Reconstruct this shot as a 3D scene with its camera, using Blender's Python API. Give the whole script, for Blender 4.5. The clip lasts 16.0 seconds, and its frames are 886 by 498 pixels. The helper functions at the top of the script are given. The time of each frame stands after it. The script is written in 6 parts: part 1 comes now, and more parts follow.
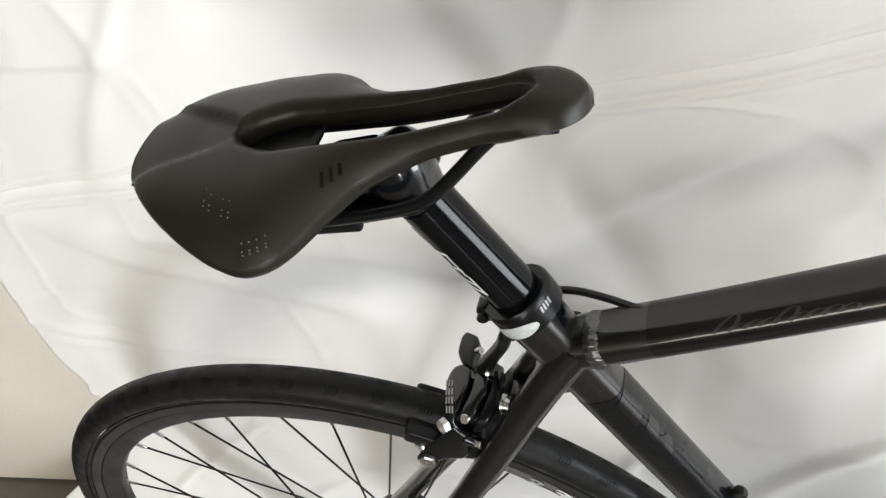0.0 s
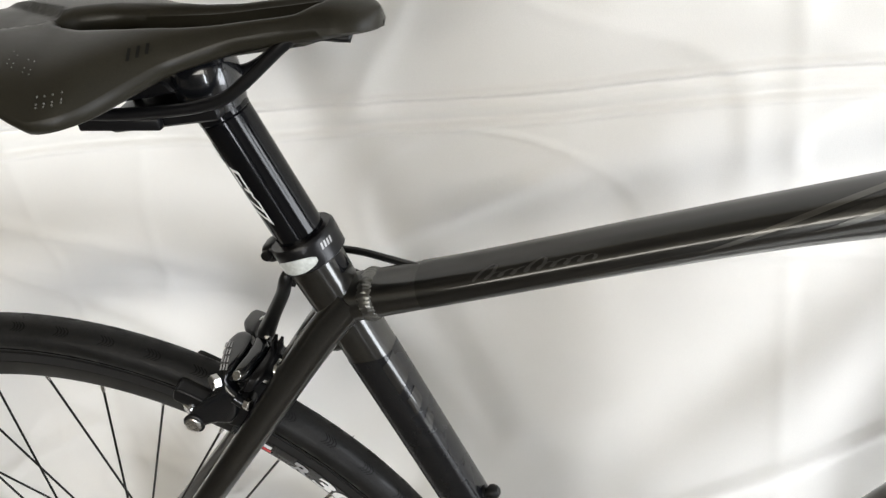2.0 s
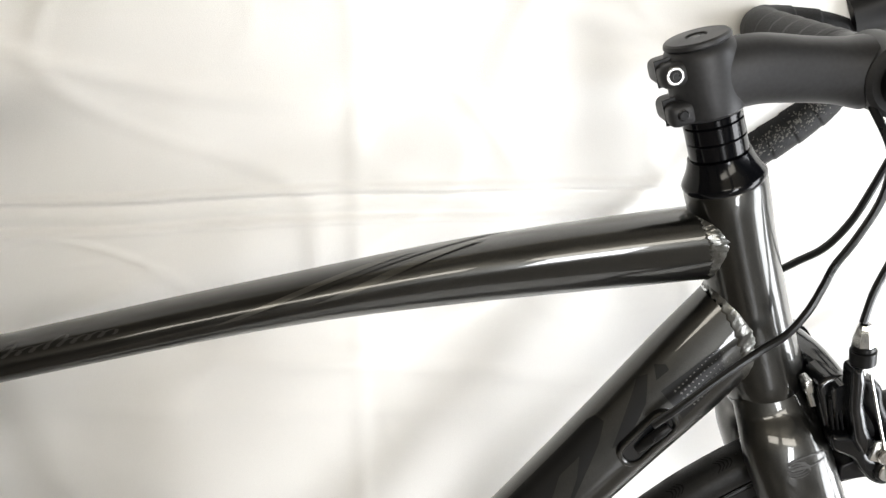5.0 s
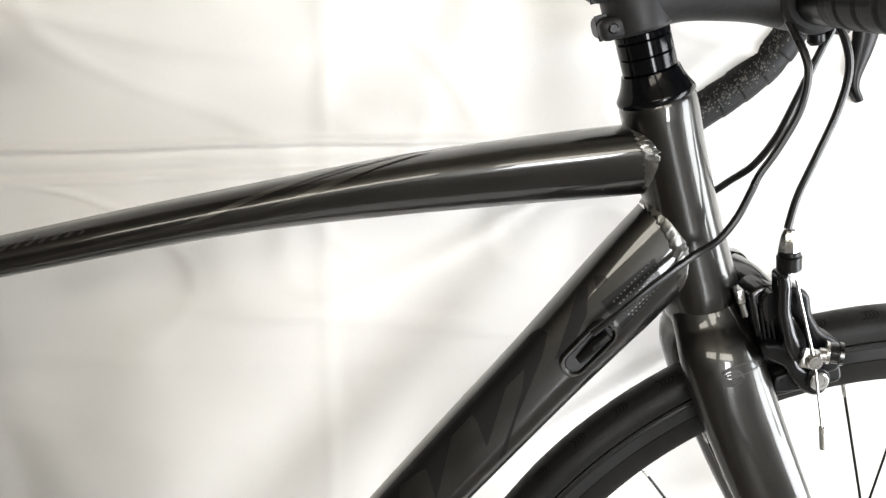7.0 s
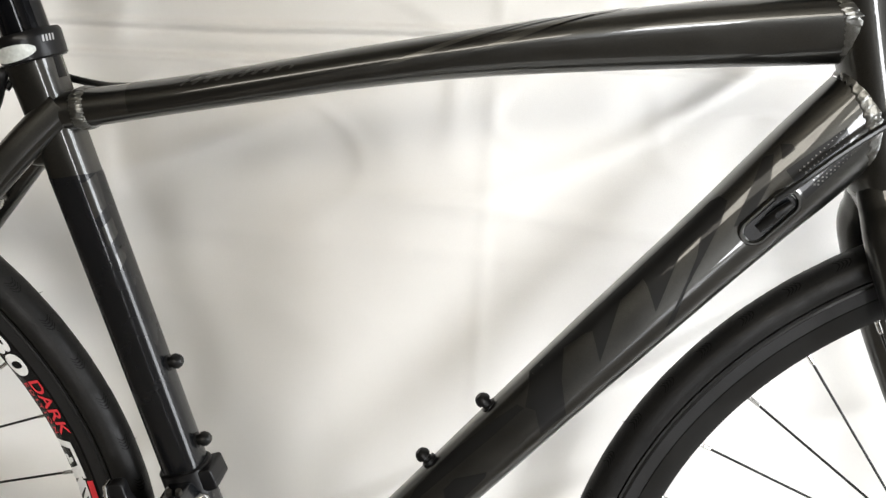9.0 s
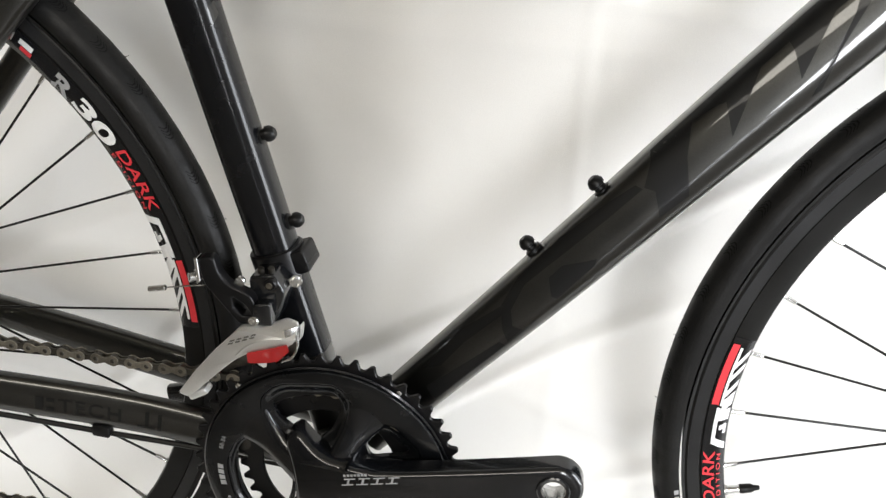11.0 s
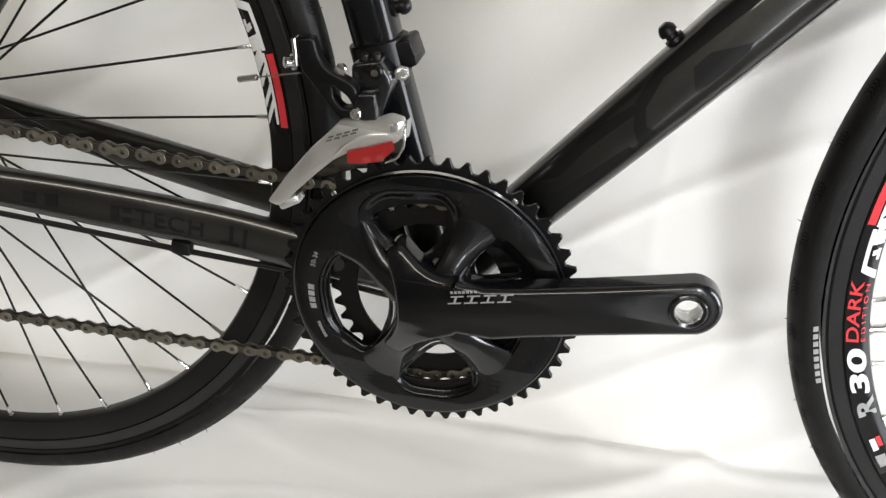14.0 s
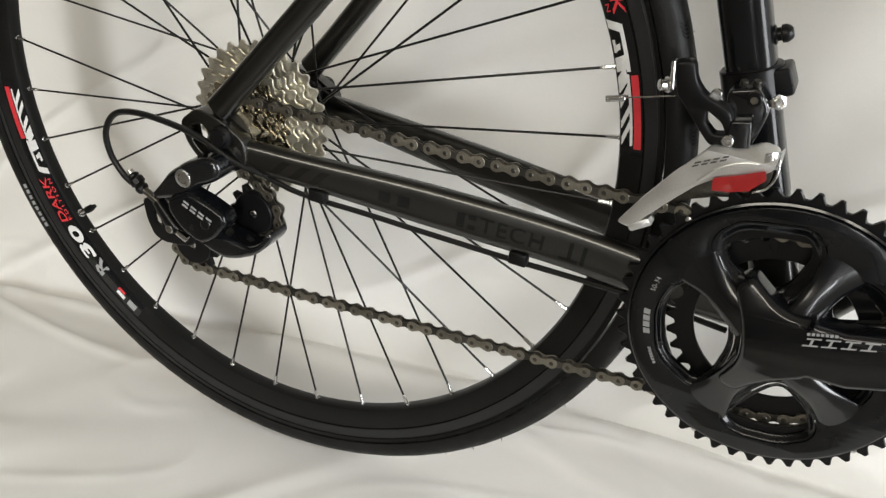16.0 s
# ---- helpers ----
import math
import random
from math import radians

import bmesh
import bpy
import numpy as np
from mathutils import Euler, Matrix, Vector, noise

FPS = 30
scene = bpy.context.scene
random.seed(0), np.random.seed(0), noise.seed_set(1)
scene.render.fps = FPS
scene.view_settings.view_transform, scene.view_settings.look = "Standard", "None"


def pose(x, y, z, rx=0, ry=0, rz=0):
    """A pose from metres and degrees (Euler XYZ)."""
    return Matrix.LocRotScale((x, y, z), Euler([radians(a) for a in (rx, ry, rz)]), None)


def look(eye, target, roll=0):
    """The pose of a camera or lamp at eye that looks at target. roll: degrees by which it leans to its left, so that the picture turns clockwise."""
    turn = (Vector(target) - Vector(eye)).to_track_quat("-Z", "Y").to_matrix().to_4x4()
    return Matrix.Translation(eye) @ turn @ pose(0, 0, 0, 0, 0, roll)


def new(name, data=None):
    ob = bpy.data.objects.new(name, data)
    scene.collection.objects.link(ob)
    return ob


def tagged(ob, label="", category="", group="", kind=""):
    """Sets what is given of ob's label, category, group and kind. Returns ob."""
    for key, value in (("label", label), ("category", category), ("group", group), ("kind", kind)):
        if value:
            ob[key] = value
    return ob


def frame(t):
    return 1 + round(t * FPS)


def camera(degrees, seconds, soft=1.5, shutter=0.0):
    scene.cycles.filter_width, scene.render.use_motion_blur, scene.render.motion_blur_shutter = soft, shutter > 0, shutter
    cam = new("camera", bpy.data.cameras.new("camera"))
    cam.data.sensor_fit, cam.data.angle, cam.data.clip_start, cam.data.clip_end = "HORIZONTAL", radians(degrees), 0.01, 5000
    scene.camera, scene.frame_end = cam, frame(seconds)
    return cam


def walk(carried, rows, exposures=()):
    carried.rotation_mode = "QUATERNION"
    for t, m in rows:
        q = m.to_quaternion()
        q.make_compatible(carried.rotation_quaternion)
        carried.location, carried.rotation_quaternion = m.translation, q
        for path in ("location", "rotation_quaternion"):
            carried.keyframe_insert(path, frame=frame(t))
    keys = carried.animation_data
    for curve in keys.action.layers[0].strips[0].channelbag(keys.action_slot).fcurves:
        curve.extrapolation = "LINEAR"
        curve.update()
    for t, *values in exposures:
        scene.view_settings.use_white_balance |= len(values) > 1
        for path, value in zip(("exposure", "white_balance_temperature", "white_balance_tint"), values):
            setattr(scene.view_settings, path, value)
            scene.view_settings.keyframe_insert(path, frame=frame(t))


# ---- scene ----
cam = camera(53.1, 16.0, 1.4)
PATH = [
    (0, (0.045, -0.320, 1.107), (-0.824, 0.952, -0.169), -29.0),
    (0.5, (0.053, -0.368, 1.091), (-0.727, 0.944, -0.203), -23.9),
    (1, (0.062, -0.405, 1.074), (-0.633, 1.001, -0.168), -18.8),
    (1.5, (0.073, -0.418, 1.050), (-0.537, 1.093, -0.112), -14.5),
    (2, (0.087, -0.424, 1.019), (-0.447, 1.170, -0.064), -11.2),
    (2.5, (0.106, -0.442, 0.998), (-0.317, 1.235, -0.007), -8.0),
    (3, (0.131, -0.457, 0.981), (-0.152, 1.274, 0.021), -5.5),
    (3.5, (0.162, -0.461, 0.982), (0.007, 1.306, 0.058), -3.8),
    (4, (0.194, -0.454, 0.989), (0.135, 1.337, 0.101), -2.5),
    (4.2, (0.187, -0.447, 0.989), (0.238, 1.355, 0.122), -1.8),
    (6.3, (0.216, -0.523, 0.908), (0.351, 1.382, 0.314), 0.8),
    (6.5, (0.22, -0.521, 0.91), (0.354, 1.369, 0.269), 0.4),
    (7, (0.222, -0.532, 0.89), (0.334, 1.368, 0.274), 0.6),
    (7.5, (0.214, -0.546, 0.862), (0.28, 1.361, 0.264), 1.1),
    (8, (0.203, -0.567, 0.837), (0.221, 1.346, 0.254), 1.8),
    (8.5, (0.195, -0.579, 0.818), (0.141, 1.329, 0.219), 2.1),
    (9, (0.171, -0.578, 0.801), (0.062, 1.323, 0.19), 2.8),
    (9.5, (0.155, -0.584, 0.786), (-0.005, 1.303, 0.141), 3.1),
    (10, (0.151, -0.579, 0.764), (-0.064, 1.275, 0.044), 3.2),
    (12.5, (0.109, -0.559, 0.625), (-0.068, 1.215, -0.281), 4.2),
    (13, (0.103, -0.561, 0.608), (-0.062, 1.214, -0.299), 4.4),
    (13.5, (0.096, -0.559, 0.596), (-0.078, 1.209, -0.324), 4.4),
    (14, (0.086, -0.556, 0.588), (-0.18, 1.181, -0.367), 3.7),
    (14.5, (0.063, -0.56, 0.582), (-0.313, 1.151, -0.382), 3.4),
    (15, (0.027, -0.564, 0.579), (-0.472, 1.117, -0.383), 3.3),
    (15.5, (0.008, -0.575, 0.584), (-0.619, 1.068, -0.369), 2.7),
    (16, (-0.004, -0.585, 0.581), (-0.709, 1.039, -0.348), 2.5),
]
walk(cam, [(t, look(eye, target, roll)) for t, eye, target, roll in PATH], exposures=[(0, -0.11, 6450, 10), (2.0, -0.11, 6500, 10), (4.0, -0.07, 6650, 10), (7.0, -0.14, 6700, 10), (10.2, -0.14, 6650, 10), (12.5, -0.28, 6500, 10), (13.5, -0.30, 6550, 10), (14.5, -0.34, 6650, 10), (16.0, -0.38, 6750, 9)])

# ---- light and exposure ----
world = bpy.data.worlds.new("world")
scene.world = world
world.use_nodes = True
wn = world.node_tree.nodes
sky = wn.new("ShaderNodeTexSky")
sky.sky_type = "NISHITA"
sky.sun_disc = False
sky.sun_elevation = radians(40)
sky.sun_rotation = radians(160)
wn["Background"].inputs["Strength"].default_value = 0.12
world.node_tree.links.new(sky.outputs[0], wn["Background"].inputs["Color"])


def area_lamp(name, eye, target, sx, sy, watts, colour):
    data = bpy.data.lights.new(name, "AREA")
    data.shape, data.size, data.size_y, data.energy, data.color = "RECTANGLE", sx, sy, watts, colour
    lamp = new(name, data)
    lamp.matrix_world = look(eye, target)
    return lamp


# cool daylight through the door, warmer light through the long high window
area_lamp("door_daylight", (0.84, -3.53, 0.80), (0.84, 0, 0.80), 0.55, 1.40, 82, (0.90, 0.94, 1.0))
area_lamp("high_daylight", (-0.10, -3.53, 2.02), (-0.10, 0, 2.02), 3.3, 0.78, 84, (1.0, 0.945, 0.83))
# cool fill in an unseen side window, added to brighten the sheet's right
area_lamp("side_daylight", (1.71, -0.58, 0.70), (0, -0.58, 0.70), 0.86, 1.3, 60, (0.90, 0.94, 1.0))

# ---- mesh helpers ----
from mathutils.geometry import tessellate_polygon


def mesh_object(name, verts, faces, material, parent=None, label="", smooth=True, sharp=35):
    me = bpy.data.meshes.new(name)
    me.from_pydata([tuple(v) for v in verts], [], faces)
    me.validate()
    bm = bmesh.new()
    bm.from_mesh(me)
    if len(bm.verts) < 60000:
        bmesh.ops.remove_doubles(bm, verts=bm.verts, dist=1e-6)
    bmesh.ops.recalc_face_normals(bm, faces=bm.faces)
    bm.to_mesh(me)
    bm.free()
    if smooth:
        me.shade_smooth()
        me.set_sharp_from_angle(angle=radians(sharp))
    if material:
        me.materials.append(material)
    ob = new(name, me)
    if parent:
        ob.parent = parent
    if label:
        ob["label"] = label
    return ob


def piece(name, mesh, m, parent):
    """One of many alike pieces, on a shared mesh."""
    ob = new(name, mesh)
    ob.parent = parent
    ob.matrix_basis = m
    return ob


class Build:
    """Verts and faces gathered for one mesh."""

    def __init__(self):
        self.v, self.f = [], []

    def add(self, verts, faces):
        base = len(self.v)
        self.v += [tuple(p) for p in verts]
        self.f += [tuple(i + base for i in face) for face in faces]
        return self

    def done(self, name, material, parent=None, label="", smooth=True, sharp=35):
        return mesh_object(name, self.v, self.f, material, parent, label, smooth, sharp)


def smooth_line(points, steps):
    """Catmull-Rom through rows of numbers."""
    p = np.array(points, float)
    p = np.vstack([2 * p[0] - p[1], p, 2 * p[-1] - p[-2]])
    out = []
    for i in range(1, len(p) - 2):
        for k in range(steps):
            t = k / steps
            a, b, c, d = p[i - 1], p[i], p[i + 1], p[i + 2]
            out.append(0.5 * (2 * b + (c - a) * t + (2 * a - 5 * b + 4 * c - d) * t * t + (3 * b - a - 3 * c + d) * t ** 3))
    out.append(p[-2])
    return np.array(out)


def ring_faces(rows, n, cap0=True, cap1=True):
    faces = []
    for i in range(rows - 1):
        for k in range(n):
            j = (k + 1) % n
            faces.append((i * n + k, i * n + j, (i + 1) * n + j, (i + 1) * n + k))
    if cap0:
        faces.append(tuple(range(n - 1, -1, -1)))
    if cap1:
        faces.append(tuple((rows - 1) * n + k for k in range(n)))
    return faces


def frame_at(rows, i, ref):
    a, b = rows[max(i - 1, 0)][:3], rows[min(i + 1, len(rows) - 1)][:3]
    t = (b - a) / max(np.linalg.norm(b - a), 1e-9)
    w = ref - ref @ t * t
    w /= np.linalg.norm(w)
    return t, w, np.cross(t, w)


def section(row, power, angle, off=0.0):
    """Across and up from a tube's centre line. A row may go on with its own powers (flatness of the top, sharpness of the side) and the height of its side ridge."""
    a, b, k = row[5:8] if len(row) > 5 else (power, power, 0.0)
    c, q = math.cos(angle), math.sin(angle)
    c, q = math.copysign(abs(c) ** (2 / a), c), math.copysign(abs(q) ** (2 / b), q)
    q += k * (1 - q * q)
    return (row[3] + off) * c, (row[4] + off) * q


def sweep(points, n=24, power=2.0, steps=8, ref=(0, 1, 0), caps=True):
    """A tube along rows of x, y, z, half width (along ref), half height. Returns verts and faces."""
    rows = smooth_line(points, steps) if steps else np.array(points, float)
    ref = np.array(ref, float)
    verts = []
    for i, row in enumerate(rows):
        _, w, h = frame_at(rows, i, ref)
        for k in range(n):
            c, q = section(row, power, 2 * math.pi * k / n)
            verts.append(row[:3] + w * c + h * q)
    return verts, ring_faces(len(rows), n, caps, caps)


class Skin:
    """Points on a swept tube, to lay decals on it."""

    def __init__(self, points, power=2.0, ref=(0, 1, 0)):
        self.rows, self.power, self.ref = smooth_line(points, 24), power, np.array(ref, float)
        step = np.linalg.norm(np.diff(self.rows[:, :3], axis=0), axis=1)
        self.along = np.r_[0, np.cumsum(step)]
        _, _, h = frame_at(self.rows, 1, self.ref)
        self.flip = h[2] < 0

    def at(self, s, angle, off=0.0004):
        """s: metres along; angle: degrees from the far side (180: the side that shows, 90 or 270: upper or lower edge)."""
        i = int(np.clip(np.searchsorted(self.along, s), 1, len(self.along) - 1))
        t = (s - self.along[i - 1]) / (self.along[i] - self.along[i - 1])
        row = self.rows[i - 1] * (1 - t) + self.rows[i] * t
        _, w, h = frame_at(self.rows, i, self.ref)
        c, q = section(row, self.power, radians(angle), off)
        return row[:3] + w * c + h * q

    def patch(self, corners, n=10, off=0.0004):
        """A four-cornered decal: corners (s, angle) in order round it."""
        a, b, c, d = [np.array(p, float) for p in corners]
        verts, faces = [], []
        for i in range(n + 1):
            for k in range(n + 1):
                u, v = i / n, k / n
                q = (a * (1 - u) + b * u) * (1 - v) + (d * (1 - u) + c * u) * v
                verts.append(self.at(q[0], q[1], off))
        for i in range(n):
            for k in range(n):
                j = i * (n + 1) + k
                faces.append((j, j + 1, j + n + 2, j + n + 1))
        return verts, faces


def decal_shape(skin, points, centre_line, off=0.0004, cuts=3):
    """A flat shape of (metres along, metres above the centre line) wrapped on the side of a tube that shows."""
    bm = bmesh.new()
    bm.faces.new([bm.verts.new((a, b, 0)) for a, b in points])
    bmesh.ops.triangulate(bm, faces=bm.faces)
    bmesh.ops.subdivide_edges(bm, edges=bm.edges, cuts=cuts, use_grid_fill=True)
    bm.verts.index_update()
    verts = []
    for v in bm.verts:
        s, h = centre_line(v.co.x)
        q = max(-0.97, min(0.97, (v.co.y - h[0]) / h[1]))
        _, b, k = skin.rows[0][5:8]
        if k:
            q = (1 - math.sqrt(max(0.0, 1 - 4 * k * (q - k)))) / (2 * k)
        a = math.degrees(math.asin(math.copysign(min(1.0, abs(q)) ** (b / 2), q)))
        verts.append(skin.at(s, 180 + a if skin.flip else 180 - a, off))
    faces = [tuple(v.index for v in f.verts) for f in bm.faces]
    bm.free()
    return verts, faces


def turned(base, axis, profile, n=24, caps=True):
    """A turned solid: profile rows of (distance along axis, radius)."""
    base, axis = Vector(base), Vector(axis).normalized()
    u = axis.orthogonal().normalized()
    w = axis.cross(u)
    verts = []
    for d, r in profile:
        for k in range(n):
            a = 2 * math.pi * k / n
            verts.append(base + axis * d + (u * math.cos(a) + w * math.sin(a)) * r)
    return verts, ring_faces(len(profile), n, caps, caps)


def rod(p0, p1, r, n=12, edge=0.0):
    length = (Vector(p1) - Vector(p0)).length
    prof = [(0, r), (length, r)] if not edge else [(0, r - edge), (edge, r), (length - edge, r), (length, r - edge)]
    return turned(p0, Vector(p1) - Vector(p0), prof, n)


def socket_bolt(base, axis, r, h, n=18):
    """A round bolt head with a hex recess."""
    v, f = turned(base, axis, [(0, r), (h * 0.8, r), (h, r * 0.86), (h, r * 0.55)], n, True)
    f = f[:-1]
    v2, f2 = turned(base, axis, [(h, r * 0.55), (h * 0.4, r * 0.5)], 6)
    b = Build().add(v, f).add(v2, f2)
    return b.v, b.f


def hexagon(base, axis, r, h):
    return turned(base, axis, [(0, r), (h * 0.85, r), (h, r * 0.85)], 6)


def wire(points, r, n=8, steps=8):
    return sweep([(*p, r, r) for p in points], n=n, steps=steps, ref=(0.02, 0.97, 0.2))


def lathe(profile, cx, cz, n=120, closed=True):
    """Turned round the wheel's axle (the y axis): profile rows of (radius, y); closed joins its last row to its first."""
    verts, faces, m = [], [], len(profile)
    for k in range(n):
        a = 2 * math.pi * k / n
        verts += [(cx + r * math.cos(a), y, cz + r * math.sin(a)) for r, y in profile]
    for k in range(n):
        j = (k + 1) % n
        for i in range(m if closed else m - 1):
            q = (i + 1) % m
            faces.append((k * m + i, k * m + q, j * m + q, j * m + i))
    return verts, faces


def inset_loop(loop, d):
    out = []
    for i, p in enumerate(loop):
        a, b = Vector(loop[i - 1]), Vector(loop[(i + 1) % len(loop)])
        t = (b - a).normalized()
        out.append((p[0] - t.y * d, p[1] + t.x * d))
    return out


def area2(loop):
    return sum(a[0] * b[1] - b[0] * a[1] for a, b in zip(loop, loop[1:] + loop[:1]))


def plate(loops, y0, y1, chamfer=0.0):
    """A flat plate in the xz plane, its front at y0 and its back at y1; the first loop is the outline, the others are holes."""
    loops = [list(l) if (area2(l) > 0) == (i == 0) else list(l)[::-1] for i, l in enumerate(loops)]
    front = [inset_loop(l, chamfer) for l in loops] if chamfer else loops
    d = 1 if y1 > y0 else -1
    verts, faces, at = [], [], 0
    starts = []
    for l, fl in zip(loops, front):
        n = len(l)
        starts.append(at)
        verts += [(p[0], y0, p[1]) for p in fl] + [(p[0], y0 + d * chamfer, p[1]) for p in l] + [(p[0], y1, p[1]) for p in l]
        for r in range(0 if chamfer else 1, 2):
            for k in range(n):
                j = (k + 1) % n
                faces.append((at + r * n + k, at + r * n + j, at + (r + 1) * n + j, at + (r + 1) * n + k))
        at += 3 * n
    for side, src in ((0, front), (2, loops)):
        flat = [starts[i] + side * len(l) + k for i, l in enumerate(loops) for k in range(len(l))]
        for tri in tessellate_polygon([[Vector((p[0], p[1], 0)) for p in l] for l in src]):
            faces.append(tuple(flat[i] for i in tri))
    return verts, faces


def pillow(loops, y0, y1, r, steps=4, bend=None):
    """A solid in the xz plane with a softly rounded front: the first loop is the outline, the others are holes."""
    loops = [list(l) if (area2(l) > 0) == (i == 0) else list(l)[::-1] for i, l in enumerate(loops)]
    d = 1 if y1 > y0 else -1
    verts, faces, fronts, backs = [], [], [], []
    for l in loops:
        n, at = len(l), len(verts)
        for k in range(steps + 1):
            a = math.pi / 2 * k / steps
            verts += [(p[0], y0 + d * r * (1 - math.sin(a)), p[1]) for p in inset_loop(l, r * (1 - math.cos(a)))]
        verts += [(p[0], y1, p[1]) for p in l]
        order = [*range(steps, -1, -1)]
        fronts.append([at + steps * n + k for k in range(n)])
        seq = [at + q * n for q in order] + [at + (steps + 1) * n]
        for q0, q1 in zip(seq, seq[1:]):
            for k in range(n):
                j = (k + 1) % n
                faces.append((q0 + k, q0 + j, q1 + j, q1 + k))
        backs.append([at + (steps + 1) * n + k for k in range(n)])
    for rings in (fronts, backs):
        flat = [i for ring in rings for i in ring]
        for tri in tessellate_polygon([[Vector((verts[i][0], verts[i][2], 0)) for i in ring] for ring in rings]):
            faces.append(tuple(flat[i] for i in tri))
    if bend:
        verts = [(p[0], p[1] + bend(p[0], p[2]), p[2]) for p in verts]
    return verts, faces


def rounded(corners, radius, k=6):
    """A polygon with rounded corners."""
    out, n = [], len(corners)
    for i, p in enumerate(corners):
        p, a, b = Vector(p), Vector(corners[i - 1]), Vector(corners[(i + 1) % n])
        da, db = (a - p), (b - p)
        r = min(radius, da.length * 0.45, db.length * 0.45)
        s, e = p + da.normalized() * r, p + db.normalized() * r
        for t in range(k + 1):
            t /= k
            q = s * (1 - t) ** 2 + p * 2 * t * (1 - t) + e * t * t
            out.append((q.x, q.y))
    return out


def gear_outline(teeth, tip, root, cx=0.0, cz=0.0, turn=0.0):
    out = []
    for i in range(teeth):
        for f, r in ((0.0, root), (0.14, root + 0.0004), (0.29, root + (tip - root) * 0.55), (0.38, tip - 0.0004), (0.50, tip), (0.62, tip - 0.0004), (0.71, root + (tip - root) * 0.55), (0.86, root + 0.0004)):
            a = turn + 2 * math.pi * (i + f) / teeth
            out.append((cx + r * math.cos(a), cz + r * math.sin(a)))
    return out


def circle(cx, cz, r, n=64, a0=0.0):
    return [(cx + r * math.cos(a0 + 2 * math.pi * k / n), cz + r * math.sin(a0 + 2 * math.pi * k / n)) for k in range(n)]


def block(size, m, bevel=0.002, seg=2):
    """A bevelled box at the pose m."""
    bm = bmesh.new()
    bmesh.ops.create_cube(bm, size=1)
    for v in bm.verts:
        v.co = Vector((v.co.x * size[0], v.co.y * size[1], v.co.z * size[2]))
    bmesh.ops.bevel(bm, geom=list(bm.edges), offset=bevel, segments=seg, affect="EDGES", profile=0.5)
    bm.verts.index_update()
    verts = [m @ v.co for v in bm.verts]
    faces = [tuple(v.index for v in f.verts) for f in bm.faces]
    bm.free()
    return verts, faces


def lettering(body, height, place, align="CENTER", shear=0.0, spacing=1.0, bold=0.0):
    """Letters of the built-in font; place(u, v) turns metres along and up the writing into a point."""
    curve = bpy.data.curves.new("lettering", "FONT")
    curve.body, curve.size, curve.align_x, curve.align_y, curve.shear, curve.space_character = body, height / 0.72, align, "CENTER", shear, spacing
    curve.offset = bold * height
    ob = bpy.data.objects.new("lettering", curve)
    scene.collection.objects.link(ob)
    bpy.context.view_layer.update()
    me = bpy.data.meshes.new_from_object(ob.evaluated_get(bpy.context.evaluated_depsgraph_get()))
    verts = [place(v.co.x, v.co.y) for v in me.vertices]
    faces = [tuple(p.vertices) for p in me.polygons]
    bpy.data.objects.remove(ob)
    bpy.data.curves.remove(curve)
    bpy.data.meshes.remove(me)
    return verts, faces


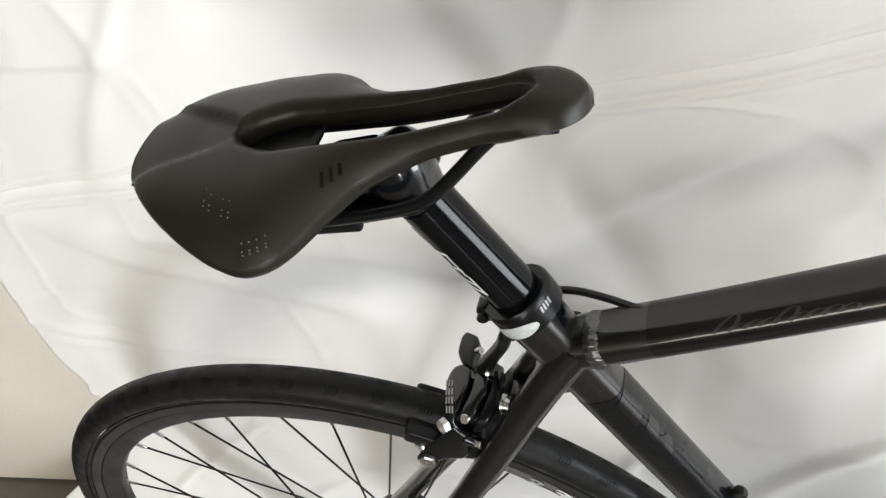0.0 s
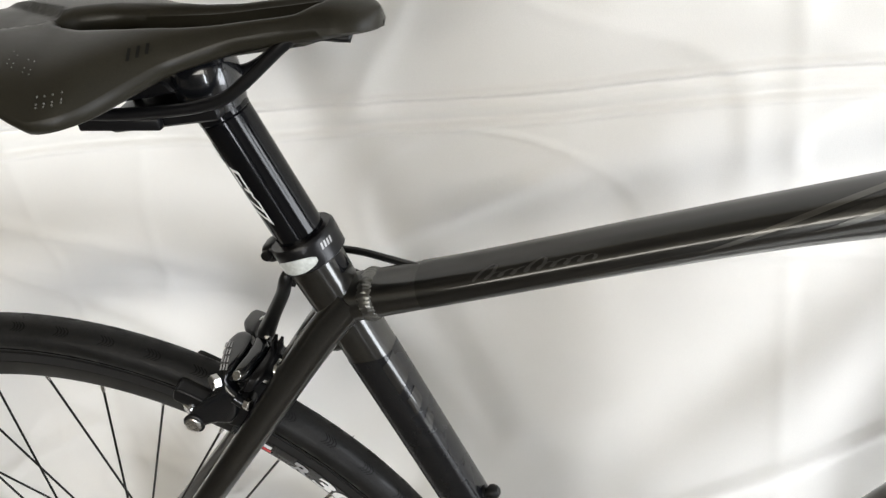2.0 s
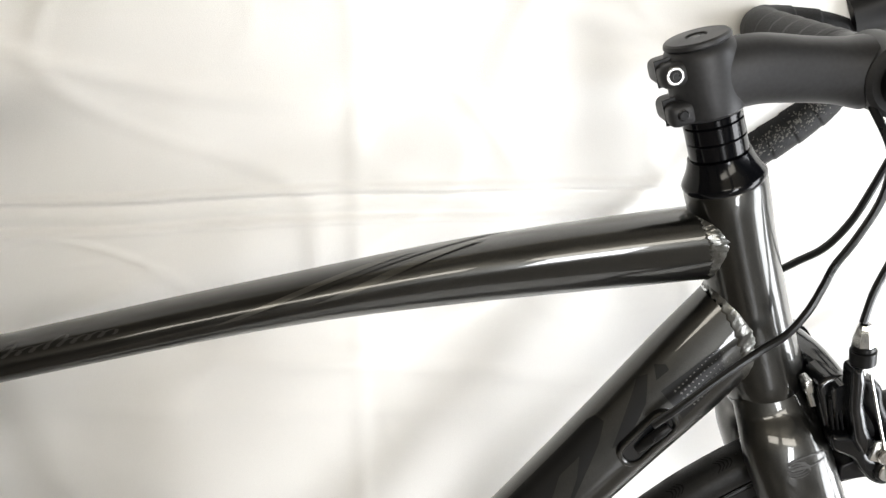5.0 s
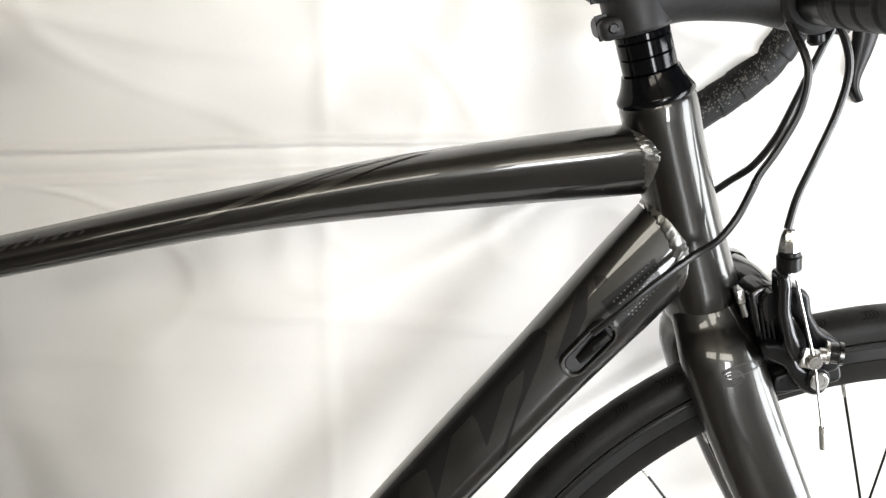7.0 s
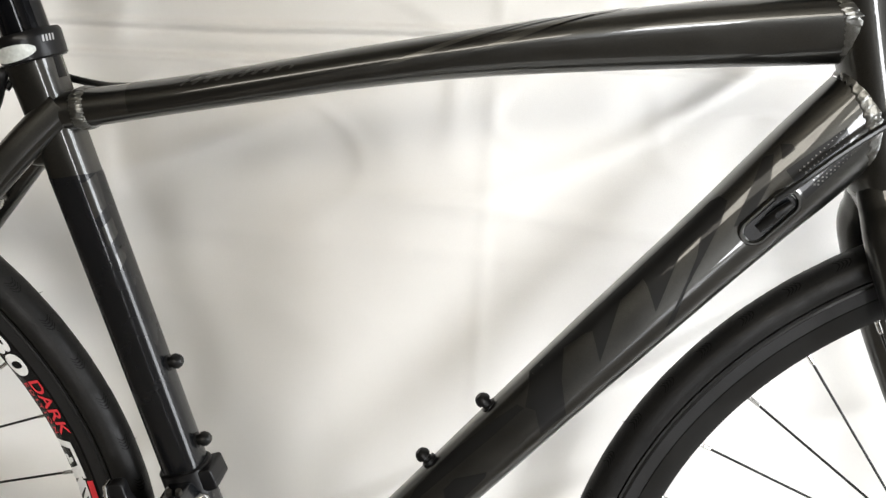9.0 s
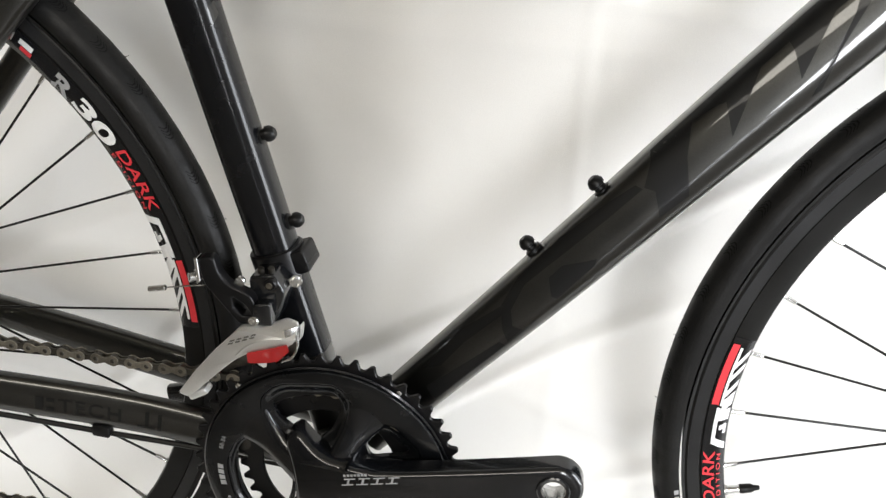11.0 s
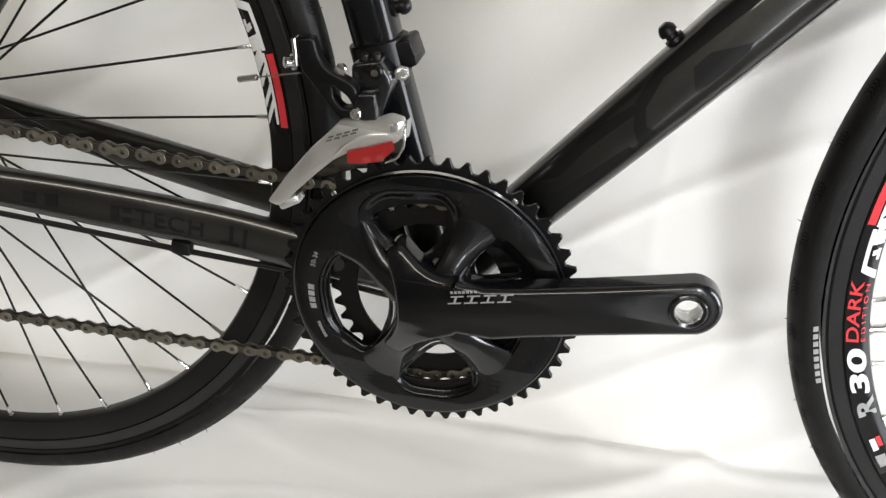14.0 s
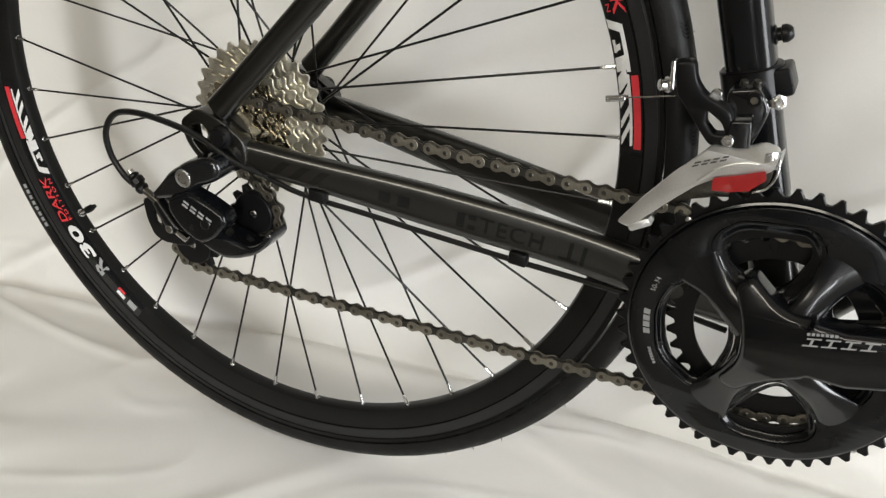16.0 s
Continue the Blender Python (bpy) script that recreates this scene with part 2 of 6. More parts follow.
# ---- materials ----
def material(name, colour, rough=0.5, metal=0.0, coat=0.0, coat_rough=0.05, grain=0.0, grain_scale=400.0, stain=0.0, stain_scale=12.0, bump=0.0, bump_scale=300.0, spec=0.5, sheen=0.0, rough_var=0.0, piece_var=0.0):
    """Colour with variation at two scales, roughness wear and fine relief, in metres on the object."""
    m = bpy.data.materials.new(name)
    m.use_nodes = True
    nt = m.node_tree
    b = nt.nodes["Principled BSDF"]
    b.inputs["Roughness"].default_value, b.inputs["Metallic"].default_value = rough, metal
    b.inputs["Coat Weight"].default_value, b.inputs["Coat Roughness"].default_value = coat, coat_rough
    b.inputs["Specular IOR Level"].default_value, b.inputs["Sheen Weight"].default_value = spec, sheen
    b.inputs["Base Color"].default_value = (*colour, 1)
    co = nt.nodes.new("ShaderNodeTexCoord")

    def tex(scale, detail=4.0):
        t = nt.nodes.new("ShaderNodeTexNoise")
        t.inputs["Scale"].default_value, t.inputs["Detail"].default_value = scale, detail
        nt.links.new(co.outputs["Object"], t.inputs["Vector"])
        return t

    def mul(a, b_):
        n = nt.nodes.new("ShaderNodeMath")
        n.operation = "MULTIPLY"
        nt.links.new(a, n.inputs[0])
        if isinstance(b_, float):
            n.inputs[1].default_value = b_
        else:
            nt.links.new(b_, n.inputs[1])
        return n.outputs[0]

    def spread(src, amount):
        r = nt.nodes.new("ShaderNodeMapRange")
        r.inputs["From Min"].default_value, r.inputs["From Max"].default_value = 0.3, 0.7
        r.inputs["To Min"].default_value, r.inputs["To Max"].default_value = 1 - amount, 1 + amount
        nt.links.new(src, r.inputs["Value"])
        return r.outputs[0]

    gain = None
    for amount, scale in ((grain, grain_scale), (stain, stain_scale)):
        if amount:
            g = spread(tex(scale).outputs["Fac"], amount)
            gain = mul(gain, g) if gain else g
    if piece_var:
        info = nt.nodes.new("ShaderNodeObjectInfo")
        g = spread(info.outputs["Random"], piece_var)
        gain = mul(gain, g) if gain else g
    if gain:
        hsv = nt.nodes.new("ShaderNodeHueSaturation")
        hsv.inputs["Color"].default_value = (*colour, 1)
        nt.links.new(gain, hsv.inputs["Value"])
        nt.links.new(hsv.outputs["Color"], b.inputs["Base Color"])
    if rough_var:
        nt.links.new(mul(spread(tex(stain_scale * 3).outputs["Fac"], rough_var), float(rough)), b.inputs["Roughness"])
    if bump:
        bp = nt.nodes.new("ShaderNodeBump")
        bp.inputs["Strength"].default_value, bp.inputs["Distance"].default_value = bump, 0.001
        nt.links.new(tex(bump_scale).outputs["Fac"], bp.inputs["Height"])
        nt.links.new(bp.outputs["Normal"], b.inputs["Normal"])
    return m


PAINT = material("anthracite_metallic_paint", (0.040, 0.0396, 0.0370), 0.37, 1.0, 0.9, 0.03, grain=0.25, grain_scale=2500, stain=0.08, rough_var=0.15)
DECAL_DARK = material("satin_black_decal", (0.0045, 0.0045, 0.0044), 0.42, 0.0, 0.18, 0.05, stain=0.1, rough_var=0.15, spec=0.2)
SEAT_BLACK = material("gloss_black_paint", (0.0045, 0.0048, 0.0056), 0.26, 0.0, 0.25, 0.04, grain=0.2, grain_scale=2500, stain=0.1, rough_var=0.15, spec=0.2)
DECAL_GREY = material("grey_decal", (0.11, 0.108, 0.10), 0.35, 0.3, 0.4, 0.1, grain=0.1)
TAPE_PRINT = material("worn_grey_tape_print", (0.075, 0.072, 0.062), 0.6, grain=0.3, grain_scale=900)
DECAL_SLASH = material("grey_brown_stripe", (0.065, 0.063, 0.056), 0.35, 0.8, 0.7, 0.04, stain=0.1)
DECAL_SOFT = material("faint_dark_decal", (0.020, 0.0196, 0.018), 0.36, 0.9, 0.7, 0.035, stain=0.1, rough_var=0.15)
GLOSS = material("gloss_black_anodised", (0.0042, 0.0047, 0.0058), 0.22, 0.0, 0.6, 0.06, stain=0.15, rough_var=0.2, spec=0.4)
POST_BLACK = material("deep_gloss_black_post", (0.0022, 0.0024, 0.0030), 0.13, 0.0, 0.1, 0.05, stain=0.15, rough_var=0.2, spec=0.17)
SATIN = material("satin_black_metal", (0.0045, 0.0045, 0.005), 0.34, 0.1, 0.1, 0.2, grain=0.15, stain=0.15, rough_var=0.2, bump=0.03, bump_scale=900, spec=0.22)
COVER = material("black_anodised_cover", (0.0042, 0.0047, 0.0055), 0.24, 0.2, 0.35, 0.06, grain=0.1, stain=0.2, stain_scale=20, rough_var=0.25, spec=0.3)
STEM_GREY = material("dark_grey_satin_alloy", (0.026, 0.026, 0.027), 0.50, 0.4, 0.0, 0.15, grain=0.12, stain=0.1, rough_var=0.15, bump=0.03, bump_scale=1500, spec=0.4)
RUBBER = material("black_tyre_rubber", (0.0056, 0.0054, 0.0050), 0.5, 0.0, grain=0.25, grain_scale=500, stain=0.4, stain_scale=30, rough_var=0.25, bump=0.2, bump_scale=700, spec=0.22)
TREAD = material("tread_groove", (0.0034, 0.0033, 0.0031), 0.7, spec=0.12)
RIM = material("black_rim", (0.0066, 0.0064, 0.0059), 0.42, 0.1, grain=0.12, stain=0.12, rough_var=0.2, bump=0.04, bump_scale=1000, spec=0.22)
TRACK = material("machined_dark_brake_track", (0.016, 0.016, 0.0165), 0.4, 0.4, grain=0.15, grain_scale=900, stain=0.15, rough_var=0.2, bump=0.05, bump_scale=1500, spec=0.5)
LEATHER = material("black_saddle_cover", (0.0135, 0.0121, 0.0080), 0.38, 0.0, grain=0.15, grain_scale=900, stain=0.12, rough_var=0.12, bump=0.10, bump_scale=1600, spec=0.28)
TAPE = material("black_bar_tape", (0.008, 0.008, 0.0085), 0.5, grain=0.3, grain_scale=700, stain=0.2, bump=0.25, bump_scale=900, spec=0.22)
PLASTIC = material("black_plastic", (0.005, 0.005, 0.005), 0.36, grain=0.15, stain=0.15, rough_var=0.15, spec=0.22)
CABLE = material("black_cable_housing", (0.005, 0.005, 0.005), 0.3, grain=0.1, rough_var=0.1, spec=0.4)
SPOKE = material("black_steel_spoke", (0.008, 0.0075, 0.007), 0.3, 0.6, grain=0.1, piece_var=0.2)
SILVER = material("brushed_steel", (0.62, 0.62, 0.61), 0.25, 1.0, grain=0.1, grain_scale=1500, stain=0.1, rough_var=0.25)
# darker nickel for the small sprockets: their dim reflections put into the colour
NICKEL_DARK = material("worn_dark_sprocket", (0.60, 0.55, 0.44), 0.22, 1.0, grain=0.2, grain_scale=500, stain=0.35, stain_scale=80, rough_var=0.4)
NICKEL = material("nickel_sprocket", (0.80, 0.77, 0.67), 0.36, 1.0, grain=0.15, grain_scale=700, stain=0.2, stain_scale=60, rough_var=0.25)
CHAIN = material("grey_chain_steel", (0.215, 0.198, 0.163), 0.42, 1.0, grain=0.15, grain_scale=900, stain=0.2, stain_scale=90, rough_var=0.2, piece_var=0.2)
CHAIN_DARK = material("oiled_chain_inner", (0.09, 0.085, 0.075), 0.4, 1.0, grain=0.2, grain_scale=900, piece_var=0.2)
FD_SILVER = material("satin_silver_alloy", (0.80, 0.80, 0.79), 0.36, 0.92, grain=0.06, grain_scale=1200, stain=0.08, rough_var=0.2)
WELD = material("weld_bead_paint", (0.13, 0.13, 0.122), 0.33, 0.95, 0.5, 0.08, grain=0.2, grain_scale=1500, bump=0.35, bump_scale=260)
WHITE = material("white_decal", (0.72, 0.72, 0.71), 0.4, grain=0.06)
RED = material("red_decal", (0.62, 0.035, 0.045), 0.4, grain=0.06)
GREY_PRINT = material("pale_grey_print", (0.30, 0.30, 0.30), 0.4, grain=0.06)
DIM_PRINT = material("dim_grey_print", (0.022, 0.021, 0.019), 0.5, grain=0.06)
LABEL = material("clear_white_label", (0.48, 0.50, 0.48), 0.3, grain=0.08, stain=0.1, stain_scale=200)
CLOTH = material("white_cotton_sheet", (0.80, 0.787, 0.757), 0.9, grain=0.03, grain_scale=1800, stain=0.03, stain_scale=5, bump=0.25, bump_scale=1400, spec=0.2, sheen=0.15)
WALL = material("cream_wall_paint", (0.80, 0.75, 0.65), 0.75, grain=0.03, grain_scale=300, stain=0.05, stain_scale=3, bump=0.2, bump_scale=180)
# the unseen room's dimness is put into this dark wall colour
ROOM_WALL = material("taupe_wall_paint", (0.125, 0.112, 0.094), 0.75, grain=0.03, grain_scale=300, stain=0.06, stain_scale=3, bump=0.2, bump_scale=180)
# unseen ceiling: cream taken down, its dimness put into the colour
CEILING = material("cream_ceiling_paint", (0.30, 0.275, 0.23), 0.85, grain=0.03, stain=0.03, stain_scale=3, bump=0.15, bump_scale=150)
FLOOR = material("brown_floor_tile", (0.13, 0.115, 0.095), 0.35, grain=0.06, grain_scale=60, stain=0.1, stain_scale=4, rough_var=0.2)
TAG = material("red_film", (0.42, 0.022, 0.022), 0.3, grain=0.06)
TAG.node_tree.nodes["Principled BSDF"].inputs["Alpha"].default_value = 0.7
DOOR_PAINT = material("white_painted_frame", (0.75, 0.74, 0.72), 0.4, grain=0.04, stain=0.04)

# ---- the room ----
def room_box(name, x0, x1, y0, y1, z0, z1, mat, label, category):
    c = Matrix.Translation(((x0 + x1) / 2, (y0 + y1) / 2, (z0 + z1) / 2))
    return tagged(Build().add(*block((x1 - x0, y1 - y0, z1 - z0), c, 0.004, 1)).done(name, mat), label, category, kind="structure")


room_box("floor", -2.6, 1.85, -3.65, 0.42, -0.12, -0.009, FLOOR, "brown tiled floor under the white sheet", "floor")
room_box("wall_north", -2.6, 1.85, 0.262, 0.42, -0.004, 2.55, WALL, "cream painted wall behind the hung sheet", "wall")
room_box("wall_west", -2.6, -2.4, -3.7, 0.258, -0.004, 2.55, ROOM_WALL, "unseen side wall, coloured dark for a dim room", "wall")
SIDE = [(-1.03, 0.03), (-0.13, 0.03), (-0.13, 1.37), (-1.03, 1.37)]


def turned_wall(loops, x0, x1):
    v, f = plate(loops, x0, x1)
    return [(p[1], p[0], p[2]) for p in v], f


tagged(Build().add(*turned_wall([[(-3.495, -0.004), (0.258, -0.004), (0.258, 2.55), (-3.495, 2.55)], SIDE], 1.70, 1.85)).done("wall_east", ROOM_WALL), "unseen side wall with an added window, coloured dark for a dim room", "wall", kind="structure")
# frame of the added side window, which is unseen
tagged(Build().add(*turned_wall([SIDE, [(-1.01, 0.05), (-0.15, 0.05), (-0.15, 1.35), (-1.01, 1.35)]], 1.72, 1.80)).done("window_3", DOOR_PAINT), "white painted window frame", "window", kind="structure")
room_box("ceiling", -2.6, 1.85, -3.65, 0.42, 2.555, 2.7, CEILING, "unseen ceiling, coloured darker for a dim room", "ceiling")
DOOR = [(0.51, 0.04), (1.17, 0.04), (1.17, 1.56), (0.51, 1.56)]
HIGH = [(-1.80, 1.60), (1.60, 1.60), (1.60, 2.44), (-1.80, 2.44)]
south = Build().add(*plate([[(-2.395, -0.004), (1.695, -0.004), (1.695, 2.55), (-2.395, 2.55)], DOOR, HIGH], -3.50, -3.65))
tagged(south.done("wall_south", ROOM_WALL), "unseen wall with a long high window and a door, coloured dark for a dim room", "wall", kind="structure")
for name, o in (("window_1", DOOR), ("window_2", HIGH)):
    (xa, za), (xb, zb) = o[0], o[2]
    inner = [(xa + 0.05, za + 0.05), (xb - 0.05, za + 0.05), (xb - 0.05, zb - 0.05), (xa + 0.05, zb - 0.05)]
    tagged(Build().add(*plate([o, inner], -3.515, -3.59)).done(name, DOOR_PAINT), "white painted window frame", "window", kind="structure")


# unseen wall with two wide openings, added so its pier shades the sheet's middle
RIGHT_WAY = [(0.31, 0.0), (1.50, 0.0), (1.50, 2.30), (0.31, 2.30)]
LEFT_WAY = [(-1.75, 0.0), (0.180, 0.0), (0.180, 2.30), (-1.75, 2.30)]
shade_wall = Build().add(*plate([[(-2.395, -0.006), (1.695, -0.006), (1.695, 2.55), (-2.395, 2.55)], RIGHT_WAY, LEFT_WAY], -1.08, -1.20))
tagged(shade_wall.done("wall_inner", ROOM_WALL), "unseen wall with two wide openings, added to shade the sheet's middle", "wall", kind="structure")

# ---- the sheet ----
def ridge(d, width):
    return math.exp(-(d / width) ** 2)


def sheet():
    """White cloth hung on the wall, bent at its foot and drawn out over the floor."""
    nx = 520
    x1, top, foot = 1.65, 1.55, 0.006
    hang = top - foot
    bend = foot * math.pi / 2
    flat = 0.42
    verts, faces = [], []
    # rows lie close together over the pressed folds and at the foot
    line, at = [], 0.0
    while at < hang + bend + flat:
        line.append(at)
        z = top - at
        at += 0.0018 if 0.685 < z < 0.765 else (0.003 if z < 0.05 and at < hang + 0.12 else 0.0056)
    line.append(hang + bend + flat)
    ns = len(line) - 1
    for k, s in enumerate(line):
        for i in range(nx + 1):
            x0 = -0.880 - 0.040 * min(1.0, max(0.0, (0.62 - (top - s)) / 0.25)) - 0.55 * min(1.0, max(0.0, (0.33 - (top - s)) / 0.33)) ** 1.5
            x = x0 + (x1 - x0) * i / nx
            low = min(1.0, max(0.0, (0.16 - (top - s)) / 0.16))
            wall_y = 0.178 + 0.022 * min(1.0, max(0.0, (top - s) / 0.7)) - (0.014 + 0.13 * max(0.0, -0.35 - x)) * low * low * (3 - 2 * low)
            if s < hang:
                p, n = Vector((x, wall_y, top - s)), Vector((0, -1, 0))
            elif s < hang + bend:
                a = (s - hang) / foot
                p, n = Vector((x, wall_y - foot * (1 - math.cos(a)), foot - (foot + 0.0022) * math.sin(a))), Vector((0, -math.cos(a), math.sin(a)))
            else:
                p, n = Vector((x, wall_y - foot - (s - hang - bend), -0.0022)), Vector((0, 0, 1))
            z = top - s
            # soft sags and wrinkles
            lie = 1.0 if s < hang else max(0.25, 1 - (s - hang) / 0.25)
            d = 0.010 * lie * noise.noise(Vector((x * 2.3, s * 1.7, 3.0)))
            d += 0.0068 * lie * noise.noise(Vector((x * 6.0 + s * 2.5, s * 4.5 - x, 8.0)))
            d += 0.0023 * noise.noise(Vector((x * 15.0 + s * 6, s * 11.0 - x * 3, 14.0)))
            w = noise.noise(Vector((x * 3.1 + s * 3.5, s * 2.2, 21.0)))
            d += 0.0055 * (0.5 + 0.5 * lie) * ridge(w - 0.05, 0.05)
            w = noise.noise(Vector((x * 2.0 - s * 4.1, s * 3.0, 37.0)))
            d += 0.0045 * (0.5 + 0.5 * lie) * ridge(w + 0.08, 0.045)
            # slack drapes and short sharp creases
            w = noise.noise(Vector((x * 1.3 + s * 0.8, s * 5.5 - x * 1.2, 52.0)))
            d += 0.0022 * lie * ridge(w - 0.12, 0.08)
            w = noise.noise(Vector((x * 5.2 - s * 3.0, s * 5.0 + x * 2.0, 63.0)))
            d += 0.0018 * ridge(w + 0.02, 0.035) * max(0.0, noise.noise(Vector((x * 2.0, s * 2.0, 71.0))) * 2 + 0.25)
            w = noise.noise(Vector((x * 4.0 + s * 6.5, s * 3.0 - x * 2.5, 83.0)))
            d += 0.0018 * ridge(w - 0.1, 0.03) * max(0.0, noise.noise(Vector((x * 2.2, s * 1.8, 91.0))) * 2 + 0.2)
            # ironed folds, pressed in when the sheet lay folded
            if s < hang + 0.1:
                bow = 0.006 * math.sin(x * 3.1) + 0.012 * noise.noise(Vector((x * 1.7, 1.0, 5.0)))
                d += 0.0046 * ridge(z - 0.744 - bow, 0.0032) - 0.0040 * ridge(z - 0.737 - bow, 0.0044)
                d += 0.0032 * ridge(z - 0.716 - bow * 1.4, 0.0026) - 0.0026 * ridge(z - 0.721 - bow * 1.4, 0.0045)
                d += 0.0022 * ridge(z - 0.555 + bow, 0.010)
                for fx in (-0.52, 0.165, 0.86):
                    d += 0.0010 * ridge(x - fx - 0.006 * noise.noise(Vector((fx, z * 3, 1.0))), 0.006)
                d += 0.003 * ridge(z - 0.02, 0.02) * noise.noise(Vector((x * 9, 0.0, 2.0)))
            if s >= hang:
                # pleats where the cloth is dragged along the floor's edge
                e = s - hang - bend
                d += 0.0055 * ridge(e - 0.016 - 0.006 * noise.noise(Vector((x * 4, 2.5, 4.0))), 0.010) * (1 + 0.9 * noise.noise(Vector((x * 5, 1.5, 4.0))) + 0.5 * noise.noise(Vector((x * 30, 1.5, 9.0))))
                near = min(math.hypot(x + 0.412, p.y), math.hypot(x - 0.577, p.y))
                d = d * min(1.0, near / 0.18) - 0.0005
                d = max(d, -0.0045)
            verts.append(p + n * d)
    for k in range(ns):
        for i in range(nx):
            j = k * (nx + 1) + i
            faces.append((j, j + 1, j + nx + 2, j + nx + 1))
    ob = mesh_object("hung_sheet", verts, faces, CLOTH, sharp=180)
    thick = ob.modifiers.new("thickness", "SOLIDIFY")
    thick.thickness, thick.offset = 0.0008, -1
    return tagged(ob, "white cotton bed sheet hung as a backdrop, creased from folding", "sheet")


sheet()

# ---- the bicycle ----
BB = (0.0, 0.2692)
REAR, FRONT, AXLE = -0.412, 0.577, 0.3376
bike = tagged(new("bicycle"), "dark grey road bicycle with black parts standing before a white sheet", "bicycle")


def part(name, build, mat, parent, label="", sharp=35):
    return mesh_object(name, build[0], build[1], mat, parent, label, True, sharp)


def weld(skin, s, a0, a1, slant, width, height, parent, seed=0.0):
    """A rippled weld seam round part of a tube."""
    na, nt = 200, 12
    verts, faces = [], []
    for i in range(na + 1):
        a = a0 + (a1 - a0) * i / na
        wob = 0.0010 * noise.noise(Vector((a * 0.07, seed, 0.0)))
        for k in range(nt + 1):
            t = -1 + 2 * k / nt
            # each bead overlaps the one before it, like fallen coins
            ph = (a / 9.5 - 0.45 * t * t + 0.3 * noise.noise(Vector((a * 0.05, seed, 2.0)))) % 1.0
            scale = 0.80 + 0.26 * ph + 0.35 * noise.noise(Vector((a * 0.09, t * 1.3, seed)))
            off = height * max(0.0, 1 - t * t) * scale - 0.0006 * (1 if abs(t) > 0.99 else 0)
            wide = width * (0.86 + 0.09 * math.sin(2 * math.pi * a / 9.5) * abs(t) + 0.25 * noise.noise(Vector((a * 0.12, t, seed + 5))))
            verts.append(skin.at(s + slant * math.sin(radians(a)) + wob + t * wide, a, off))
    for i in range(na):
        for k in range(nt):
            j = i * (nt + 1) + k
            faces.append((j, j + 1, j + nt + 2, j + nt + 1))
    return mesh_object("weld_bead", verts, faces, WELD, parent, "rippled weld bead", sharp=80)


# frame tubes: rows of x, y, z, half width across, half height
TOP = [(-0.132, 0, 0.6933, 0.0178, 0.0135, 2.8, 2.3, -0.05), (-0.04, 0, 0.7106, 0.018, 0.0116, 2.8, 2.2, 0), (0.07, 0, 0.7328, 0.018, 0.0128, 2.5, 1.9, 0.12), (0.144, 0, 0.746, 0.018, 0.0146, 2.2, 1.65, 0.26), (0.215, 0, 0.7568, 0.0188, 0.0177, 2.0, 1.5, 0.36), (0.286, 0, 0.7658, 0.0198, 0.0203, 2.0, 1.5, 0.36), (0.36, 0, 0.7735, 0.0203, 0.022, 2.0, 1.5, 0.36), (0.388, 0, 0.7765, 0.0203, 0.022, 2.0, 1.5, 0.36)]
top_tube = part("top_tube", sweep(TOP, 72), PAINT, bike, "tapered top tube in dark grey metallic paint")


def down_at(along, off, w, h):
    return (0.06 + 0.649 * along - 0.7607 * off, 0, 0.327 + 0.7607 * along + 0.649 * off, w, h, 3.0, 1.65, -0.28)


DOWN = [down_at(-0.06, 0.0, 0.0185, 0.0185), down_at(0.03, 0.0, 0.020, 0.0195), down_at(0.15, 0.0, 0.0220, 0.0218), down_at(0.29, 0.0014, 0.0228, 0.0240), down_at(0.405, 0.0014, 0.0228, 0.0256), down_at(0.48, 0.0012, 0.0226, 0.0284), down_at(0.525, 0.0020, 0.0215, 0.0280)]
down_tube = part("down_tube", sweep(DOWN, 80), PAINT, bike, "thick shaped down tube in dark grey metallic paint")


def seat_at(z, w, h):
    return (-0.302 * (z - 0.2692) - 0.0018, 0, z, w, h - 0.0002)


SEAT = [seat_at(0.262, 0.0165, 0.0165), seat_at(0.36, 0.0158, 0.0156), seat_at(0.48, 0.0156, 0.0157), seat_at(0.60, 0.0156, 0.0158), seat_at(0.68, 0.0160, 0.0160), seat_at(0.735, 0.0170, 0.0170)]
seat_tube = part("seat_tube", sweep(SEAT, 56, 3.0), PAINT, bike, "seat tube with a flattened front in dark grey paint")
HEAD_A, HEAD_B = Vector((0.3822, 0, 0.8128)), Vector((0.4235, 0, 0.6812))
head_axis = (HEAD_B - HEAD_A).normalized()
L = (HEAD_B - HEAD_A).length
head_tube = part("head_tube", turned(HEAD_A, head_axis, [(0, 0.0228), (0.002, 0.0236), (0.012, 0.0236), (0.03, 0.0226), (0.06, 0.0222), (0.09, 0.0226), (0.115, 0.0240), (L - 0.012, 0.0252), (L - 0.002, 0.0254), (L, 0.0248)], 48), PAINT, bike, "head tube in dark grey metallic paint")
shell = part("bottom_bracket_shell", turned((0, -0.036, BB[1]), (0, 1, 0), [(0, 0.0195), (0.003, 0.0208), (0.069, 0.0208), (0.072, 0.0195)], 40), PAINT, bike)

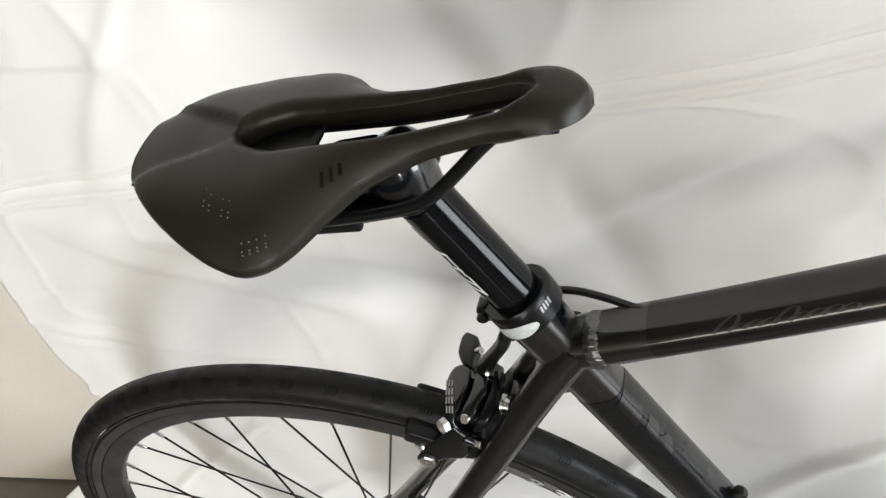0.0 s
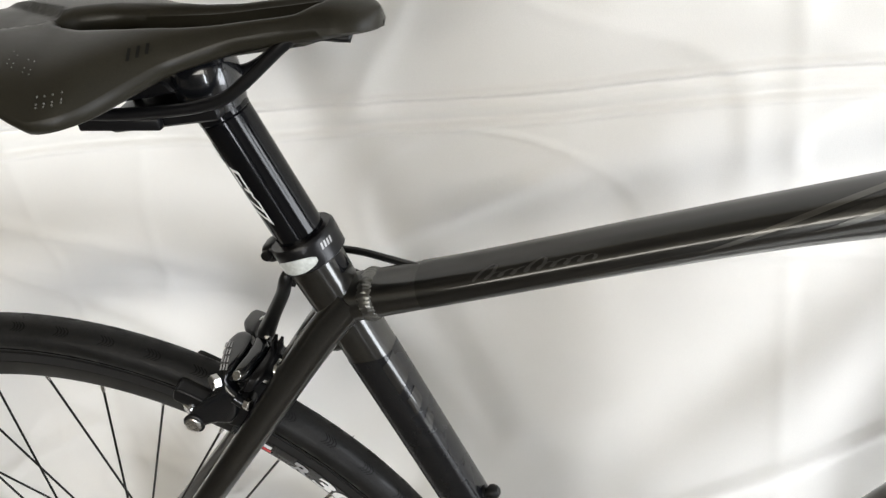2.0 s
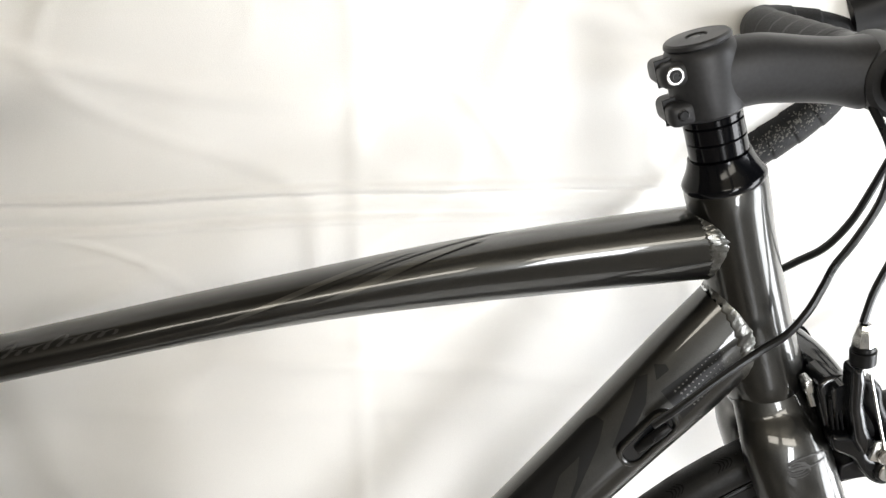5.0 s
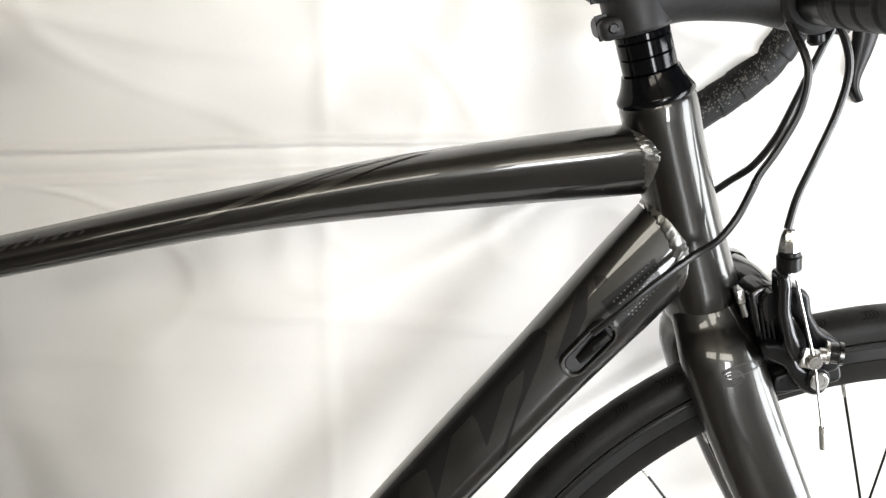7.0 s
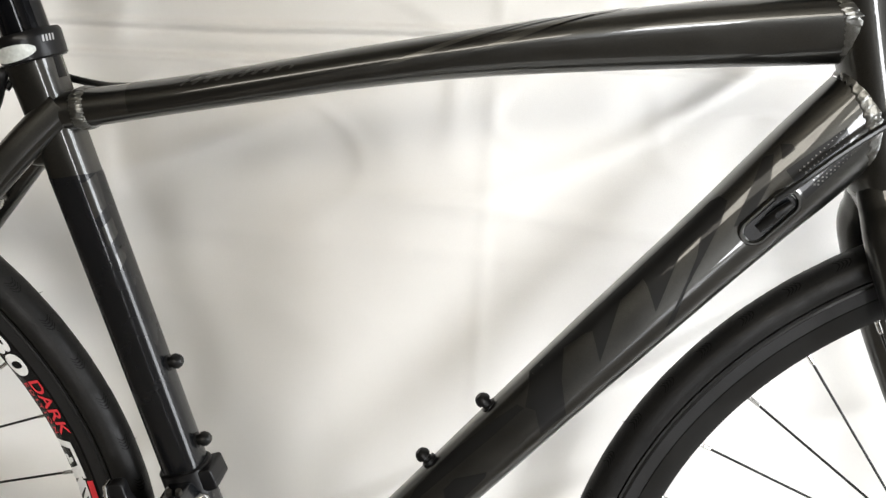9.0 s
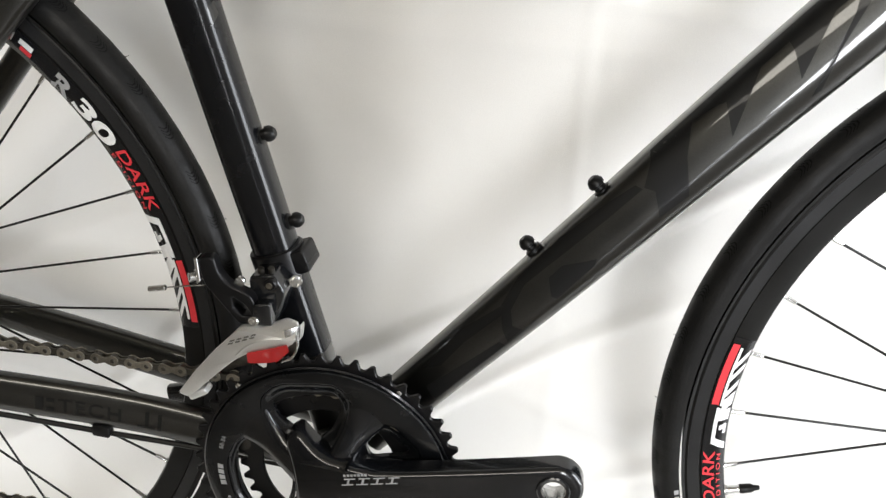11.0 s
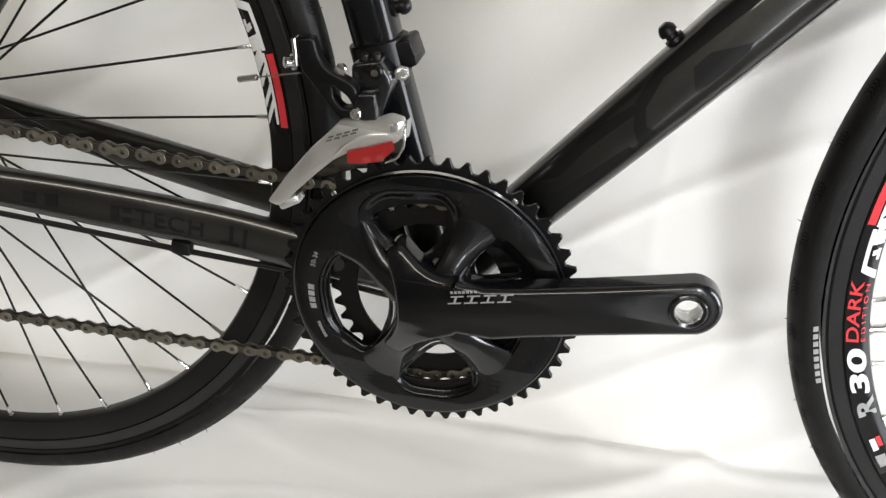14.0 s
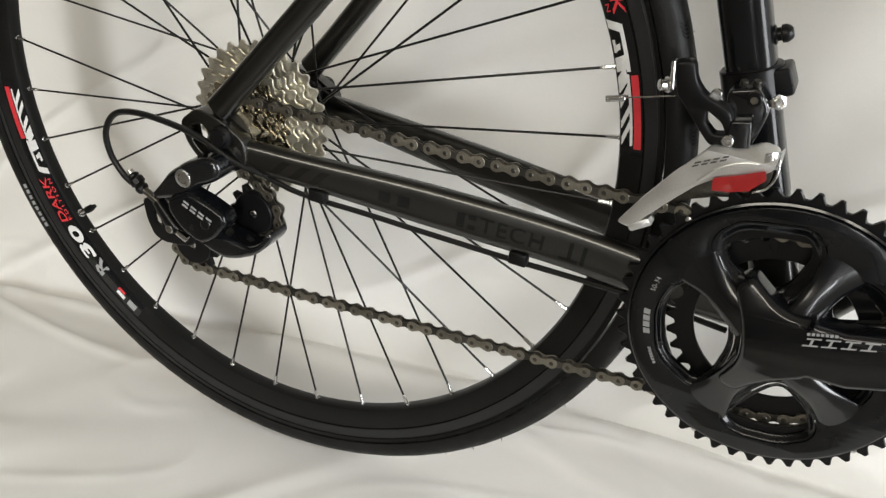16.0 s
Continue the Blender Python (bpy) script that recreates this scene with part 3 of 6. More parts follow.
for side, name in ((-1, "right"), (1, "left")):
    stay = [(-0.118, side * 0.009, 0.700, 0.0085, 0.0120), (-0.150, side * 0.0165, 0.667, 0.0085, 0.0118), (-0.215, side * 0.031, 0.590, 0.0080, 0.0105), (-0.300, side * 0.047, 0.491, 0.0078, 0.0098), (-0.385, side * 0.061, 0.394, 0.0080, 0.0100), (-0.420, side * 0.0648, 0.3555, 0.0080, 0.0105)]
    part("seat_stay", sweep(stay, 24, 2.3), PAINT, bike, "slim seat stay in dark grey paint")
    cs = [(-0.012, side * 0.026, 0.272, 0.010, 0.0150), (-0.07, side * 0.032, 0.2815, 0.0085, 0.0160), (-0.15, side * 0.0355, 0.2935, 0.0078, 0.0168), (-0.25, side * 0.046, 0.306, 0.0078, 0.0165), (-0.34, side * 0.057, 0.3165, 0.0080, 0.0135), (-0.405, side * 0.0640, 0.3235, 0.0078, 0.0120)]
    stay_ob = part("chain_stay", sweep(cs, 40, 2.6), PAINT, bike, "deep chain stay in dark grey paint")
    if side < 0:
        near_stay, CS = stay_ob, cs
    yy = side * 0.0665
    drop = rounded([(-0.453, 0.343), (-0.436, 0.356), (-0.414, 0.350), (-0.394, 0.337), (-0.392, 0.316), (-0.418, 0.313), (-0.438, 0.314), (-0.448, 0.326)], 0.006, 4)
    socket = rounded([(-0.443, 0.341), (-0.433, 0.344), (-0.417, 0.331), (-0.413, 0.320), (-0.432, 0.319), (-0.441, 0.327)], 0.003, 3)
    plate_ob = part("dropout", pillow([drop, socket], yy + side * 0.0065, yy - side * 0.0055, 0.0014), PAINT, bike, "forged dropout in dark grey paint")
    part("axle_nut", turned((REAR, yy + side * 0.0055, AXLE), (0, side, 0), [(0, 0.009), (0.004, 0.009), (0.006, 0.007), (0.009, 0.0065)], 20), SATIN, plate_ob)
part("junction_web", pillow([rounded([(-0.112, 0.674), (-0.1270, 0.6615), (-0.1380, 0.6575), (-0.1490, 0.6615), (-0.1550, 0.6760), (-0.1280, 0.7010)], 0.006)], -0.0135, 0.0135, 0.004, 4), PAINT, seat_tube, "smooth web where the stays meet", 60)
part("brake_bridge", sweep([(-0.183, -0.024, 0.629, 0.006, 0.006), (-0.181, 0, 0.630, 0.0065, 0.0065), (-0.183, 0.024, 0.629, 0.006, 0.006)], 16, ref=(0, 0, 1)), PAINT, bike)
part("stay_bridge", sweep([(-0.075, -0.030, 0.283, 0.006, 0.006), (-0.075, 0.030, 0.283, 0.006, 0.006)], 16, ref=(0, 0, 1)), PAINT, bike)

# weld seams at the joints
SKIN_TOP, SKIN_DOWN, SKIN_SEAT, SKIN_CS = Skin(TOP), Skin(DOWN), Skin(SEAT, 3.0), Skin(CS, 2.6)
len_top, len_down = SKIN_TOP.along[-1], SKIN_DOWN.along[-1]
weld(SKIN_TOP, 0.0270, 60, 300, 0.0, 0.0060, 0.0015, top_tube, 1.0)
weld(SKIN_TOP, len_top - 0.0120, 75, 285, -0.004, 0.0070, 0.0012, top_tube, 2.0)
weld(SKIN_DOWN, len_down - 0.008, 75, 285, 0.016, 0.0075, 0.0012, down_tube, 3.0)

# decals on the frame
part("panel_decal", SKIN_TOP.patch([(0.062, 56), (0.405, 54), (0.270, 172), (0.062, 200)], 30), DECAL_SOFT, top_tube, "satin black panel on the upper face")
for s0, s1, m in ((0.228, 0.330, DECAL_SLASH), (0.285, 0.372, DECAL_SLASH)):
    part("slash_decal", SKIN_TOP.patch([(s0, 185), (s0 + 0.016, 183), (s1 + 0.016, 92), (s1, 92)], 14, 0.0007), m, top_tube, "diagonal sheen stripe")


def ribbon(skin, s0, s1, a_mid, a_half, waves, width):
    """A joined-up script mark: one thin waving ribbon, tall at its first and fourth strokes, leaning forwards."""
    n = waves * 16
    tall = [2.3, 0.9, 1.0, 1.0, 1.9, 0.95, 1.0, 1.05, 0.9, 1.0]
    verts, faces = [], []
    for i in range(n + 1):
        t = i / n
        ph = t * waves * 2 * math.pi
        k = min(int(t * waves), len(tall) - 1)
        lift = (1 - math.cos(ph)) / 2 * tall[k]
        s, a = s0 + (s1 - s0) * t - 0.0024 * math.sin(ph) + 0.0042 * lift * (s1 - s0) / 0.072, a_mid + a_half - 2 * a_half * lift
        thick = width * (0.55 + 0.6 * abs(math.sin(ph)))
        for d in (-1, 1):
            verts.append(skin.at(s + d * thick, a + d * 0.9, 0.0006))
    for i in range(n):
        faces.append((2 * i, 2 * i + 1, 2 * i + 3, 2 * i + 2))
    return verts, faces


part("name_decal", ribbon(SKIN_TOP, 0.100, 0.172, 140, 8, 9, 0.0010), DIM_PRINT, top_tube, "dim grey script mark")


def down_line(along):
    """Where a mark so far along the down tube lies on its skin: metres, and the centre and half height there."""
    rows = ((-0.06, 0.0, 0.0185), (0.03, 0.0, 0.0195), (0.15, 0.0, 0.0218), (0.29, 0.0014, 0.0240), (0.405, 0.0014, 0.0256), (0.48, 0.0012, 0.0284), (0.525, 0.0020, 0.0280))
    xs = [r[0] for r in rows]
    return along + 0.06, (float(np.interp(along, xs, [r[1] for r in rows])), float(np.interp(along, xs, [r[2] for r in rows])))


# large angular marks along the down tube
MARKS = [
    [(0.424, 0.026), (0.426, 0.0217), (0.413, 0.0148), (0.369, -0.0008), (0.347, -0.0125), (0.340, -0.0120), (0.387, 0.0091), (0.399, 0.0173), (0.381, 0.0173), (0.343, 0.0005), (0.351, 0.0155), (0.352, 0.0205), (0.331, 0.0200), (0.292, 0.0003), (0.303, 0.0178), (0.298, 0.0195), (0.280, 0.0215), (0.264, 0.0082), (0.248, -0.0115), (0.225, -0.0100), (0.235, 0.0048), (0.231, 0.0106), (0.245, 0.0195), (0.250, 0.0255), (0.293, 0.0285), (0.326, 0.0275), (0.363, 0.0285), (0.400, 0.0290)],
    [(0.473, 0.0249), (0.478, 0.0210), (0.477, 0.0176), (0.467, 0.0183)],
    [(0.417, 0.0080), (0.427, 0.0048), (0.452, 0.0130), (0.466, 0.0235), (0.460, 0.0258), (0.442, 0.0185)],
    [(0.228, 0.0150), (0.230, 0.0105), (0.200, 0.0104), (0.125, 0.0121), (0.105, 0.0052), (0.098, -0.0035), (0.101, -0.0101), (0.086, -0.0104), (0.091, -0.0001), (0.102, 0.0118), (0.124, 0.0178), (0.166, 0.0195), (0.206, 0.0175)],
    [(0.142, 0.0057), (0.155, 0.0062), (0.176, -0.0047), (0.172, -0.0072), (0.136, -0.0087), (0.134, -0.0050)],
    [(0.022, 0.0120), (0.065, 0.0161), (0.101, 0.0112), (0.098, 0.0064), (0.061, 0.0086), (0.034, 0.0065)],
    [(0.013, 0.0018), (0.082, -0.0065), (0.083, -0.0116), (0.012, -0.0100)],
]
for m in MARKS:
    part("angular_mark", decal_shape(SKIN_DOWN, m, down_line), DECAL_DARK, down_tube, "satin black angular mark")
part("dot_panel", SKIN_DOWN.patch([(0.524, 140), (0.567, 150), (0.556, 184), (0.520, 188)], 12), DECAL_DARK, down_tube)
dots = Build()
for i in range(12):
    for k in range(6):
        c = Vector(SKIN_DOWN.at(0.530 + i * 0.0032 + 0.0016 * (k % 2), 150 + k * 6.2, 0.0007))
        t = Vector(SKIN_DOWN.at(0.530 + i * 0.0032 + 0.0016 * (k % 2) + 0.001, 150 + k * 6.2, 0.0007)) - c
        u = Vector(SKIN_DOWN.at(0.530 + i * 0.0032 + 0.0016 * (k % 2), 152 + k * 6.2, 0.0007)) - c
        t, u = t.normalized() * (0.00085 - 0.00005 * i), u.normalized() * (0.00085 - 0.00005 * i)
        dots.add([c + t, c + u, c - t, c - u], [(0, 1, 2, 3)])
tagged(dots.done("dot_print", DECAL_GREY, down_tube, "grid of small grey dots"), kind="stuff")
# a black panel with faint blocks on the seat tube, and writing on the chain stay
part("black_panel", SKIN_SEAT.patch([(0.0900, 40), (0.0900, 320), (0.4040, 320), (0.4130, 40)], 40, 0.0003), SEAT_BLACK, seat_tube, "gloss black panel round the tube")
for z0, z1, a0, a1 in ((0.622, 0.650, 205, 262), (0.602, 0.6195, 215, 262), (0.585, 0.5995, 225, 262)):
    s0, s1 = (z0 - 0.262) * 1.0446, (z1 - 0.262) * 1.0446
    part("block_decal", SKIN_SEAT.patch([(s0, a0), (s0 + 0.006, a1), (s1, a1), (s1 - 0.004, a0)], 8, 0.0006), DECAL_SOFT, seat_tube, "faint dark grey block")


def on_stay(u, v):
    return SKIN_CS.at(0.1760 - u * 1.35, 180 + v * 3100, 0.0006)


part("stay_lettering", lettering("TECH", 0.0092, on_stay, spacing=1.2, bold=0.02), DECAL_DARK, near_stay, "black letters")
for s, w, a0, a1 in ((0.2035, 0.006, 166, 176), (0.2035, 0.006, 184, 194), (0.2120, 0.006, 166, 194), (0.121, 0.003, 162, 202), (0.126, 0.014, 162, 169), (0.131, 0.003, 169, 202), (0.255, 0.009, 172, 192), (0.270, 0.009, 172, 192)):
    part("stay_mark", SKIN_CS.patch([(s, a0), (s + w, a0), (s + w, a1), (s, a1)], 4, 0.0006), DECAL_DARK, near_stay)
for s in (0.318, 0.334, 0.350):
    part("stay_slash", SKIN_CS.patch([(s, 200), (s + 0.007, 200), (s + 0.019, 160), (s + 0.012, 160)], 6, 0.0006), DECAL_SOFT, near_stay, "grey slash")
for s in (0.168, 0.328):
    c = SKIN_CS.at(s, 92, 0.0)
    part("cable_clip", block((0.014, 0.009, 0.010), pose(c[0], c[1] - 0.003, c[2] - 0.002, 0, 4, 0), 0.0015), PLASTIC, near_stay)

# bottle bolts
def bottle_bolt(p, axis):
    p, axis = Vector(p), Vector(axis).normalized()
    b = Build().add(*turned(p, axis, [(0, 0.0062), (0.0025, 0.0062), (0.003, 0.0042), (0.0055, 0.0042), (0.006, 0.0056), (0.0085, 0.0058), (0.0110, 0.0046), (0.0125, 0.0030)], 16))
    return b.done("bottle_bolt", PLASTIC, bike, "black plastic bottle cage bolt")


for z in (0.5145, 0.4520):
    x, _, _, _, h = seat_at(z, 0, 0.0190)
    bottle_bolt((x + 0.0150, 0, z - 0.001), (0.957, 0, 0.289))
for along in (0.2065, 0.1425):
    c = down_at(along, 0.0212, 0, 0)
    bottle_bolt(c[:3], (-0.7607, 0, 0.649))

# gear cable port on the down tube
port_c = Vector(SKIN_DOWN.at(0.497, 168, 0.0))
tang = Vector(SKIN_DOWN.at(0.507, 168, 0.0)) - Vector(SKIN_DOWN.at(0.487, 168, 0.0))
ang = math.degrees(math.atan2(tang.z, tang.x))


def oval(a, b, n=40):
    """A slot outline, a long and b wide, along the tube."""
    c, s = math.cos(radians(ang)), math.sin(radians(ang))
    pts = []
    for k in range(n):
        t = 2 * math.pi * k / n
        u = (a - b) * (1 if math.cos(t) > 0 else -1) + b * math.cos(t)
        w = b * math.sin(t)
        pts.append((port_c.x + u * c - w * s, port_c.z + u * s + w * c))
    return pts


port = part("cable_port", plate([oval(0.0225, 0.0095), oval(0.0195, 0.0068)], port_c.y - 0.0030, port_c.y + 0.004, 0.0008), PAINT, down_tube, "raised oval cable port")
part("port_cover", plate([oval(0.0192, 0.0066)], port_c.y - 0.0012, port_c.y + 0.004, 0.0006), GLOSS, down_tube, "glossy black port cover")
part("port_grommet", sweep([(port_c.x - 0.006, port_c.y - 0.001, port_c.z - 0.0075, 0.003, 0.003), (port_c.x + 0.004, port_c.y - 0.0045, port_c.z + 0.004, 0.0035, 0.0035), (port_c.x + 0.011, port_c.y - 0.0055, port_c.z + 0.011, 0.0026, 0.0026)], 14), PLASTIC, down_tube)
part("port_screw", socket_bolt((port_c.x + 0.003, port_c.y - 0.005, port_c.z + 0.0035), (0, -1, 0), 0.0022, 0.0028), SATIN, down_tube)

# seat clamp and seat post
AX = Vector((-0.289, 0, 0.957))
clamp_c = Vector((-0.302 * (0.733 - 0.2692), 0, 0.733))
clamp = part("seat_clamp", turned(clamp_c - AX * 0.006, AX, [(0, 0.0195), (0.0012, 0.0212), (0.0135, 0.0218), (0.017, 0.0218), (0.019, 0.0205), (0.019, 0.0160)], 48), SATIN, bike, "black seat clamp collar")
part("clamp_ear", block((0.012, 0.016, 0.013), Matrix.Translation(clamp_c + Vector((-0.0245, 0, 0.0005))) @ pose(0, 0, 0, 0, -17, 0), 0.004, 3), SATIN, clamp)
part("clamp_bolt", socket_bolt(clamp_c + Vector((-0.0265, -0.0078, 0.001)), (0, -1, 0), 0.0036, 0.003), PLASTIC, clamp)


def on_collar(radius):
    def place(u, v):
        a = u / radius
        side = Vector((0, -1, 0)) * math.cos(a) + Vector((0.957, 0, 0.289)) * math.sin(a)
        return clamp_c + AX * v + side * radius
    return place


collar = on_collar(0.0222)
lab = Build()
grid = [(-0.018 + 0.030 * i / 12, k / 4) for i in range(13) for k in range(5)]
lab.add([collar(u * 1.12, 0.0012 + 0.0102 * (k - 0.5) * math.sqrt(max(0.02, 1 - ((u + 0.003) / 0.0155) ** 2))) for u, k in grid], [(i * 5 + k, i * 5 + k + 1, i * 5 + k + 6, i * 5 + k + 5) for i in range(12) for k in range(4)])
lab.done("oval_label", LABEL, clamp, "pale oval label")
mk = Build()
for i in range(4):
    u = 0.0190 + i * 0.0024
    mk.add([collar(u, 0.0040), collar(u + 0.0014, 0.0040), collar(u + 0.0022, 0.0082), collar(u + 0.0008, 0.0082)], [(0, 1, 2, 3)])
mk.done("collar_mark", GREY_PRINT, clamp, "white slanted mark")

post_a = clamp_c - AX * 0.02
post_top = Vector((-0.302 * (0.836 - 0.2692) - 0.0005, 0, 0.836))
post = part("seat_post", turned(post_a, AX, [(0, 0.0157), ((post_top - post_a).length - 0.010, 0.0157), ((post_top - post_a).length - 0.0095, 0.0152), ((post_top - post_a).length - 0.0085, 0.0160), ((post_top - post_a).length, 0.0160)], 48), POST_BLACK, bike, "glossy black aluminium seat post")


def on_post(off):
    def place(u, v):
        a = v / 0.0159
        side = Vector((0, -1, 0)) * math.cos(a) + Vector((0.957, 0, 0.289)) * math.sin(a)
        return post_a + AX * u + side * (0.0159 + off)
    return place


pm = on_post(0.0003)
logo = Build()
# slanted white strokes of the maker's mark, read along the post
for u0, u1, v0, v1, t in ((0.0790, 0.0925, -0.0085, -0.0072, 0.0), (0.0900, 0.0925, -0.0085, -0.0030, 0.004), (0.0700, 0.0900, -0.0046, -0.0034, 0.002), (0.0760, 0.0785, -0.0072, -0.0030, 0.004), (0.0600, 0.0628, -0.0092, -0.0020, 0.010), (0.0540, 0.0700, -0.0034, -0.0022, 0.003), (0.0665, 0.0692, -0.0088, -0.0030, 0.008)):
    rows = 5
    vs = []
    for i in range(rows):
        v = v0 + (v1 - v0) * i / (rows - 1)
        sh = -t * i / (rows - 1)
        vs += [pm(u0 + sh, v), pm(u1 + sh, v)]
    logo.add(vs, [(2 * i, 2 * i + 1, 2 * i + 3, 2 * i + 2) for i in range(rows - 1)])
logo.done("post_mark", WHITE, post, "white angular maker's mark")
st = Build()
st.add([pm(0.0955 + 0.013 * i / 6, -0.0165 + 0.0055 * k / 3) for i in range(7) for k in range(4)], [(i * 4 + k, i * 4 + k + 1, i * 4 + k + 5, i * 4 + k + 4) for i in range(6) for k in range(3)])
st.done("post_sticker", LABEL, post, "small pale sticker")
# head of the seat post
hd = post_top
part("post_head", sweep([(hd.x + 0.001, 0, hd.z - 0.004, 0.0166, 0.0166), (hd.x - 0.001, 0, hd.z + 0.008, 0.0185, 0.0190), (hd.x - 0.001, 0, hd.z + 0.020, 0.0185, 0.0190), (hd.x - 0.002, 0, hd.z + 0.028, 0.0150, 0.0150), (hd.x - 0.003, 0, hd.z + 0.0315, 0.0070, 0.0070)], 32, 2.3, ref=(0, 1, 0)), GLOSS, post, "rounded glossy black post head")
part("lower_cradle", plate([rounded([(-0.232, 0.8285), (-0.160, 0.8325), (-0.160, 0.8415), (-0.200, 0.8420), (-0.234, 0.8375)], 0.004)], -0.021, 0.021, 0.0015), SATIN, post, "black saddle cradle")
part("upper_cradle", plate([rounded([(-0.226, 0.846), (-0.182, 0.850), (-0.188, 0.858), (-0.214, 0.858), (-0.228, 0.852)], 0.004)], -0.020, 0.020, 0.0015), SATIN, post, "black rail clamp")
for x in (-0.222, -0.190):
    part("clamp_screw", rod((x, 0, 0.826), (x + 0.001, 0, 0.861), 0.0028, 10), SATIN, post)
part("cradle_edge", block((0.052, 0.006, 0.0075), pose(-0.2205, -0.0245, 0.8365, 0, 3, 0), 0.0015), SATIN, post)

# ---- saddle ----
def saddle():
    """Short-nosed saddle: a padded shell with a long opening along its middle."""
    length, x_tail = 0.2435, -0.3040
    rows, cols = 90, 30

    def half(u):  # half width, from the tail (0) to the nose (1)
        if u > 0.91:
            return 0.0209 * math.sqrt(max(0.0, 1 - ((u - 0.91) / 0.09) ** 2)) + 0.0001
        pts = [(0, 0.0208), (0.016, 0.0298), (0.038, 0.0368), (0.094, 0.0503), (0.16, 0.0616), (0.232, 0.071), (0.297, 0.0753), (0.341, 0.0748), (0.385, 0.0703), (0.419, 0.0613), (0.461, 0.0493), (0.55, 0.0313), (0.665, 0.0224), (0.805, 0.0193), (0.91, 0.0209)]
        xs, ys = zip(*pts)
        return float(np.mean([np.interp(u + d, xs, ys) for d in (-0.02, -0.01, 0, 0.01, 0.02)])) if u < 0.87 else float(np.interp(u, xs, ys))

    us = [0.5 * (1 - math.cos(math.pi * i / rows)) for i in range(rows + 1)]
    smooth_half = [half(u) for u in us]

    def spine(u):
        xs, ys = [-0.05, 0, 0.08, 0.22, 0.40, 0.60, 0.80, 0.92, 1.0, 1.05], [0.8985, 0.8990, 0.8995, 0.8955, 0.8920, 0.8905, 0.8925, 0.8935, 0.8835, 0.876]
        return float(np.mean([np.interp(u + d, xs, ys) for d in (-0.04, -0.02, 0, 0.02, 0.04)]))

    def slot(u):  # half width of the opening
        if not 0.235 < u < 0.905:
            return 0.0
        t = (u - 0.235) / 0.67
        return 0.0150 * min(1.0, math.sqrt(max(0, t) / 0.16)) * min(1.0, math.sqrt(max(0, 1 - t) / 0.10)) * (1.0 - 0.40 * t)

    def drop(u, f):  # how far the side falls away
        wing = float(np.interp(u, [0, 0.08, 0.17, 0.30, 0.42, 0.54, 0.7, 0.9, 1.0], [0.006, 0.011, 0.018, 0.025, 0.022, 0.016, 0.012, 0.011, 0.006]))
        return wing * (0.42 * f ** 2 + 0.58 * f ** 4.5)

    index = {}
    verts, faces = [], []

    def put(key, p):
        index[key] = len(verts)
        verts.append(p)

    for i, u in enumerate(us):
        hw, sl = smooth_half[i], slot(u)
        x = x_tail + length * u
        for side in (-1, 1):
            for k in range(cols + 1):
                f = k / cols
                y = side * (sl + (hw - sl) * math.sin(f * math.pi / 2) ** 1.0)
                ff = abs(y) / hw
                z = spine(u) - drop(u, ff) * (1 - 0.12 * math.cos(u * 9))
                # rolled rim of the opening, and the pressed channel in the tail
                if sl > 0:
                    z -= 0.006 * math.exp(-((abs(y) - sl) / 0.0035) ** 2)
                elif u < 0.3:
                    edge = 0.010 + (0.235 - u) * 0.10
                    z -= 0.0040 * max(0.0, min(1.0, (edge - abs(y)) / 0.004)) * min(1.0, max(0.0, (0.3 - u) / 0.06)) * min(1, 0.3 + u / 0.2)
                xx = x - 0.004 * (1 - u) ** 6 * (1 - (abs(y) / 0.07) ** 2)
                put((i, side, k), Vector((xx, y, z)))
            f_hem = [(0.0, 0.0), (0.0012, -0.004), (-0.0015, -0.008), (-0.007, -0.0095)]
            shy = 1 - 0.65 * min(1.0, max(0.0, (u - 0.84) / 0.16)) - 0.35 * min(1.0, max(0.0, (0.10 - u) / 0.10))
            for k, (dy, dz) in enumerate(f_hem[1:]):
                e = verts[index[(i, side, cols)]]
                put((i, side, cols + 1 + k), Vector((e.x, e.y + side * max(dy, -0.8 * hw), e.z + dz * shy)))
            for k in range(3):
                e = verts[index[(i, side, 0)]]
                put((i, side, -1 - k), Vector((e.x, e.y + (side * 0.001 * (k + 1) if slot(u) > 0 else 0), e.z - 0.005 * (k + 1) if slot(u) > 0 else e.z)))
    for i in range(rows):
        for side in (-1, 1):
            order = [-3, -2, -1] + list(range(cols + 4))
            for a, b in zip(order, order[1:]):
                q = (index[(i, side, a)], index[(i, side, b)], index[(i + 1, side, b)], index[(i + 1, side, a)])
                if a < 0 and slot(us[i]) == 0 and slot(us[i + 1]) == 0:
                    continue
                faces.append(q)
    # rounded tail
    prev = None
    for side, ks in ((-1, range(cols + 3, -1, -1)), (1, range(cols + 4))):
        for k in ks:
            e = verts[index[(0, side, k)]]
            row = [index[(0, side, k)]]
            for dx, dz in ((-0.0025, -0.004), (-0.001, -0.009), (0.006, -0.0115)):
                row.append(len(verts))
                verts.append(Vector((e.x + dx, e.y, e.z + dz * (1 - 0.6 * (k > cols)))))
            if prev:
                faces += [(prev[q], row[q], row[q + 1], prev[q + 1]) for q in range(3)]
            prev = row
    cover = mesh_object("saddle", verts, faces, LEATHER, bike, "black short-nosed saddle with a long central opening", sharp=60)
    # hard base under the cover
    bv, bf = [], []
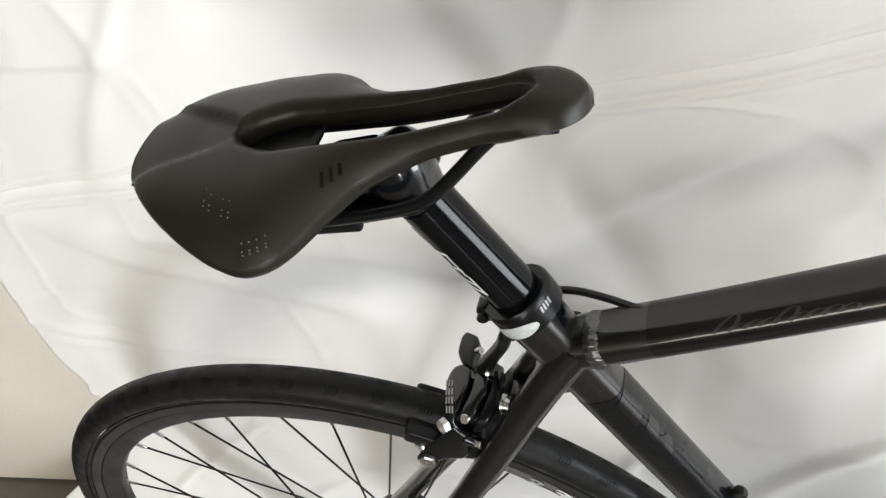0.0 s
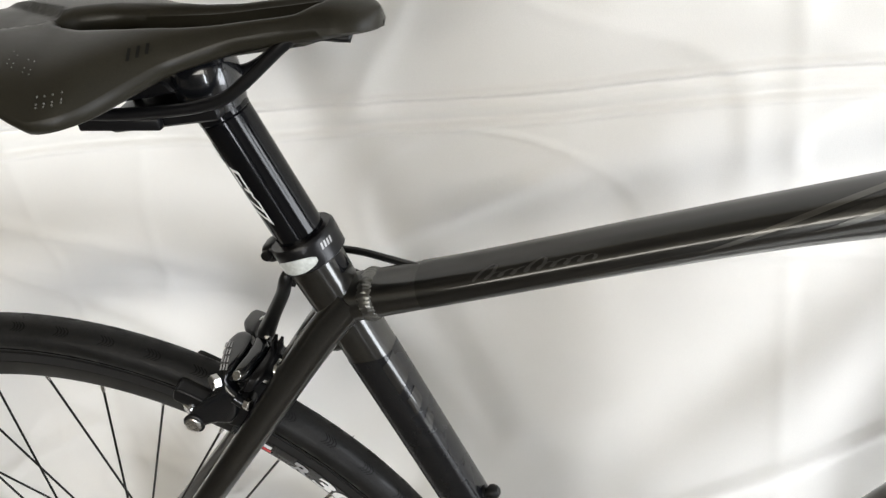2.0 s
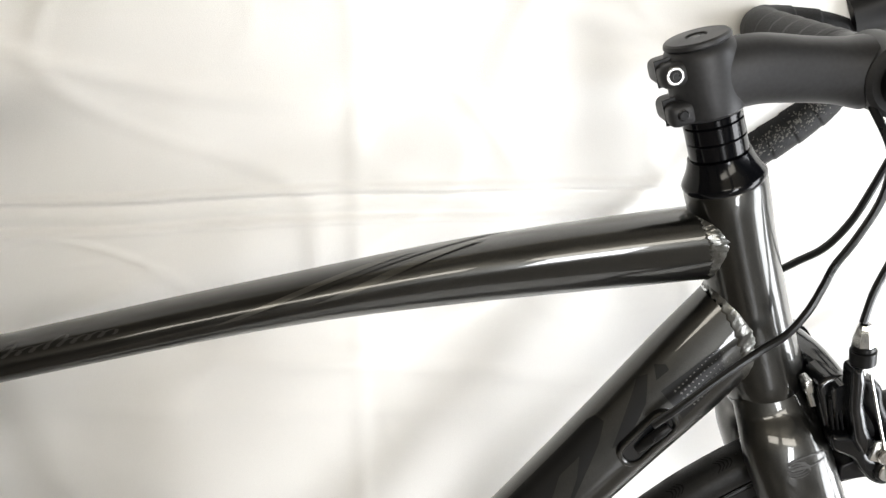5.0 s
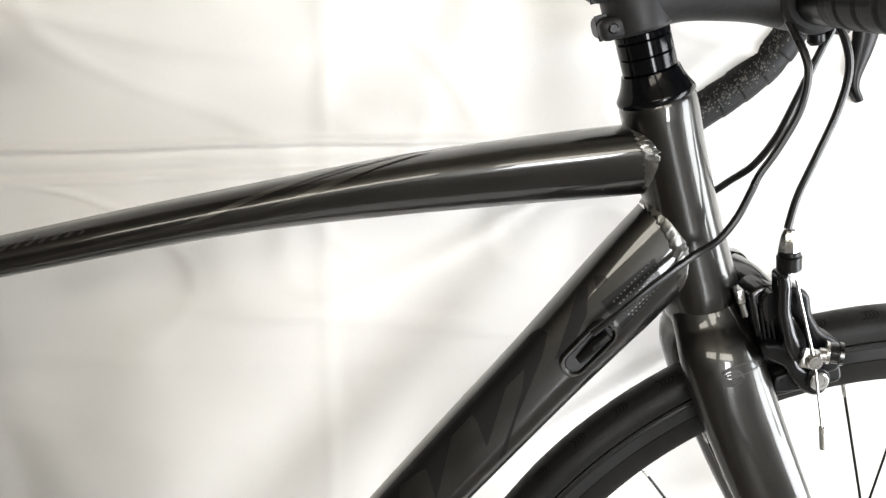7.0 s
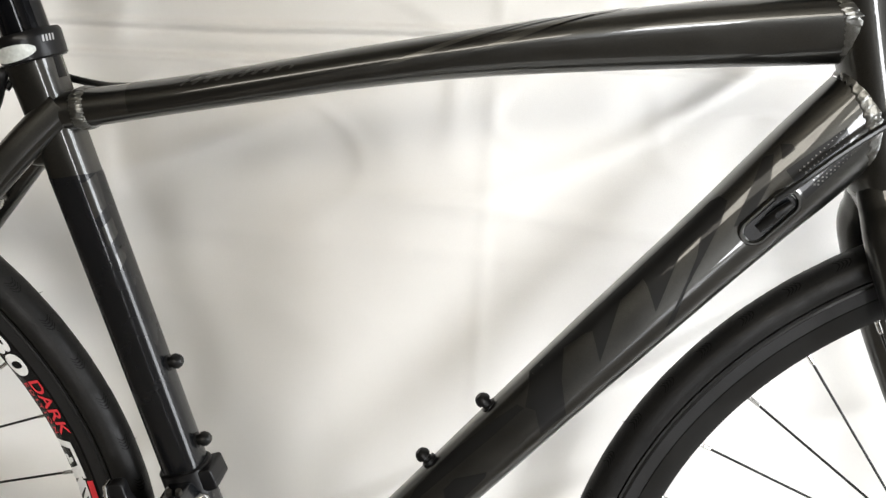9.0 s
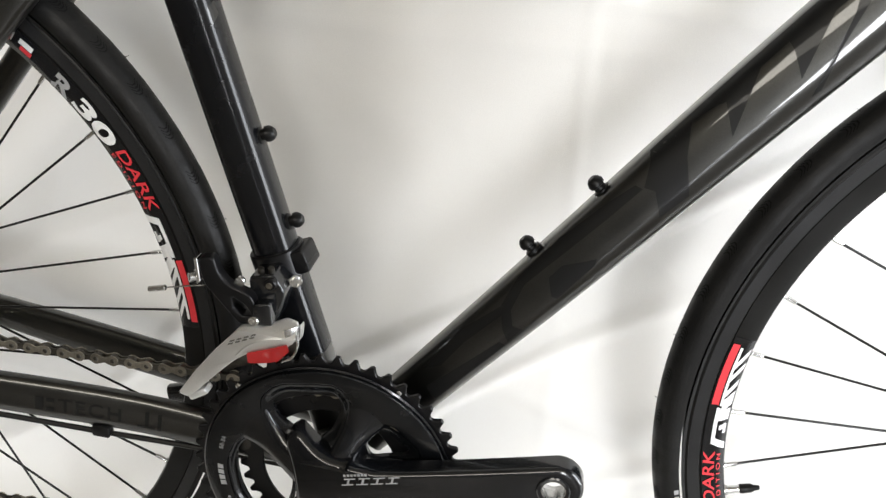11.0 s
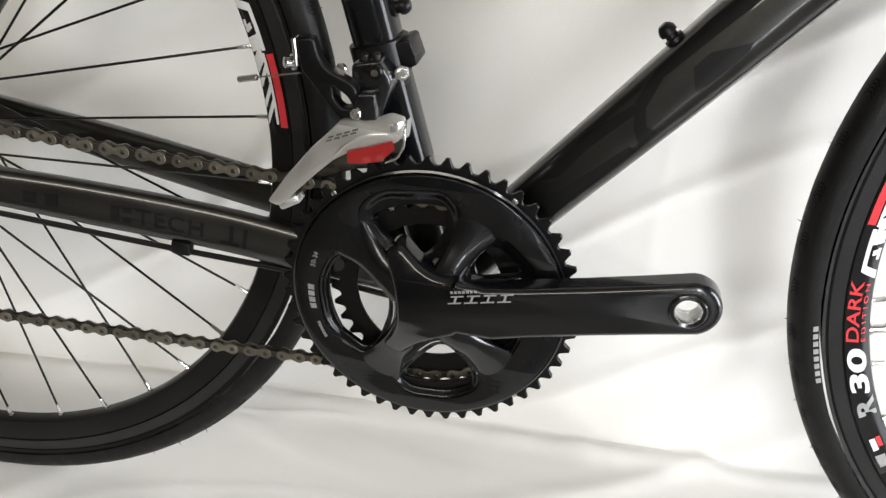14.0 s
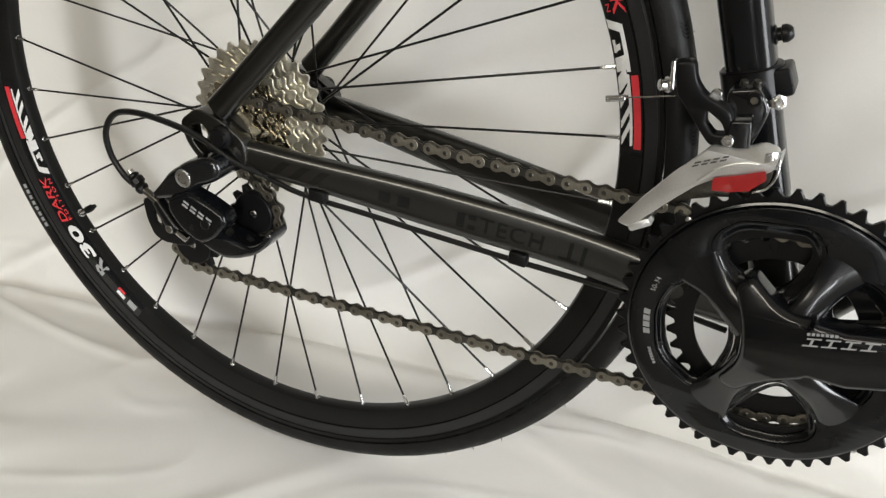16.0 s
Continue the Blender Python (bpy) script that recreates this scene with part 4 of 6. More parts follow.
    for i, u in enumerate(us[2:-14]):
        i += 2
        hw, sl = smooth_half[i] - 0.006, slot(u) + 0.002
        x = x_tail + length * u
        for y in (-hw, -(hw + sl) / 2, -sl, sl, (hw + sl) / 2, hw):
            bv.append((x, y, spine(u) - drop(u, abs(y) / (hw + 0.006)) - 0.0145))
    n = 6
    for i in range(len(bv) // n - 1):
        for k in range(n - 1):
            if k == 2 and slot(us[i + 2]) > 0.002 and us[i + 2] > 0.38:
                continue
            bf.append((i * n + k, i * n + k + 1, (i + 1) * n + k + 1, (i + 1) * n + k))
    base = mesh_object("saddle_base", bv, bf, PLASTIC, cover)
    so = base.modifiers.new("thickness", "SOLIDIFY")
    so.thickness = 0.003
    for side in (-1, 1):
        pts = [(-0.283, side * 0.034, 0.876), (-0.262, side * 0.028, 0.858), (-0.236, side * 0.0225, 0.8455), (-0.200, side * 0.022, 0.8435), (-0.164, side * 0.022, 0.8455), (-0.143, side * 0.0215, 0.852), (-0.112, side * 0.017, 0.8725), (-0.098, side * 0.014, 0.880)]
        part("saddle_rail", wire(pts, 0.0036, 12), SATIN, cover, "black steel saddle rail")
    # vent dots and small printed mark on the wing
    vents = Build()

    def on_cover(u, yf):
        i = min(range(len(us)), key=lambda q: abs(us[q] - u))
        k = max(0, min(cols, int(round(math.asin(min(1, yf)) / (math.pi / 2) * cols))))
        return verts[index[(i, -1, k)]] + Vector((0, -0.0003, 0.0006))

    for r in range(3):
        for c in range(4):
            p = on_cover(0.335 + 0.017 * c, 0.87 + 0.035 * r)
            vents.add(*turned(p, (0, -0.8, 0.6), [(0, 0.0006), (0.0003, 0.0005)], 8))
    for r in range(3):
        for c in range(4):
            p = on_cover(0.235 + 0.022 * c, 0.60 + 0.06 * r)
            vents.add(*turned(p, (0, -0.5, 0.8), [(0, 0.0004), (0.0002, 0.0003)], 8))
    vents.done("vent_dots", DECAL_GREY, cover, "small pale dots")
    mark = Build()
    for c in range(3):
        a, b = on_cover(0.482 + 0.014 * c, 0.64), on_cover(0.482 + 0.014 * c, 0.82)
        d = Vector((0.0010, 0, 0))
        mark.add([a - d, a + d, b + d, b - d], [(0, 1, 2, 3)])
    mark.done("saddle_mark", DECAL_DARK, cover, "small black printed mark")
    cover.location = (0, -0.006, 0)


saddle()

# ---- wheels ----
SPOKES, R_RIM = 36, 0.2871


def wheel(cx, name, rear):
    prof = [(0.2871, -0.0042), (0.2885, -0.0068), (0.2935, -0.0090), (0.3048, -0.0104), (0.3053, -0.0098), (0.3058, -0.0109), (0.3150, -0.0112), (0.3165, -0.0104), (0.3160, -0.0085), (0.3120, -0.0080)]
    prof = prof + [(r, -y) for r, y in prof[::-1]]
    rim = part(name, lathe(prof, cx, AXLE, 180), RIM, bike, "black deep-section wheel with black spokes")
    part("brake_track", lathe([(0.3062, -0.01135), (0.3062, -0.0090), (0.3146, -0.0090), (0.3146, -0.01165)], cx, AXLE, 180), TRACK, rim, "machined dark brake track")
    part("brake_track", lathe([(0.3062, 0.01135), (0.3062, 0.0090), (0.3146, 0.0090), (0.3146, 0.01165)], cx, AXLE, 180), TRACK, rim, "machined dark brake track")
    tp = []
    for k in range(28):
        a = -0.62 * math.pi / 1 + (2 * 0.62 * math.pi) * k / 27
        tp.append((0.3258 + 0.0139 * math.cos(a), 0.0143 * math.sin(a)))
    # a shallow shoulder groove on each side
    tp = [(r - 0.0004 * ridge(abs(y) - 0.0102, 0.0008), y) for r, y in tp]
    tyre = part("tyre", lathe(tp, cx, AXLE, 200), RUBBER, rim, "black road tyre with moulding hairs", 70)
    part("bead_line", lathe([(0.3165, -0.0112), (0.3165, -0.0095), (0.3190, -0.0112), (0.3190, -0.0127)], cx, AXLE, 160), RUBBER, tyre)
    hairs = Build()
    rng = random.Random(5 if rear else 9)
    for k in range(64):
        a = 2 * math.pi * (k + rng.random() * 0.5) / 64
        side = rng.choice((-1, 0, 1)) * 0.45
        d = Vector((math.cos(a) * math.cos(side), math.sin(side), math.sin(a) * math.cos(side)))
        b = Vector((cx, 0, AXLE)) + Vector((math.cos(a), 0, math.sin(a))) * 0.3256 + d * 0.0131
        hairs.add(*turned(b, d + Vector((rng.uniform(-0.4, 0.4), 0, rng.uniform(-0.4, 0.4))), [(0, 0.00045), (rng.uniform(0.0015, 0.004), 0.0002)], 5))
    tagged(hairs.done("tyre_hair", RUBBER, tyre), kind="stuff")
    # chevron cuts on the tread
    cuts = Build()
    for k in range(60):
        a0 = 2 * math.pi * k / 60
        for side in (-1, 1):
            for j in range(4):
                pts = []
                for q in range(4):
                    aa = a0 + (0.0078 * j) + 0.014 * abs(q - 1.5) / 1.5
                    sy = side * (0.30 + 0.17 * q)
                    r, y = 0.3258 + 0.0140 * math.cos(sy), 0.0144 * math.sin(sy)
                    pts += [(cx + r * math.cos(aa), y, AXLE + r * math.sin(aa)), (cx + r * math.cos(aa + 0.0032), y, AXLE + r * math.sin(aa + 0.0032))]
                cuts.add(pts, [(2 * q, 2 * q + 1, 2 * q + 3, 2 * q + 2) for q in range(3)])
    tagged(cuts.done("tread_cut", TREAD, tyre), kind="stuff")
    # hub
    w = 0.062 if rear else 0.046
    hub = [(-w, 0.006), (-w + 0.004, 0.0085), (-0.036, 0.0120), (-0.034, 0.0215), (-0.031, 0.0215), (-0.028, 0.0135), (0, 0.0115), (0.028, 0.0135), (0.031, 0.0215), (0.034, 0.0215), (0.036, 0.0120), (w - 0.004, 0.0085), (w, 0.006)]
    if rear:
        hub = [(y if y > -0.02 else y * 0.62, r) for y, r in hub]
    part("hub", turned((cx, 0, AXLE), (0, 1, 0), hub, 32), SATIN, rim, "black alloy hub")
    # spokes, crossed over at the hub, and their nipples
    first = 6.0 if rear else 160.0
    spoke_v, spoke_f = rod((0, 0, 0), (0, 0, 1), 0.00098, 8)
    sm = mesh_object("spoke", spoke_v, spoke_f, SPOKE, rim)
    nv, nf = turned((0, 0, 0), (0, 0, 1), [(0, 0.0022), (0.0028, 0.0022), (0.0034, 0.0016), (0.0105, 0.0016), (0.0120, 0.0012)], 8)
    nm = mesh_object("nipple", nv, nf, SILVER, rim)
    for k in range(SPOKES):
        a = radians(first + 10 * k)
        side = -1 if k % 2 == (1 if rear else 0) else 1
        lead = (1 if k % 4 in ((1, 2) if rear else (0, 1)) else -1) * radians(70)
        hy = side * (0.0325 if not rear or side > 0 else 0.0205)
        p1 = Vector((cx + (R_RIM + 0.001) * math.cos(a), side * 0.0006, AXLE + (R_RIM + 0.001) * math.sin(a)))
        p0 = Vector((cx + 0.0195 * math.cos(a + lead), hy, AXLE + 0.0195 * math.sin(a + lead)))
        d = p0 - p1
        rot = d.to_track_quat("Z", "Y").to_matrix().to_4x4()
        m = Matrix.Translation(p1) @ rot
        if k:
            piece("spoke", sm.data, m @ Matrix.Diagonal((1, 1, d.length, 1)), rim)
            piece("nipple", nm.data, m, rim)
        else:
            sm.matrix_basis, nm.matrix_basis = m @ Matrix.Diagonal((1, 1, d.length, 1)), m
    # valve
    av = radians(-148.0 if rear else -165.5)
    vd = Vector((-math.cos(av), 0, -math.sin(av)))
    vb = Vector((cx, 0, AXLE)) - vd * 0.2880
    part("valve", turned(vb, vd, [(0, 0.0040), (0.0030, 0.0040), (0.0031, 0.0030), (0.0120, 0.0030), (0.0122, 0.0026)], 14), SILVER, rim, "brass valve stem")
    part("valve_cap", turned(vb + vd * 0.0120, vd, [(0, 0.0034), (0.0015, 0.0037), (0.0085, 0.0035), (0.0110, 0.0022), (0.0140, 0.0020), (0.0150, 0.0012)], 14), PLASTIC, rim, "black valve cap")

    # printing on the rim's side: u runs along the rim, v towards the axle
    lift = [0.0]

    def on_rim(deg, r0):
        def place(u, v):
            r = r0 + v
            a = radians(deg) + u / r0
            y = float(np.interp(r, [0.2871, 0.2885, 0.2935, 0.3048], [-0.0042, -0.0068, -0.0090, -0.0104])) - 0.0004 - lift[0]
            return Vector((cx + r * math.cos(a), y, AXLE + r * math.sin(a)))
        return place

    def strip(deg0, deg1, r0, r1, mat, name, label="", lean=0.0):
        n, m = 20, 6
        vs = []
        for i in range(n + 1):
            for k in range(m + 1):
                r = r0 + (r1 - r0) * k / m
                dg = deg0 + (deg1 - deg0) * i / n + lean * k / m
                vs.append(on_rim(dg, r)(0, 0))
        part(name, (vs, [(i * (m + 1) + k, i * (m + 1) + k + 1, (i + 1) * (m + 1) + k + 1, (i + 1) * (m + 1) + k) for i in range(n) for k in range(m)]), mat, rim, label)

    def fitted(body, deg0, deg1, r0, r1, shear=0.0, bold=0.05):
        """Letters stretched to fill the arc from deg0 back to deg1, their tops outwards."""
        vs, fs = lettering(body, 0.01, lambda u, v: (u, v), shear=shear, bold=bold)
        us, ws = [p[0] for p in vs], [p[1] for p in vs]
        out = []
        for u, w in vs:
            dg = deg0 + (deg1 - deg0) * (u - min(us)) / (max(us) - min(us))
            out.append(on_rim(dg, r0 + (r1 - r0) * (w - min(ws)) / (max(ws) - min(ws)))(0, 0))
        return out, fs

    for base in ([5.2, 185.2] if rear else [168.2]):
        # a glossy label: a red bar beside white angular strokes, then the words
        strip(base - 1.0, base + 49.5, 0.2884, 0.3042, GLOSS, "rim_label", "glossy black label on the rim")
        lift[0] = 0.0005
        strip(base, base + 9.8, 0.2984, 0.3036, RED, "red_bar", "red bar")
        for d0, d1, r0, r1, lean in ((0.4, 10.0, 0.2955, 0.2974, 0.0), (0.3, 1.5, 0.2893, 0.2958, 2.6), (2.6, 3.7, 0.2890, 0.2958, 2.4), (5.4, 6.5, 0.2890, 0.2958, 2.2), (7.4, 9.6, 0.2890, 0.2958, 1.6), (10.3, 12.2, 0.2890, 0.2976, 0.4), (10.3, 16.4, 0.2962, 0.2990, 0.0), (12.9, 14.6, 0.2895, 0.2915, 0.0), (13.0, 13.8, 0.2905, 0.2945, 0.3), (16.2, 17.4, 0.2888, 0.2978, -0.9)):
            strip(base + d0, base + d1, r0, r1, WHITE, "white_stroke", "white angular stroke", lean)
        part("rim_word", fitted("DARK", base + 27.0, base + 17.6, 0.2952, 0.3036, 0.15, 0.022), RED, rim, "red word on the rim")
        part("rim_word", fitted("E D I T I O N", base + 27.0, base + 18.2, 0.2908, 0.2938, 0.0, 0.02), RED, rim, "small red word on the rim")
        part("rim_number", fitted("30", base + 35.5, base + 27.9, 0.2905, 0.3032, 0.1), WHITE, rim, "white number on the rim")
        part("rim_letter", fitted("R", base + 39.2, base + 36.0, 0.2895, 0.3020), GREY_PRINT, rim, "grey letter on the rim")
        strip(base + 43.2, base + 45.3, 0.2968, 0.3008, WHITE, "rim_label", "small white label")
        strip(base + 43.0, base + 44.8, 0.2930, 0.2962, RED, "rim_label", "small red label")
        strip(base + 46.2, base + 48.3, 0.2945, 0.3015, GREY_PRINT, "rim_label", "small grey label")
        lift[0] = 0.0
    # pale bars for the maker's mark on the tyre
    b0 = -157.0 if rear else -168.0
    mk_b = Build()
    for i in range(8):
        dg = b0 + (1.08 * i if not rear else 1.08 * i)
        vs = []
        for r in (0.3215, 0.3232, 0.3249):
            y = -0.0143 * math.sin(math.acos(max(-1, min(1, (r - 0.3258) / 0.0139)))) - 0.0004
            for dd in (0, 0.72):
                aa = radians(dg + dd)
                vs.append((cx + r * math.cos(aa), y, AXLE + r * math.sin(aa)))
        mk_b.add(vs, [(0, 1, 3, 2), (2, 3, 5, 4)])
    mk_b.done("tyre_mark", GREY_PRINT, tyre, "pale bars printed on the sidewall")
    return rim


rear_wheel = wheel(REAR, "rear_wheel", True)
front_wheel = wheel(FRONT, "front_wheel", False)

# ---- fork ----
crown = [(HEAD_B.x, 0, HEAD_B.z + 0.0005, 0.0247, 0.0247), (0.4252, 0, 0.6765, 0.0240, 0.0242), (0.4290, 0, 0.660, 0.0170, 0.0180), (0.4330, 0, 0.643, 0.0120, 0.0150)]
fork = part("fork", sweep(crown, 36, 2.4, ref=(0, 1, 0)), PAINT, bike, "dark grey fork with broad shaped blades")
for side in (-1, 1):
    leg = [(0.4240, side * 0.0085, 0.6805, 0.0160, 0.0238), (0.4275, side * 0.0145, 0.667, 0.0160, 0.0246), (0.4322, side * 0.0262, 0.647, 0.0166, 0.0260), (0.4480, side * 0.0330, 0.607, 0.0138, 0.0250), (0.4705, side * 0.0380, 0.557, 0.0108, 0.0235), (0.5050, side * 0.0420, 0.486, 0.0095, 0.0200), (0.5420, side * 0.0465, 0.410, 0.0085, 0.0150), (0.5735, side * 0.0500, 0.345, 0.0065, 0.0105)]
    blade = part("fork_blade", sweep(leg, 48, 2.0), PAINT, fork, "shaped fork blade in dark grey paint")
    part("fork_tip", plate([rounded([(0.562, 0.352), (0.578, 0.352), (0.586, 0.335), (0.572, 0.328)], 0.004)], side * 0.046, side * 0.054, 0.001), PAINT, fork)
    part("axle_nut", turned((FRONT, side * 0.0545, AXLE), (0, side, 0), [(0, 0.0085), (0.004, 0.0085), (0.007, 0.0065)], 18), SATIN, fork)
    if side < 0:
        SKIN_LEG = Skin(leg, 2.0)
part("fork_mark", ribbon(SKIN_LEG, 0.040, 0.046, 180, 14, 4, 0.0004), DIM_PRINT, fork, "dim grey script mark")

# ---- headset, stem and handlebar ----
def head_at(d):
    return HEAD_A - head_axis * d


headset = part("headset_cover", turned(HEAD_A, -head_axis, [(-0.001, 0.0225), (0.0008, 0.0238), (0.0030, 0.0240), (0.0045, 0.0234), (0.0080, 0.0212), (0.0120, 0.0194), (0.0160, 0.0182), (0.0176, 0.0178), (0.0180, 0.0160)], 48), POST_BLACK, bike, "glossy black headset cover")
for d0, d1 in ((0.0183, 0.0275), (0.0279, 0.0372), (0.0376, 0.0420)):
    part("spacer", turned(head_at(d0), -head_axis, [(0, 0.0160), (0.0005, 0.0166), (d1 - d0 - 0.0005, 0.0166), (d1 - d0, 0.0160)], 40), POST_BLACK, bike, "glossy black headset spacer")
stem = part("stem", turned(head_at(0.0422), -head_axis, [(0, 0.0175), (0.002, 0.0198), (0.006, 0.0202), (0.034, 0.0200), (0.038, 0.0185), (0.0395, 0.0165)], 40), STEM_GREY, bike, "dark grey satin alloy stem")
up = -head_axis
st_c = head_at(0.0620)
BAR = Vector((0.4665, 0, 0.8735))
part("stem_body", sweep([(st_c.x + 0.004, 0, st_c.z, 0.0185, 0.0192), (st_c.x + 0.028, 0, 0.8766, 0.0180, 0.0188), (st_c.x + 0.055, 0, 0.8760, 0.0172, 0.0178), (0.436, 0, 0.8752, 0.0178, 0.0180), (0.450, 0, 0.8745, 0.0205, 0.0200)], 36, 2.5, ref=(0, 1, 0)), STEM_GREY, stem)
part("bar_clamp", turned((BAR.x - 0.002, -0.022, BAR.z), (0, 1, 0), [(0, 0.0185), (0.002, 0.0212), (0.042, 0.0212), (0.044, 0.0185)], 40), STEM_GREY, stem)
part("face_plate", block((0.010, 0.040, 0.044), pose(BAR.x + 0.0195, 0, BAR.z, 0, 8, 0), 0.004, 3), STEM_GREY, stem)
part("clamp_boss", turned((BAR.x + 0.003, -0.014, BAR.z - 0.0215), (0.2, 0, -1), [(0, 0.0055), (0.004, 0.0055), (0.006, 0.004)], 16), SATIN, stem)
for dz, sz in ((0.0092, 0.0145), (-0.0128, 0.0145)):
    c = st_c + up * dz
    ear = part("clamp_ear", block((0.017, 0.031, sz - 0.001), Matrix.Translation(c + Vector((-0.0172, 0, -0.0050))) @ pose(0, 0, 0, 0, -17, 0), 0.0045, 3), STEM_GREY, stem)
    part("stem_bolt", socket_bolt(c + Vector((-0.0185, -0.0150, -0.0050)), (0, -1, 0), 0.0034 if dz > 0 else 0.0026, 0.0022), SATIN, stem, "black socket bolt")
    part("bolt_washer", turned(c + Vector((-0.0185, -0.0152, -0.0050)), (0, -1, 0), [(0, 0.0050), (0.0008, 0.0050), (0.0011, 0.0046), (0.0011, 0.0036)] if dz > 0 else [(0, 0.0032), (0.0006, 0.0032), (0.0009, 0.0026)], 24), SILVER if dz > 0 else SATIN, stem, "bright steel washer" if dz > 0 else "")
    part("clamp_slit", block((0.0092, 0.0016, sz + 0.0006), Matrix.Translation(c + Vector((-0.0215, -0.0052, -0.0050))) @ pose(0, 0, 0, 0, -17, 0), 0.0003, 1), PLASTIC, stem)
part("cap_seam", turned(head_at(0.0806), up, [(0, 0.0170), (0.0022, 0.0172)], 40), PLASTIC, stem)
cap = part("top_cap", turned(head_at(0.0818), up, [(0, 0.0178), (0.0008, 0.0184), (0.0026, 0.0180), (0.0036, 0.0168), (0.0040, 0.0060), (0.0022, 0.0052)], 40), STEM_GREY, stem, "grey alloy top cap")
part("cap_bolt", socket_bolt(head_at(0.0836), up, 0.0048, 0.0016), SATIN, cap)

bar = part("handlebar", sweep([(BAR.x, -0.048, BAR.z, 0.0159, 0.0159), (BAR.x, 0, BAR.z, 0.0159, 0.0159), (BAR.x, 0.048, BAR.z, 0.0159, 0.0159)], 32, ref=(0, 0, 1)), SATIN, bike, "black drop handlebar wound with black tape")
for side in (-1, 1):
    bend = [(0.4665, side * 0.046, 0.8735, 0.0158, 0.0158), (0.4665, side * 0.062, 0.8735, 0.0155, 0.0158), (0.4665, side * 0.13, 0.8735, 0.0152, 0.0155), (0.4680, side * 0.180, 0.8735, 0.0150, 0.0150), (0.4860, side * 0.196, 0.8730, 0.0150, 0.0150), (0.5250, side * 0.1985, 0.8690, 0.0150, 0.0150), (0.5560, side * 0.1990, 0.8560, 0.0154, 0.0154), (0.5500, side * 0.2000, 0.8420, 0.0156, 0.0156), (0.5330, side * 0.2010, 0.8150, 0.0158, 0.0158), (0.5050, side * 0.2020, 0.7900, 0.0158, 0.0158), (0.4750, side * 0.2030, 0.7695, 0.0156, 0.0156), (0.4520, side * 0.2030, 0.7555, 0.0154, 0.0154)]
    rows = smooth_line(bend, 40)
    dist = np.r_[0, np.cumsum(np.linalg.norm(np.diff(rows[:, :3], axis=0), axis=1))]
    # overlapping turns of tape
    for i in range(len(rows)):
        turn = (dist[i] / 0.021) % 1.0
        rows[i, 3:] *= 0.985 + 0.055 * turn if dist[i] > 0.012 else 1.0
    part("bar_tape", sweep(rows, 28, steps=0, ref=(0.13, 0.31, 0.94)), TAPE, bar, "black padded bar tape in overlapping turns", 50)
    part("bar_plug", turned((0.4520, side * 0.2030, 0.7555), (-0.83, 0, -0.56), [(0, 0.0150), (0.003, 0.0148), (0.005, 0.012)], 24), PLASTIC, bar)
    # worn print along the lower run
    wp = Build()
    SK = Skin(bend, ref=(0.13, 0.31, 0.94))
    rng = random.Random(3)
    mid = SK.along[-1] - 0.06
    face = max(range(0, 360, 5), key=lambda a: -(SK.at(mid, a, 0.001) - SK.at(mid, a, 0.0))[1])
    for i in range(420):
        s, a0 = SK.along[-1] - rng.uniform(0.004, 0.125), face + rng.gauss(18, 16)
        e, g = rng.uniform(0.0004, 0.0018), rng.uniform(1.5, 5)
        wp.add(*SK.patch([(s, a0), (s + e, a0 + rng.uniform(-2, 2)), (s + e * rng.uniform(0.6, 1.3), a0 + g), (s, a0 + g)], 1, 0.0011))
    if side > 0:
        tagged(wp.done("tape_print", TAPE_PRINT, bar, "worn grey print on the tape"), kind="stuff")
    lever = part("brake_lever", sweep([(0.540, side * 0.1985, 0.878, 0.016, 0.017), (0.575, side * 0.1985, 0.890, 0.0165, 0.019), (0.600, side * 0.1985, 0.905, 0.0155, 0.018), (0.612, side * 0.1985, 0.925, 0.012, 0.012)], 24, 2.4), PLASTIC, bar, "black rubber brake hood")
    part("lever_blade", sweep([(0.606, side * 0.1985, 0.900, 0.010, 0.012), (0.612, side * 0.197, 0.868, 0.0095, 0.013), (0.609, side * 0.195, 0.832, 0.008, 0.011), (0.604, side * 0.192, 0.799, 0.0065, 0.0055), (0.611, side * 0.190, 0.783, 0.005, 0.0035)], 18, 2.3), SATIN, lever, "black lever blade")

# ---- cables ----
def housing(points, r=0.0024, name="cable_housing"):
    return part(name, wire(points, r, 10, 10), CABLE, bike, "black cable housing")


housing([(0.466, -0.034, 0.868), (0.4770, -0.036, 0.849), (0.4810, -0.036, 0.832), (0.4770, -0.037, 0.810), (0.4670, -0.039, 0.783), (0.4590, -0.040, 0.761), (0.4550, -0.0415, 0.742)])
housing([(0.450, -0.018, 0.860), (0.4590, -0.026, 0.841), (0.4610, -0.029, 0.828), (0.4580, -0.030, 0.809), (0.4480, -0.030, 0.787), (0.4390, -0.030, 0.772), (0.4340, -0.031, 0.760), (0.4270, -0.032, 0.745), (0.4160, -0.034, 0.732), (0.4010, -0.036, 0.723), (0.3790, -0.0355, 0.705), (0.3590, -0.034, 0.686), (0.3450, -0.031, 0.672)])
housing([(0.484, -0.018, 0.872), (0.4730, -0.016, 0.844), (0.4620, -0.012, 0.809), (0.4555, -0.008, 0.789), (0.4465, -0.001, 0.771), (0.4350, 0.010, 0.757), (0.4210, 0.024, 0.738), (0.405, 0.034, 0.708), (0.378, 0.034, 0.676), (0.352, 0.026, 0.652)])
